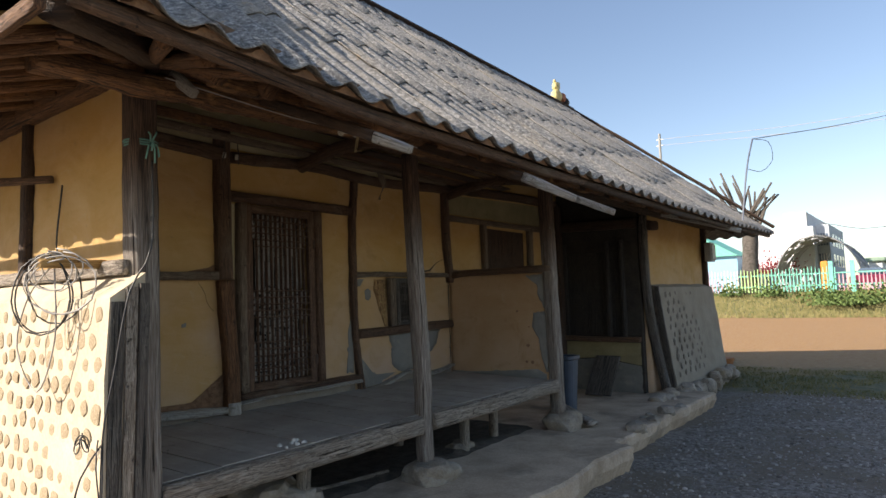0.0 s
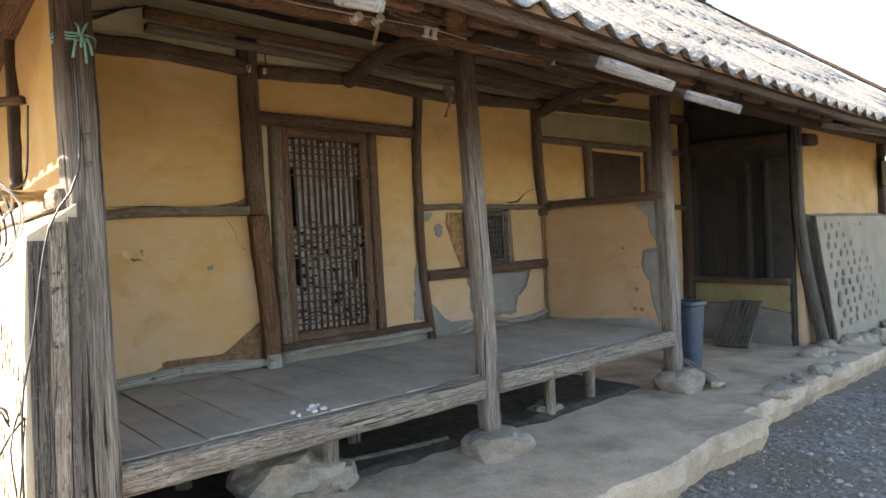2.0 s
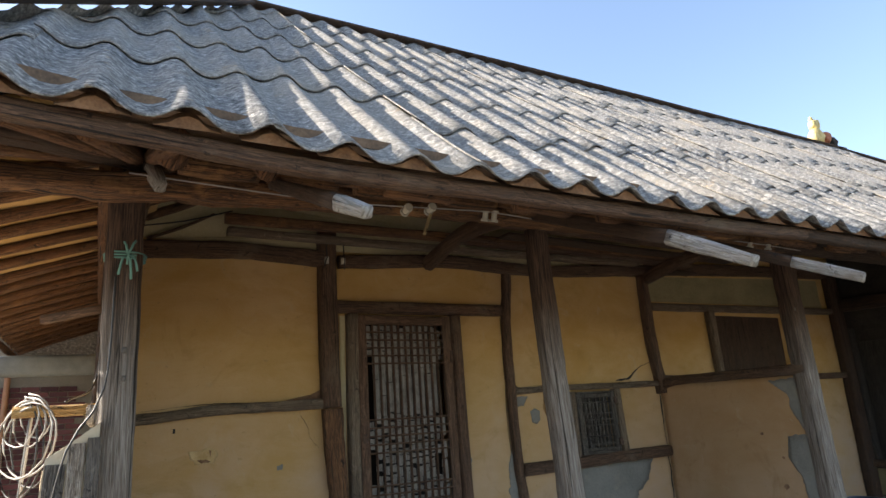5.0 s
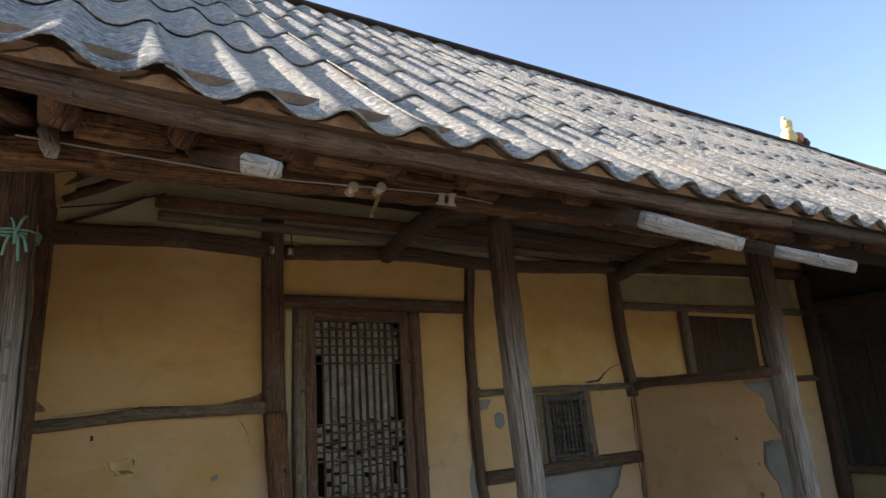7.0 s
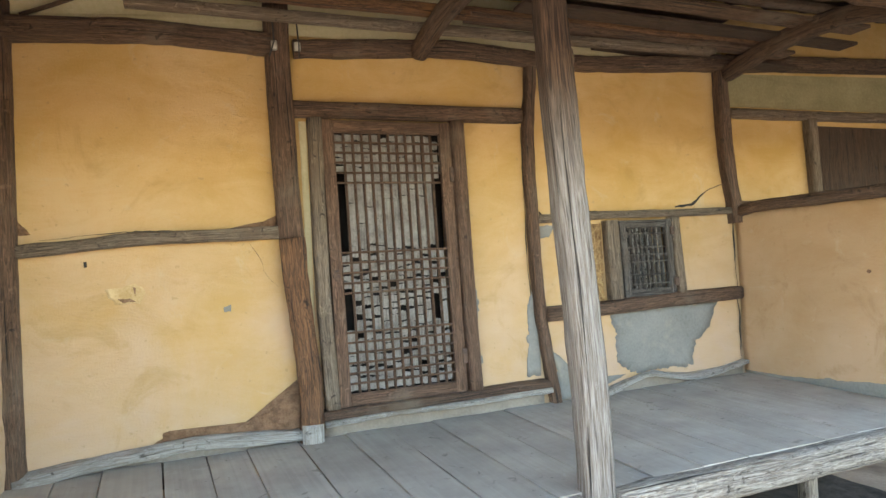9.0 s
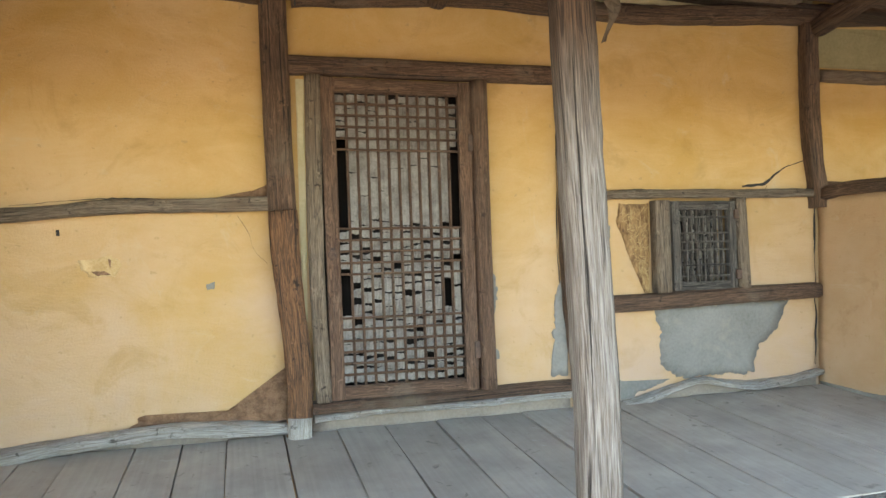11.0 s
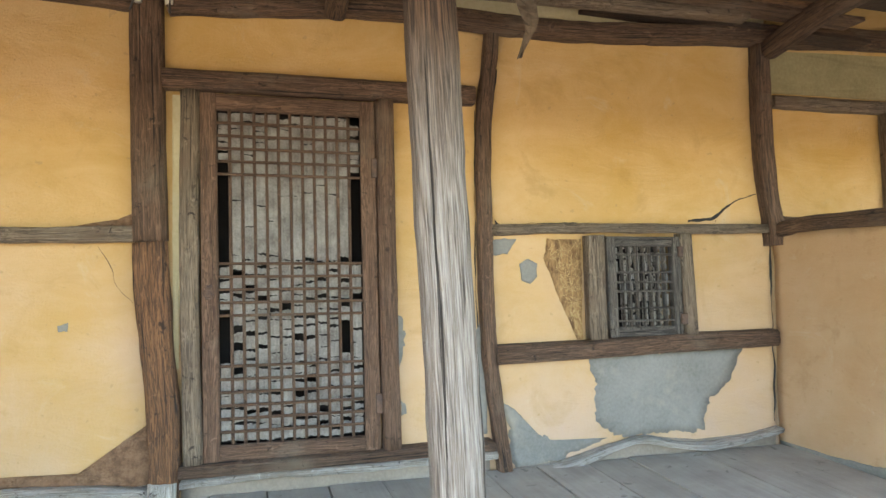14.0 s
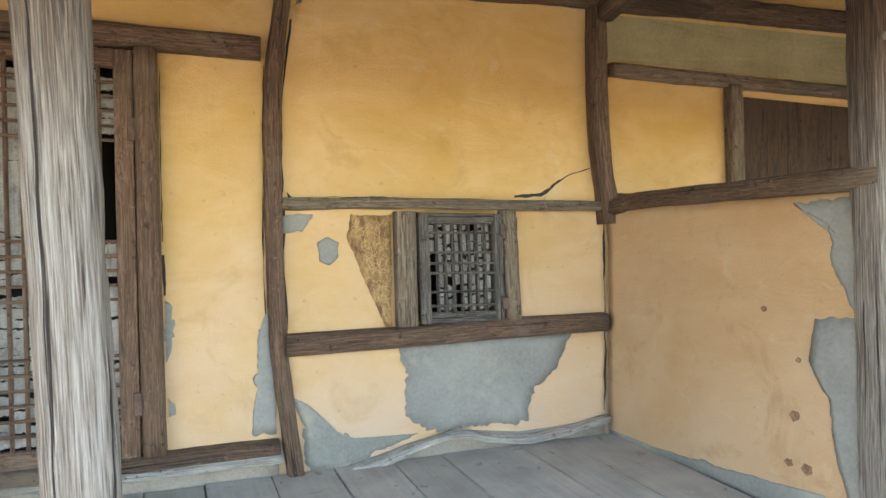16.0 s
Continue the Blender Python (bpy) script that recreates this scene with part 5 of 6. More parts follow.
# ---- west end: stone-studded buttress, boards, cables ----
def studded(name, corners, mat, label):
    """A battered mortar block from its eight corners (bottom four, top four), finely divided on its face."""
    bm = bmesh.new()
    vs = [bm.verts.new(c) for c in corners]
    for f in ((0, 1, 2, 3), (4, 7, 6, 5), (0, 4, 5, 1), (1, 5, 6, 2), (2, 6, 7, 3), (3, 7, 4, 0)):
        bm.faces.new([vs[i] for i in f])
    bmesh.ops.subdivide_edges(bm, edges=bm.edges[:], cuts=12, use_grid_fill=True)
    for v in bm.verts:
        v.co += Vector((noise.noise(v.co * 3), noise.noise(v.co * 3 + Vector((5, 0, 0))), noise.noise(v.co * 3 + Vector((9, 0, 0))))) * 0.014
    return tagged(part(name, bm, mat, smooth=False), label, "buttress", kind="structure")


def stud_mesh(seed, material=None):
    bm = bmesh.new()
    add_rock(bm, (0, 0, 0), (1.0, 0.9, 0.5), seed, 2, 0.25)
    me = bpy.data.meshes.new("stone")
    bm.to_mesh(me)
    bm.free()
    me.materials.append(material or ROUND_STONE)
    return me


STUDS = [stud_mesh(k * 3.3) for k in range(5)]
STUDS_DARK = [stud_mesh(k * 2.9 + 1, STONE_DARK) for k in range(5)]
stud_rng = random.Random(6)


def stud(parent, p, out, size, kinds=None):
    ob = new("stone", stud_rng.choice(kinds or STUDS))
    q = Vector(out).to_track_quat("Z", "Y").to_matrix().to_4x4()
    ob.parent = parent
    ob.matrix_basis = Matrix.Translation(p) @ q @ Matrix.Rotation(stud_rng.random() * 6.3, 4, "Z") @ Matrix.Diagonal((size * stud_rng.uniform(0.8, 1.15), size * stud_rng.uniform(0.85, 1.2), size * 0.20, 1))
    return ob


bw = studded("buttress_west", [(1.60, 3.56, -0.2), (1.60, 8.0, -0.2), (1.86, 8.0, -0.2), (1.86, 3.56, -0.2), (1.67, 3.56, 1.72), (1.67, 8.0, 1.72), (1.86, 8.0, 1.86), (1.86, 3.56, 1.86)], LIME, "sunlit lime buttress studded with round stones")
for r in range(14):
    z = 1.62 - r * 0.128
    for c in range(17):
        y = 3.65 + c * 0.148 + (0.06 if r % 2 else 0) + stud_rng.uniform(-0.02, 0.02)
        zz = z + stud_rng.uniform(-0.02, 0.02)
        fx = 1.60 + 0.07 * (zz + 0.2) / 1.92
        stud(bw, (fx - 0.002, y, zz), (-1, 0, 0.04), stud_rng.uniform(0.082, 0.112))
for k, (x0, w, top) in enumerate(((1.655, 0.075, 1.70), (1.735, 0.06, 1.78), (1.80, 0.055, 1.80))):
    tagged(part("end_board", board((x0, 3.545 - 0.012 * k, -0.18), (0.012, 0, 1), (1, 0, 0), (0, -0.03, 0), top + 0.18, w, k * 3 + 1, 0.008, 14), WOOD_SMOKE if k != 1 else WOOD_GREY), "upright weathered board closing the buttress end", "board", "end boards")
beam("wall_rail", [(1.83, 3.7, 1.90), (1.83, 5.2, 1.90), (1.83, 8.0, 1.92)], 0.05, 0.09, WOOD_GREY, "weathered rail on the gable wall", group="gable timbers")
beam("wall_post", [(1.84, 5.18, 3.1), (1.84, 5.18, 1.86)], 0.07, 0.10, WOOD_DARK, "dark gable post above the sunlit buttress", "post", group="gable timbers")
beam("wall_post", [(1.84, 6.9, 3.1), (1.84, 6.9, 1.86)], 0.07, 0.11, WOOD_DARK, "dark gable post above the sunlit buttress", "post", group="gable timbers")
beam("gable_bracket", [(1.84, 4.75, 2.56), (1.5, 5.0, 2.52)], 0.05, 0.05, WOOD_BROWN, "short pole jutting from the gable wall", group="gable timbers")
beam("wall_plate", [(1.83, 3.6, 3.08), (1.82, 6.0, 3.08), (1.83, 8.8, 3.06)], 0.12, 0.13, WOOD_RED, "brown plate over the gable wall", group="gable timbers", wob=0.014)
beam("cable_block", [(1.50, 4.02, 1.93), (1.84, 3.98, 1.93)], 0.06, 0.055, timber_mat("raw_timber", (0.40, 0.22, 0.07), (0.62, 0.40, 0.16)), "short raw timber peg holding coiled cables", "peg", group="gable timbers")
cable_rng = random.Random(12)


def coil(center, rx, rz, turns, r, mat, label, tilt=0.0):
    pts = []
    for k in range(turns * 14 + 1):
        a = 2 * math.pi * k / 14
        f = 1 + 0.22 * math.sin(k * 0.37) + cable_rng.uniform(-0.04, 0.04)
        pts.append((center[0] - 0.06 - 0.70 * rx * f * math.sin(a) + 0.03 * math.sin(a * 0.5) + tilt * math.sin(a) * rz, center[1] + rx * f * math.sin(a * 1.0 + 0.3 * math.sin(k * 0.1)), center[2] - rz * f * (1 - math.cos(a)) * 0.5 * 2 + 0.01 * k / turns * 0.3))
    tagged(part("coiled_cable", rod(pts, r, 5, 0.06), mat, smooth=True), label, "cable", "cables")


coil((1.62, 3.98, 1.97), 0.10, 0.09, 3, 0.0042, WIRE_WHITE, "coil of pale cable hung on a peg")
coil((1.60, 4.05, 1.96), 0.13, 0.19, 3, 0.005, WIRE_DARK, "coil of dark cable hung on a peg")
coil((1.64, 3.90, 1.95), 0.16, 0.14, 2, 0.0045, WIRE, "coil of grey cable hung on a peg")
coil((1.62, 3.60, 0.98), 0.03, 0.03, 4, 0.004, WIRE_DARK, "knot of black wire on the buttress corner", 0.8)
for pts, mat, rr in (
    ([(1.88, 3.52, 2.5), (1.87, 3.50, 2.0), (1.75, 3.5, 1.75), (1.68, 3.52, 1.3), (1.63, 3.52, 1.0), (1.62, 3.52, 0.5), (1.6, 3.5, -0.15)], WIRE_DARK, 0.005),
    ([(1.62, 3.55, 0.98), (1.58, 3.48, 0.85), (1.60, 3.45, 0.5), (1.58, 3.44, 0.0)], WIRE_DARK, 0.004),
    ([(1.64, 3.54, 0.96), (1.54, 3.56, 0.80), (1.52, 3.62, 0.5), (1.55, 3.58, 0.1), (1.55, 3.5, -0.15)], WIRE_DARK, 0.005),
    ([(1.64, 3.54, 0.96), (1.61, 3.48, 0.70), (1.57, 3.47, 0.3), (1.58, 3.46, -0.15)], WIRE_DARK, 0.004),
    ([(1.58, 4.0, 1.95), (1.55, 4.3, 1.75), (1.53, 4.4, 1.45), (1.55, 4.15, 1.2), (1.56, 3.95, 1.5), (1.57, 4.0, 1.9)], WIRE_WHITE, 0.005),
    ([(1.84, 4.6, 2.5), (1.82, 4.62, 2.1), (1.7, 4.2, 1.98)], WIRE_DARK, 0.006),
):
    tagged(part("hanging_cable", rod(pts, rr, 5, 0.08), mat, smooth=True), "loose cable hanging over the buttress", "cable", "cables")
tw = bmesh.new()
for k in range(3):
    add_rod(tw, [(1.915 + 0.088 * math.cos(a) * (1 + 0.03 * k), 3.72 + 0.092 * math.sin(a), 2.62 + 0.014 * k) for a in [j * math.pi / 6 for j in range(13)]], 0.006, 5, 0.05)
for dx, dz in ((-0.035, -0.10), (0.02, -0.12), (0.045, -0.08), (-0.02, 0.06), (0.03, 0.07), (0.0, -0.05)):
    add_rod(tw, [(1.925, 3.62, 2.63), (1.925 + dx * 0.6, 3.60, 2.63 + dz * 0.4 + 0.02), (1.925 + dx, 3.61, 2.63 + dz)], 0.006, 5, 0.04)
tagged(part("twine", tw, ROPE, smooth=True), "green twine knotted round the veranda post", "twine")

# gable eave: rafters on yellow clay
y = 3.1
while y < 9.6:
    beam("rafter", [(1.95, y, 3.17), (1.4, y - 0.02, 2.98), (0.92, y + raft_rng.uniform(-0.05, 0.05), 2.80)], 0.068, 0.068, WOOD_RED, "round brown rafter of the gable eave", "rafter", group="gable rafters", wob=0.009, power=2.2, sides=9, step=0.2)
    y += raft_rng.uniform(0.27, 0.36)
gd = bmesh.new()
rows = []
for i in range(30):
    yy = 3.02 + 6.8 * i / 29
    rows.append([gd.verts.new((xx, yy, min(zz, 2.70 + 0.78 * (yy - 2.36) - 0.05) + 0.012 * noise.noise(Vector((xx * 4, yy * 4, 0))))) for xx, zz in ((0.88, 2.83), (1.2, 2.945), (1.5, 3.05), (1.9, 3.20), (2.1, 3.27))])
for a, b in zip(rows, rows[1:]):
    for k in range(4):
        gd.faces.new((a[k], b[k], b[k + 1], a[k + 1]))
geo = bmesh.ops.extrude_face_region(gd, geom=list(gd.faces))
for v in geo["geom"]:
    if isinstance(v, bmesh.types.BMVert):
        v.co.z += 0.04
tagged(part("eave_clay", gd, PLASTER, smooth=True), "yellow clay between the gable rafters", "roof deck", kind="structure")
beam("hip_rafter", [(2.1, 3.75, 3.18), (1.5, 3.1, 2.99), (0.98, 2.55, 2.80)], 0.13, 0.15, WOOD_DARK, "thick brown hip rafter at the eave corner", "rafter", group="gable rafters", wob=0.014)
for k, (dx, dy) in enumerate(((1.75, 2.75), (1.5, 2.7), (1.2, 3.0), (2.05, 2.72))):
    beam("rafter", [(1.98, 3.75, 3.16), (dx, dy, 2.86)], 0.085, 0.085, WOOD_RED, "round brown fan rafter at the eave corner", "rafter", group="gable rafters", wob=0.009, power=2.2, sides=9, step=0.2)
beam("fascia_board", [(0.90, 2.45, 2.74), (0.90, 6.0, 2.73), (0.90, 9.9, 2.74)], 0.04, 0.07, WOOD_RED, "brown fascia board of the gable eave", "board", group="fascia boards")

# ---- brick house behind ----
bh = empty("brick_house", -1.0, 10.2, -0.2, "red brick house standing behind the gable", "house")
piece("wall", box(-5.0, 3.4, 10.03, 10.4, -0.2, 3.4), LIME_GREY_SHADED, bh, "mortar core of the brick wall")
piece("plinth", box(-5.0, 3.4, 9.97, 10.03, -0.2, 0.72, 0.01), surface("pale_cement", (0.42, 0.42, 0.42), (0.60, 0.60, 0.59), 3, 40, 0.9, 0.3, 0.01), bh, "pale cement plinth")
piece("eave", box(-5.2, 3.6, 9.5, 10.5, 3.4, 3.55, 0.02), CEMENT, bh, "flat cement eave")
bk = box(-0.098, 0.098, -0.012, 0.02, -0.028, 0.028, 0.003)
bkm = bpy.data.meshes.new("brick")
bk.to_mesh(bkm)
bk.free()
bkm.materials.append(BRICK)
for r in range(25):
    for c in range(11):
        ob = new("brick", bkm)
        ob.parent = bh
        ob.location = (-0.62 + c * 0.208 + (0.104 if r % 2 else 0) + 1.0, 10.02 - 10.2, 0.76 + r * 0.068 + 0.2)
tagged(part("drain_pipe", rod([(0.80, 9.93, -0.15), (0.80, 9.93, 1.5), (0.80, 9.93, 3.0)], 0.035, 12), COPPER, smooth=True), "copper-coloured drain pipe on the brick wall", "pipe")
beam("awning_beam", [(0.30, 8.3, 2.52), (1.80, 8.3, 2.54)], 0.10, 0.22, plain("grey_painted_board", (0.20, 0.21, 0.20), 0.7), "grey board spanning to the neighbouring wall", group="gable timbers")
stool = empty("stool", 0.72, 9.3, -0.1, "old steel-legged stool with a board seat", "stool")
piece("seat", board((0.50, 9.12, 0.80), (1, 0, 0), (0, 1, 0), (0, 0, 0.03), 0.44, 0.36, 2), WOOD_GREY, stool)
for sx in (-1, 1):
    piece("leg", rod([(0.72 + sx * 0.22, 9.14, -0.2), (0.72 + sx * 0.17, 9.14, 0.76), (0.72 + sx * 0.17, 9.46, 0.76), (0.72 + sx * 0.22, 9.46, -0.2)], 0.015, 8), METAL, stool)
piece("crossbar", rod([(0.52, 9.14, 0.05), (0.92, 9.14, 0.05)], 0.012, 8), METAL, stool)
for k in range(9):
    c = (0.55 + cable_rng.uniform(0, 0.9), 5.6 + cable_rng.uniform(0, 1.5), -0.08 + cable_rng.uniform(0, 0.25))
    tagged(part("rubble_stone", rock(c, (cable_rng.uniform(0.25, 0.4), cable_rng.uniform(0.25, 0.4), cable_rng.uniform(0.2, 0.36)), k * 2.1, 2, 0.25), ROUND_STONE), "sunlit tan rubble stone heaped by the gable", "stone", "gable rubble")
pl = bmesh.new()
for k in range(26):
    a = k * 2.4
    r = 0.08 + 0.12 * cable_rng.random()
    c = Vector((0.62, 6.2, 0.22))
    tip = c + Vector((math.cos(a) * r, math.sin(a) * r, 0.12 + 0.16 * cable_rng.random()))
    sd = Vector((-math.sin(a), math.cos(a), 0)) * 0.014
    m = c.lerp(tip, 0.5) + Vector((0, 0, 0.03))
    v = [pl.verts.new(q) for q in (c, m + sd, tip, m - sd)]
    pl.faces.new(v)
tagged(part("weed", pl, LEAF), "leafy green weed among the rubble", "plant")

# ---- along the purlin: wire, insulators, rag ----
tagged(part("bare_wire", rod([(1.9, 3.42, 2.97), (2.8, 3.42, 2.94), (3.31, 3.41, 2.955), (3.87, 3.41, 2.98), (4.5, 3.42, 2.96), (5.18, 3.42, 2.99), (6.4, 3.43, 2.985), (6.9, 3.43, 2.97)], 0.004, 5), WIRE, smooth=True), "thin grey wire strung along the eave purlin", "wire", "wires")
for xx, zz in ((3.312, 2.945), (3.464, 2.965), (3.837, 2.965), (3.899, 2.965), (5.106, 2.985), (5.254, 2.985), (6.283, 2.985), (6.507, 2.985)):
    ins = empty("insulator", xx, 3.44, zz, "white porcelain knob insulator on the purlin", "insulator", "insulators")
    tilt = Matrix.Rotation(radians(80 if xx < 3.6 else 18), 4, "X")
    for nm, r0, r1, dep, off in (("flange", 0.027, 0.027, 0.014, -0.028), ("neck", 0.017, 0.017, 0.044, 0.0), ("flange", 0.027, 0.024, 0.016, 0.028)):
        b1 = bmesh.new()
        bmesh.ops.create_cone(b1, cap_ends=True, segments=14, radius1=r0, radius2=r1, depth=dep, matrix=Matrix.Translation((xx, 3.435, zz)) @ tilt @ Matrix.Translation((0, 0, off)))
        piece(nm, b1, PORCELAIN, ins)
for sx in (3.34, 3.475):
    b1 = bmesh.new()
    bmesh.ops.create_cone(b1, cap_ends=True, segments=12, radius1=0.018, radius2=0.018, depth=0.05, matrix=Matrix.Translation((sx, 5.0, 3.03)))
    tagged(part("insulator", b1, PORCELAIN, smooth=True), "white porcelain insulator beside the wall post", "insulator", "insulators")
tagged(part("purlin_peg", timber([(3.459, 3.43, 2.93), (3.40, 3.40, 2.80)], 0.018, 0.018, 2, 0.001), timber_mat("fresh_peg", (0.50, 0.38, 0.18), (0.68, 0.54, 0.30))), "pale wooden peg under the purlin", "peg")
tagged(part("wall_cable", rod([(2.02, 5.03, 3.2), (2.3, 5.03, 3.26), (2.62, 5.0, 3.36)], 0.006, 5), WIRE_DARK), "dark cable over the wall plate", "wire", "wires")
for xx, s in ((3.33, 0.0), (3.47, 0.3)):
    tagged(part("wall_cable", rod([(xx, 4.99, 3.22), (xx + 0.01, 4.985, 3.05), (xx - 0.02 + s * 0.1, 4.985, 2.96)], 0.005, 5), WIRE_DARK), "dark cable tail at the wall post", "wire", "wires")
rag = bmesh.new()
g = []
for i in range(9):
    f = i / 8
    w = 0.085 * (1 - f) + 0.02
    zz = 3.08 - 0.30 * f
    g.append([rag.verts.new((5.12 + 0.03 * math.sin(f * 4) + s * w / 2 + 0.01 * random.random(), 4.72 + 0.02 * math.cos(f * 7 + s), zz + 0.01 * random.random())) for s in (-1, 0, 1)])
for a, b in zip(g, g[1:]):
    for k in range(2):
        rag.faces.new((a[k], a[k + 1], b[k + 1], b[k]))
tagged(part("hanging_rag", rag, surface("brown_cloth", (0.10, 0.075, 0.05), (0.20, 0.155, 0.11), 20, 200, 0.95, 0.5, 0.004)), "torn brown rag hanging from the stored poles", "rag")
for k in range(9):
    c = (3.10 + cable_rng.uniform(-0.14, 0.16), 3.78 + cable_rng.uniform(-0.06, 0.07), 0.650 + (0.02 if k == 0 else 0))
    tagged(part("pebble", rock(c, (cable_rng.uniform(0.03, 0.055), cable_rng.uniform(0.03, 0.05), cable_rng.uniform(0.025, 0.045)), k * 1.9, 1, 0.3), surface("white_pebble", (0.42, 0.40, 0.36), (0.66, 0.64, 0.59)) if k == 0 else bpy.data.materials["white_pebble"]), "small pale pebble lying on the floorboards", "pebble", "pebbles")

# dark uneven sheet laid over the terrace under the veranda
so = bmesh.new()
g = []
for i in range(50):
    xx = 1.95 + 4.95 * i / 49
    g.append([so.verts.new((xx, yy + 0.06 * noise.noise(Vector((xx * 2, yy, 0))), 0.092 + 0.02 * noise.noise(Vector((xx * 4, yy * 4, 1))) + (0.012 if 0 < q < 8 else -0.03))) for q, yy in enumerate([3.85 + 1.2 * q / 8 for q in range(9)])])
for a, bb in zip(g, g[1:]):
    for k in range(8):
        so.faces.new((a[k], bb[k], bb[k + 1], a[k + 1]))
tagged(part("underfloor_sheet", so, surface("dark_rough", (0.03, 0.025, 0.02), (0.11, 0.09, 0.07), 9, 60, 0.95, 0.9, 0.02)), "dark rough sheet on the terrace under the veranda", "soil", kind="structure")

# stones and stick under the veranda
for c, s, sd in (((3.05, 4.05, 0.2), (0.75, 0.5, 0.34), 31), ((3.35, 3.95, 0.14), (0.3, 0.3, 0.22), 33), ((2.55, 3.75, 0.12), (0.4, 0.3, 0.25), 35), ((5.6, 4.1, 0.10), (0.35, 0.25, 0.14), 37), ((2.8, 3.7, 0.1), (0.2, 0.16, 0.14), 39)):
    tagged(part("rubble_stone", rock(c, s, sd, 3, 0.25), STONE), "rough field stone lying under the veranda", "stone", "veranda rubble")
beam("old_stick", [(3.6, 4.2, 0.12), (4.4, 4.05, 0.12)], 0.03, 0.03, WOOD_GREY, "dry stick lying under the veranda", "stick", group="old sticks")

# ---- kitchen recess ----
kd = empty("kitchen_door", 9.97, 4.55, 1.0, "closed dark plank kitchen doors", "door")
for k in range(5):
    piece("plank", board((9.98, 4.05 + 0.2 * k, 1.0), (0, 0, 1), (0, 1, 0), (-0.02, 0, 0), 1.42, 0.193, k + 20.0), WOOD_SOOT_SHADE, kd)
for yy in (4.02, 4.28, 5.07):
    piece("door_post", timber([(9.93, yy, 0.96), (9.93, yy, 2.6)], 0.07, 0.07, yy, 0.004), WOOD_SOOT_SHADE, kd)
beam("kitchen_rail", [(9.90, 3.76, 0.93), (9.90, 4.5, 0.93), (9.90, 5.18, 0.96)], 0.10, 0.085, WOOD_BROWN, "brown rail under the kitchen doors", wob=0.006)
beam("kitchen_lintel", [(9.90, 3.74, 2.86), (9.90, 5.18, 2.90)], 0.14, 0.16, WOOD_DARK, "dark beam over the kitchen doors", wob=0.01)
tagged(part("plaster_band", patch([(3.78, 0.50), (3.78, 0.87), (5.15, 0.89), (5.15, 0.58), (4.5, 0.62)], facing_west(9.95), 0.005, 3, 0.01, 13), PLASTER_DULL), "dull plaster band below the kitchen rail", "plaster", kind="structure")
tagged(part("cement_patch", patch([(3.78, 0.03), (3.78, 0.49), (4.5, 0.60), (5.15, 0.57), (5.15, 0.03)], facing_west(9.95), 0.006, 9, 0.01, 13), CEMENT), "grey cement dado in the kitchen recess", "patch", "wall patches")
tagged(part("leaning_board", board((9.45, 4.08, 0.09), (0.38, 0.0, 0.62), (0, 1, 0), (-0.03, 0, 0.02), 0.68, 0.42, 5, 0.01), WOOD_SMOKE), "dark worn board leaning in the kitchen recess", "board")
beam("loose_plank", [(7.35, 3.35, 0.11), (8.1, 4.15, 0.16)], 0.14, 0.06, WOOD_GREY, "loose grey plank lying on the terrace", "plank", group="old sticks")
binm = bmesh.new()
n = 20
prev = None
for z, r in ((0.06, 0.15), (0.10, 0.155), (0.45, 0.18), (0.78, 0.205), (0.80, 0.235), (0.84, 0.235), (0.84, 0.20), (0.14, 0.14)):
    ringv = [binm.verts.new((8.22 + 0.82 * r * math.copysign(abs(math.cos(a)) ** 0.6, math.cos(a)), 4.12 + 0.82 * r * math.copysign(abs(math.sin(a)) ** 0.6, math.sin(a)), z)) for a in [2 * math.pi * k / n for k in range(n)]]
    if prev:
        for k in range(n):
            binm.faces.new((prev[k], prev[(k + 1) % n], ringv[(k + 1) % n], ringv[k]))
    else:
        binm.faces.new(ringv)
    prev = ringv
binm.faces.new(prev)
tagged(part("plastic_bin", binm, PLASTIC_BLUE, smooth=False), "faded blue plastic bin standing by the partition", "bin")
rub = random.Random(3)
for k in range(26):
    x = 7.4 + rub.random() * 3.6
    s = rub.uniform(0.12, 0.36)
    yy = 2.85 + rub.uniform(-0.03, 0.22) + (0.35 if x > 9.4 else 0)
    tagged(part("edge_stone", rock((x, yy, 0.02 + rub.uniform(-0.04, 0.05)), (s, s * 0.8, s * 0.6), k * 1.7 + 50, 2, 0.28), STONE), "loose field stone along the terrace edge", "stone", "terrace stones")
for x, y, s in ((6.35, 2.70, 0.55), (6.75, 2.85, 0.42), (7.2, 2.86, 0.5), (7.75, 2.88, 0.42)):
    tagged(part("edge_stone", rock((x, y + 0.12, -0.08), (s, 0.34, 0.30), x * 3, 3, 0.15), CEMENT_FLOOR), "cement-smeared edge stone of the terrace", "stone", "terrace stones")

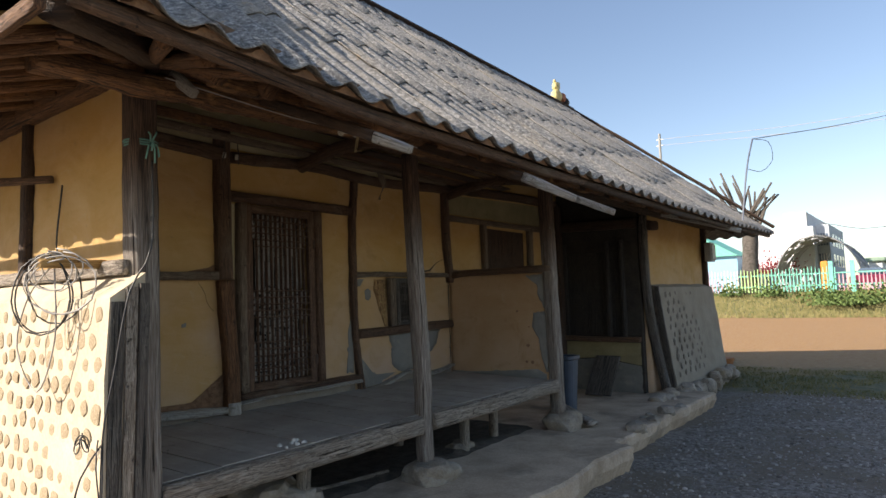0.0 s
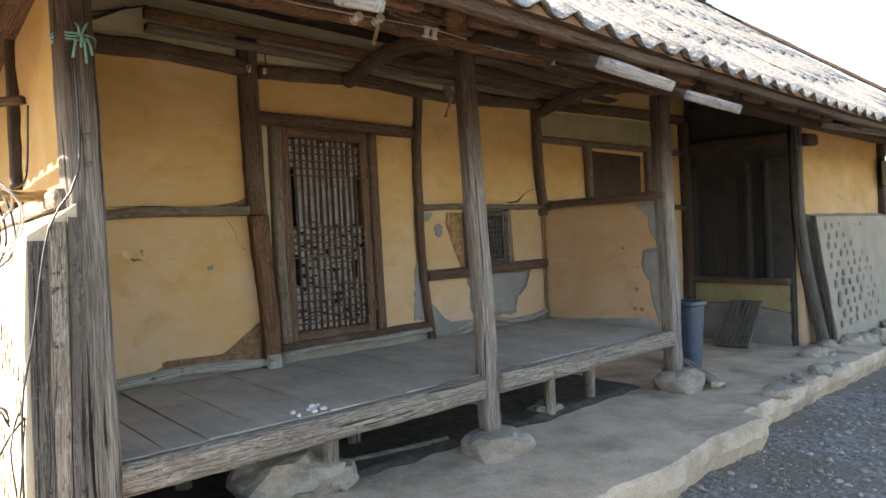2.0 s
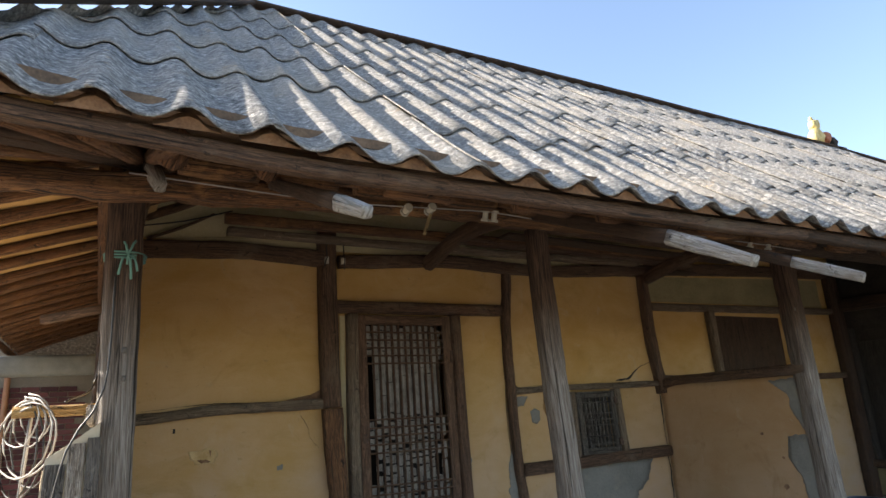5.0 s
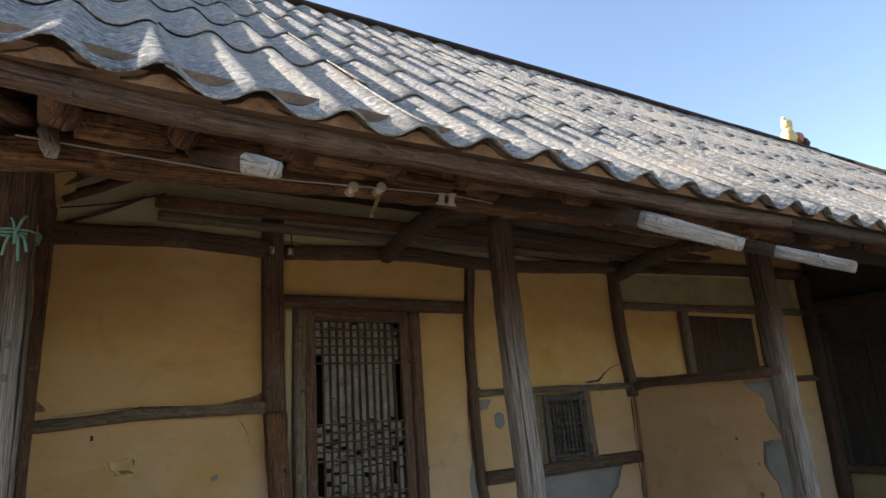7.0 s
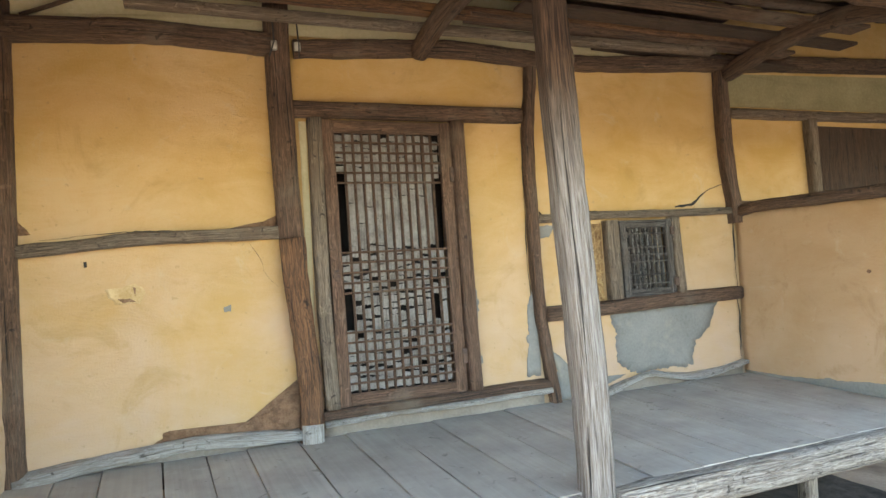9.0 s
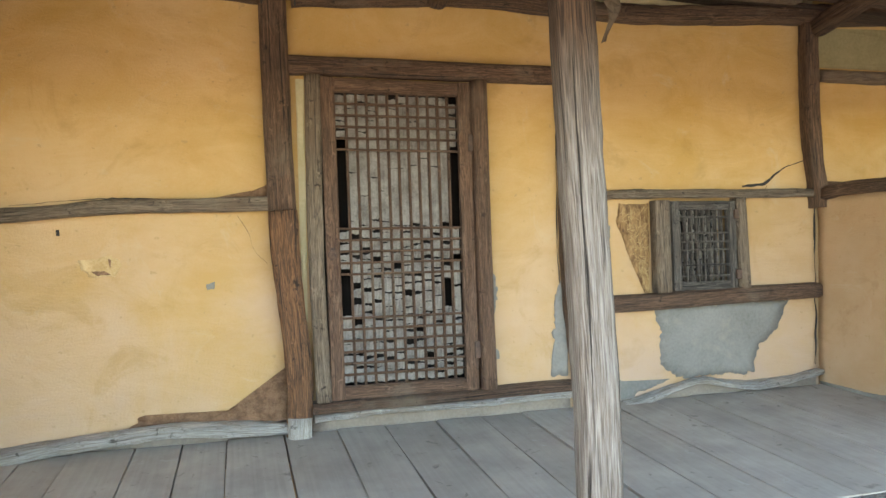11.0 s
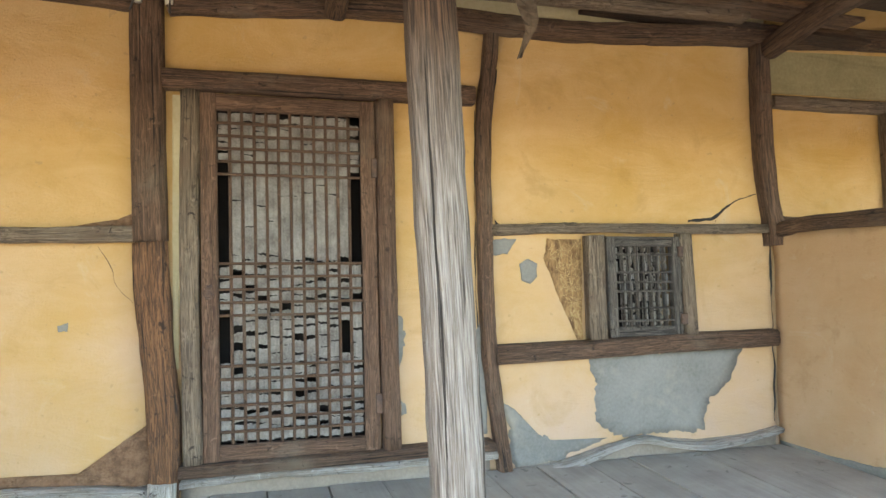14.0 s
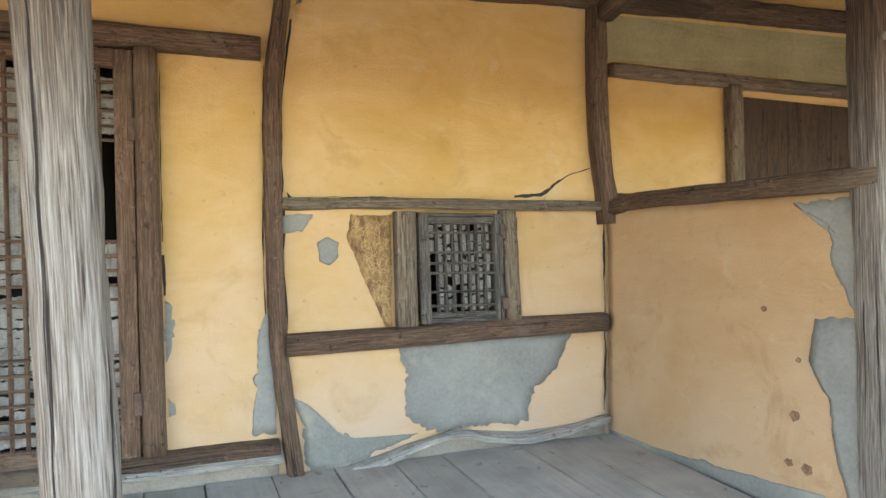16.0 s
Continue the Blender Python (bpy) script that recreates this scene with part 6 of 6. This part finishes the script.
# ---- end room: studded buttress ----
be = studded("buttress_end", [(10.45, 3.36, -0.2), (10.45, 3.9, -0.2), (13.10, 3.9, -0.2), (13.10, 3.30, -0.2), (10.12, 3.52, 1.78), (10.12, 3.72, 1.86), (12.98, 3.72, 1.88), (12.98, 3.50, 1.80)], LIME_GREY_SHADED, "mortar buttress studded with round stones under the end room wall")
for r in range(11):
    z = 1.66 - r * 0.135
    f = (z + 0.2) / 2.0
    xa, xb = 10.45 - 0.33 * f + 0.1, 13.10 - 0.12 * f - 0.06
    n = 10
    for c in range(n):
        x = xa + (xb - xa) * (c + 0.5 + (0.35 if r % 2 else 0)) / (n + 0.35) + stud_rng.uniform(-0.05, 0.05)
        y = 3.335 + 0.18 * f
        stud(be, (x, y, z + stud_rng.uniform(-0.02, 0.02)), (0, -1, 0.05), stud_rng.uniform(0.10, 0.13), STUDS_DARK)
for k in range(16):
    x = 10.5 + k * 0.175 + rub.uniform(-0.05, 0.05)
    tagged(part("base_stone", rock((x, 3.26 + rub.uniform(-0.05, 0.04), 0.0 + rub.uniform(-0.1, 0.12)), (rub.uniform(0.22, 0.36), 0.26, rub.uniform(0.24, 0.4)), k * 2.3 + 90, 2, 0.22), STONE), "field stone at the foot of the buttress", "stone", "buttress stones")
for k in range(3):
    tagged(part("end_board", board((10.10 + 0.03 * k, 3.50 + 0.07 * k, 1.80 - 0.06 * k), (0.155, -0.06, -1), (0, 1, 0), (-0.03, 0, 0), 1.72, 0.068, k * 3 + 31, 0.008, 12), WOOD_SMOKE), "upright dark board closing the buttress end", "board", "end boards")
beam("corbel", [(10.0, 3.6, 2.82), (10.3, 3.58, 2.84)], 0.14, 0.16, WOOD_DARK, "dark corbel block under the purlin", "block", group="eave blocks")
meter = empty("meter_box", 12.95, 3.5, 2.4, "grey electric meter box at the wall corner", "box")
piece("case", box(12.80, 13.08, 3.42, 3.56, 2.32, 2.72, 0.015), plain("grey_box", (0.22, 0.22, 0.21), 0.5), meter)
piece("lid", box(12.83, 13.05, 3.40, 3.42, 2.36, 2.68, 0.005), plain("grey_lid", (0.28, 0.28, 0.27), 0.5), meter)
pot = bmesh.new()
bmesh.ops.create_cone(pot, cap_ends=True, segments=20, radius1=0.14, radius2=0.2, depth=0.42, matrix=Matrix.Translation((13.45, 3.5, 0.02)))
bmesh.ops.create_cone(pot, cap_ends=True, segments=20, radius1=0.215, radius2=0.215, depth=0.06, matrix=Matrix.Translation((13.45, 3.5, 0.24)))
tagged(part("plant_pot", pot, RUST), "brown plastic pot beside the buttress", "pot")
tagged(part("antenna_pole", rod([(11.55, 2.5, 2.82), (12.2, 2.5, 4.0), (12.75, 2.48, 4.72)], 0.016, 6), METAL), "thin steel pole leaning up from the eave", "pole")
tagged(part("slack_wire", rod([(12.75, 2.48, 4.72), (13.3, 2.3, 4.75), (13.6, 2.3, 4.45), (13.0, 2.4, 4.1), (12.25, 2.5, 4.02)], 0.006, 5), WIRE_DARK), "slack black wire looped on the pole", "wire", "wires")
tagged(part("slack_wire", rod([(12.75, 2.48, 4.72), (16.0, 1.0, 5.6), (22.0, -1.5, 7.4)], 0.008, 5, 1.0), WIRE_DARK), "black service wire running off over the yard", "wire", "wires")
beam("projecting_rafter", [(9.9, 3.3, 2.96), (10.6, 2.3, 2.66)], 0.06, 0.07, WOOD_PALE, "bleached pole under the far eave", "rafter", group="projecting rafters")

# ---- gravel ----
gr = bmesh.new()
grng = random.Random(8)
base = bmesh.new()
bmesh.ops.create_icosphere(base, subdivisions=1, radius=0.5)
tpl = [v.co.copy() for v in base.verts]
tpf = [[v.index for v in f.verts] for f in base.faces]
base.free()
verts, faces = [], []
for k in range(9500):
    x = 1.5 + 12.0 * grng.random() ** 1.2
    y = 0.2 + 2.5 * grng.random()
    s = 0.006 + 0.022 * grng.random() ** 4
    a = grng.random() * 6.28
    ca, sa = math.cos(a), math.sin(a)
    st = [grng.uniform(0.6, 1.3) for _ in range(3)]
    o = len(verts)
    for v in tpl:
        px, py, pz = v.x * s * 2 * st[0], v.y * s * 2 * st[1], v.z * s * 1.3 * st[2]
        verts.append((x + px * ca - py * sa, y + px * sa + py * ca, -0.2 + s * 0.25 + pz))
    faces += [[i + o for i in f] for f in tpf]
gm = bpy.data.meshes.new("gravel")
gm.from_pydata(verts, [], faces)


def gravel_mat():
    m, nt, b = begin("loose_gravel")
    rnd = nt.nodes.new("ShaderNodeNewGeometry").outputs["Random Per Island"]
    nt.links.new(ramp(nt, rnd, [(0.0, (0.114, 0.099, 0.084)), (0.6, (0.251, 0.228, 0.201)), (1.0, (0.395, 0.372, 0.338))]), b.inputs["Base Color"])
    b.inputs["Roughness"].default_value = 0.9
    return m


gm.materials.append(gravel_mat())
tagged(new("gravel", gm), "loose grey gravel scattered over the yard", "gravel", kind="stuff")

# ---- the far end of the house ----
def drawn_out(x):
    """The kitchen recess and the end room reach further along than they are set out above."""
    return x + 0.42 * min(1.0, max(0.0, (x - 8.8) / 1.2)) + 0.20 * max(0.0, x - 10.06)


BEFORE_DISTANCE = set(bpy.data.objects)
shared = {me for me in STUDS + STUDS_DARK}
for me in {ob.data for ob in BEFORE_DISTANCE if ob.type == "MESH" and ob.name not in ("ground", "gravel")} - shared:
    for v in me.vertices:
        if v.co.x > 8.8:
            v.co.x = drawn_out(v.co.x)
for ob in BEFORE_DISTANCE:
    if ob.data in shared and ob.parent == be:
        ob.location.x = drawn_out(ob.location.x)

# ---- distance ----
fence = empty("picket_fence", 44.0, 7.0, 1.1, "pastel picket fence along the far bank", "fence")
cols = [plain("picket_pink", (0.62, 0.36, 0.40), 0.6), plain("picket_cream", (0.66, 0.62, 0.40), 0.6), plain("picket_lime", (0.42, 0.62, 0.26), 0.6), plain("picket_green", (0.16, 0.52, 0.40), 0.6)]
for k in range(86):
    y = 16.0 - k * 0.20
    c = cols[0] if y > 11 else cols[1] if y > 10 else cols[2] if y > 8.3 else cols[3] if y > 4.6 else cols[0]
    zb = 1.12
    h = 1.45 + 0.06 * math.sin(k * 1.3) if y > 4.6 else 1.0
    pb = bmesh.new()
    add_box(pb, 43.98, 44.02, y - 0.05, y + 0.05, zb, zb + h)
    tip = [v for v in pb.verts if v.co.z > zb + 0.5]
    for v in tip:
        v.co.y = y + (v.co.y - y) * 0.4
    piece("picket", pb, c, fence)
for zz in (1.45, 2.15):
    piece("fence_rail", box(44.03, 44.07, -1.5, 16.1, zz, zz + 0.08), cols[3], fence)
for yy in (5.0, 3.9):
    piece("fence_post", box(43.94, 44.06, yy - 0.12, yy + 0.12, 1.0, 2.9), cols[3], fence)

tree = empty("pollarded_tree", 44.5, 9.6, 1.1, "pollarded tree with bare stubby limbs", "tree")
piece("trunk", timber([(44.5, 9.6, 1.0), (44.5, 9.5, 3.0), (44.5, 9.35, 5.2)], 1.0, 1.0, 3, 0.06, 12, 2.3, 0.4, 0.9), BARK, tree, smooth=True)
trng = random.Random(5)
for k in range(22):
    a = trng.uniform(-1.0, 1.0)
    b0 = Vector((44.5 + trng.uniform(-0.4, 0.4), 9.35 + trng.uniform(-0.5, 0.5), 4.9 + trng.uniform(0, 0.6)))
    ln = trng.uniform(2.2, 4.3)
    tip = b0 + Vector((trng.uniform(-0.8, 0.8), math.sin(a) * ln * 0.85, math.cos(a) * ln))
    piece("limb", timber([b0, b0.lerp(tip, 0.5) + Vector((0, trng.uniform(-0.25, 0.25), 0)), tip], 0.20, 0.20, k, 0.03, 7, 2.2, 0.5, 0.55), BARK, tree, smooth=True)
maple = empty("red_maple", 68.0, 12.6, 1.1, "small red-leaved maple behind the fence", "tree")
piece("trunk", timber([(68, 12.6, 1.1), (68, 12.6, 3.2)], 0.2, 0.2, 2, 0.01), BARK, maple)
lv = bmesh.new()
for k in range(420):
    d = Vector((trng.gauss(0, 0.7), trng.gauss(0, 1.15), abs(trng.gauss(0, 0.75))))
    c = Vector((68, 12.6, 3.0)) + d
    n = Vector((trng.random() - 0.5, trng.random() - 0.5, trng.random() - 0.5)).normalized()
    u = n.orthogonal().normalized() * 0.13
    w = n.cross(u) * 0.8
    lv.faces.new([lv.verts.new(c + q) for q in (u, w, -u, -w)])
piece("crown", lv, LEAF_RED, maple)
bush = bmesh.new()
for k in range(2600):
    cx, cy, sp = ((39.5, 3.9, 0.9), (41.5, 5.4, 0.6), (42.5, 8.0, 0.5), (43, 10.5, 0.5), (40.5, 2.2, 0.6))[k % 5 if k % 3 else 0]
    c = Vector((cx + trng.gauss(0, sp), cy + trng.gauss(0, sp), 0.3 + (cx - 39) * 0.17 + abs(trng.gauss(0, 0.35))))
    n = Vector((trng.random() - 0.5, trng.random() - 0.5, trng.random() - 0.5)).normalized()
    u = n.orthogonal().normalized() * 0.10
    w = n.cross(u) * 0.6
    bush.faces.new([bush.verts.new(c + q) for q in (u, w, -u, -w)])
tagged(part("bank_shrubs", bush, LEAF), "low green shrubs on the grassy bank", "shrubs", kind="stuff")
gv, gf = [], []
for k in range(16000):
    x = 36.5 + 8 * trng.random()
    y = -6 + 22 * trng.random()
    z = ground_lift(x) - 0.02
    h = trng.uniform(0.08, 0.30)
    dx, dy = trng.uniform(-0.12, 0.12), trng.uniform(-0.12, 0.12)
    o = len(gv)
    gv += [(x, y - 0.03, z), (x, y + 0.03, z), (x + dx, y + dy, z + h)]
    gf.append((o, o + 1, o + 2))
for k in range(9000):
    x = 12.8 + 3.6 * trng.random()
    y = -1 + 8 * trng.random()
    if noise.noise(Vector((x * 0.7, y * 0.7, 3))) < -0.05:
        continue
    h = trng.uniform(0.02, 0.07)
    dx, dy = trng.uniform(-0.03, 0.03), trng.uniform(-0.03, 0.03)
    o = len(gv)
    z = ground_lift(x)
    gv += [(x, y - 0.008, z), (x, y + 0.008, z), (x + dx, y + dy, z + h)]
    gf.append((o, o + 1, o + 2))
gmesh = bpy.data.meshes.new("grass")
gmesh.from_pydata(gv, [], gf)
gmesh.materials.append(GRASS)
tagged(new("grass", gmesh), "rough green and straw-coloured grass", "grass", kind="stuff")

wb = empty("white_building", 70.0, 11.0, 1.0, "white two-storey building with a stepped parapet", "building")
piece("wall", box(70, 84, 9.1, 14.2, 0.5, 7.45), WHITE_WALL, wb)
piece("door", box(69.95, 70, 12.6, 13.4, 1.0, 3.2), GLASS_FAR, wb)
piece("parapet", box(70, 84, 9.6, 11.6, 7.45, 8.9), WHITE_WALL, wb)
piece("wall", box(72, 84, 8.0, 9.1, 0.5, 7.7), surface("grey_render", (0.40, 0.44, 0.48), (0.55, 0.58, 0.62), 1, 20), wb)
for k in range(4):
    for zz in (3.6, 5.6):
        w = piece("window", box(71.9 + 0.02, 72.0, 8.15 + k * 0.23, 8.3 + k * 0.23, zz, zz + 1.2), GLASS_FAR, wb)
        piece("window", box(74 + k * 2.4, 75.4 + k * 2.4, 7.97, 8.0, zz, zz + 1.2), GLASS_FAR, wb)
sh = empty("blue_shed", 66.0, 17.5, 1.0, "long shed with blue walls and a green sheet roof", "shed")
piece("wall", box(66, 72, 15.2, 22.0, 0.5, 4.8), BLUE_PANEL, sh)
rf = bmesh.new()
vs = [rf.verts.new(v) for v in ((65.6, 15.0, 4.8), (65.6, 22.0, 4.8), (65.6, 21.0, 7.6), (65.6, 18.6, 7.0), (72.4, 15.0, 4.8), (72.4, 22.0, 4.8), (72.4, 21.0, 7.6), (72.4, 18.6, 7.0))]
for f in ((0, 1, 2, 3), (4, 7, 6, 5), (0, 3, 7, 4), (3, 2, 6, 7), (2, 1, 5, 6), (1, 0, 4, 5)):
    rf.faces.new([vs[i] for i in f])
piece("roof", rf, GREEN_SHEET, sh)
gh = empty("greenhouse_frame", 66.0, 8.0, 1.0, "arched greenhouse frame with a ragged net", "greenhouse")
for k in range(7):
    xx = 62 + k * 1.6
    piece("hoop", rod([(xx, 8.0 + 3.3 * math.cos(a), 1.6 + 4.3 * math.sin(a)) for a in [j * math.pi / 12 for j in range(13)]], 0.06, 5, 0.6), METAL, gh)
net = bmesh.new()
for k in range(500):
    a = trng.uniform(0.15, 2.9)
    xx = 62 + 9.6 * trng.random()
    c = Vector((xx, 8.0 + 3.3 * math.cos(a), 1.6 + 4.3 * math.sin(a)))
    t = Vector((0, -math.sin(a), math.cos(a))) * trng.uniform(0.1, 0.5)
    s = Vector((trng.uniform(0.1, 0.5), 0, 0))
    net.faces.new([net.verts.new(c + q) for q in (t + s, t - s, -t - s, -t + s)])
piece("net", net, surface("ragged_net", (0.36, 0.36, 0.34), (0.52, 0.51, 0.48)), gh)
for y0, y1, z1, x0, m, lab in ((4.9, 6.2, 4.4, 90.0, WHITE_WALL, "low white house beyond the fence"), (-4.0, 4.2, 3.9, 110.0, WHITE_WALL, "long low building beyond the fence")):
    hb = empty("far_house", x0, y0, 1.0, lab, "house")
    piece("wall", box(x0, x0 + 8, y0, y1, 0.8, z1), m, hb)
    piece("roof", box(x0 - 0.4, x0 + 8.4, y0 - 0.4, y1 + 0.4, z1, z1 + 0.5, 0.1), plain("far_roof", (0.24, 0.34, 0.26), 0.7), hb)
car = empty("dark_red_vehicle", 50.0, 3.6, 1.1, "dark red vehicle parked beyond the fence", "vehicle")
piece("body", box(49.5, 51, 2.2, 4.6, 1.5, 2.1, 0.1), plain("maroon_paint", (0.16, 0.02, 0.05), 0.3), car)
piece("cab", box(49.6, 50.9, 2.7, 4.1, 2.1, 2.55, 0.12), GLASS_FAR, car)
for yy in (2.6, 4.2):
    wl = bmesh.new()
    bmesh.ops.create_cone(wl, cap_ends=True, segments=14, radius1=0.33, radius2=0.33, depth=0.2, matrix=Matrix.Translation((49.55, yy, 1.45)) @ Matrix.Rotation(radians(90), 4, "Y"))
    piece("wheel", wl, BLACK, car)
tagged(part("orange_post", box(45.9, 46.2, 5.35, 5.75, 1.1, 3.0, 0.05), plain("orange_paint", (0.72, 0.26, 0.04), 0.5)), "orange painted post beyond the fence", "post")
up = empty("utility_pole", 150.0, 50.0, 1.0, "concrete utility pole with cross arms", "pole")
piece("shaft", rod([(150, 50.0, 1.0), (150, 50.0, 40.0)], 0.30, 8, 10), plain("pole_concrete", (0.30, 0.30, 0.29), 0.8), up)
for zz in (37.0, 38.5):
    piece("cross_arm", box(149.9, 150.1, 49.2, 50.8, zz, zz + 0.2), METAL, up)
for dz in (37.2, 38.7):
    tagged(part("overhead_wire", rod([(150, 50.0, dz), (150, 10.0, dz - 2.6), (150, -60, dz - 1.0)], 0.05, 4, 10), WIRE), "overhead power line across the sky", "wire", "wires")
tagged(part("overhead_wire", rod([(72, 8.4, 7.8), (60, 3.0, 6.0), (45, -6, 7.0)], 0.03, 4, 3), WIRE_DARK), "sagging wire by the greenhouse", "wire", "wires")

# the far side lies a little askew to the house and higher than its yard
ASKEW = Matrix.Rotation(radians(-1.2), 4, "Z")
for ob in bpy.data.objects:
    if ob not in BEFORE_DISTANCE and not ob.parent:
        ob.matrix_basis = Matrix.Translation((0, 0, 0.0 if ob.name == "grass" else 0.5)) @ ASKEW @ ob.matrix_basis
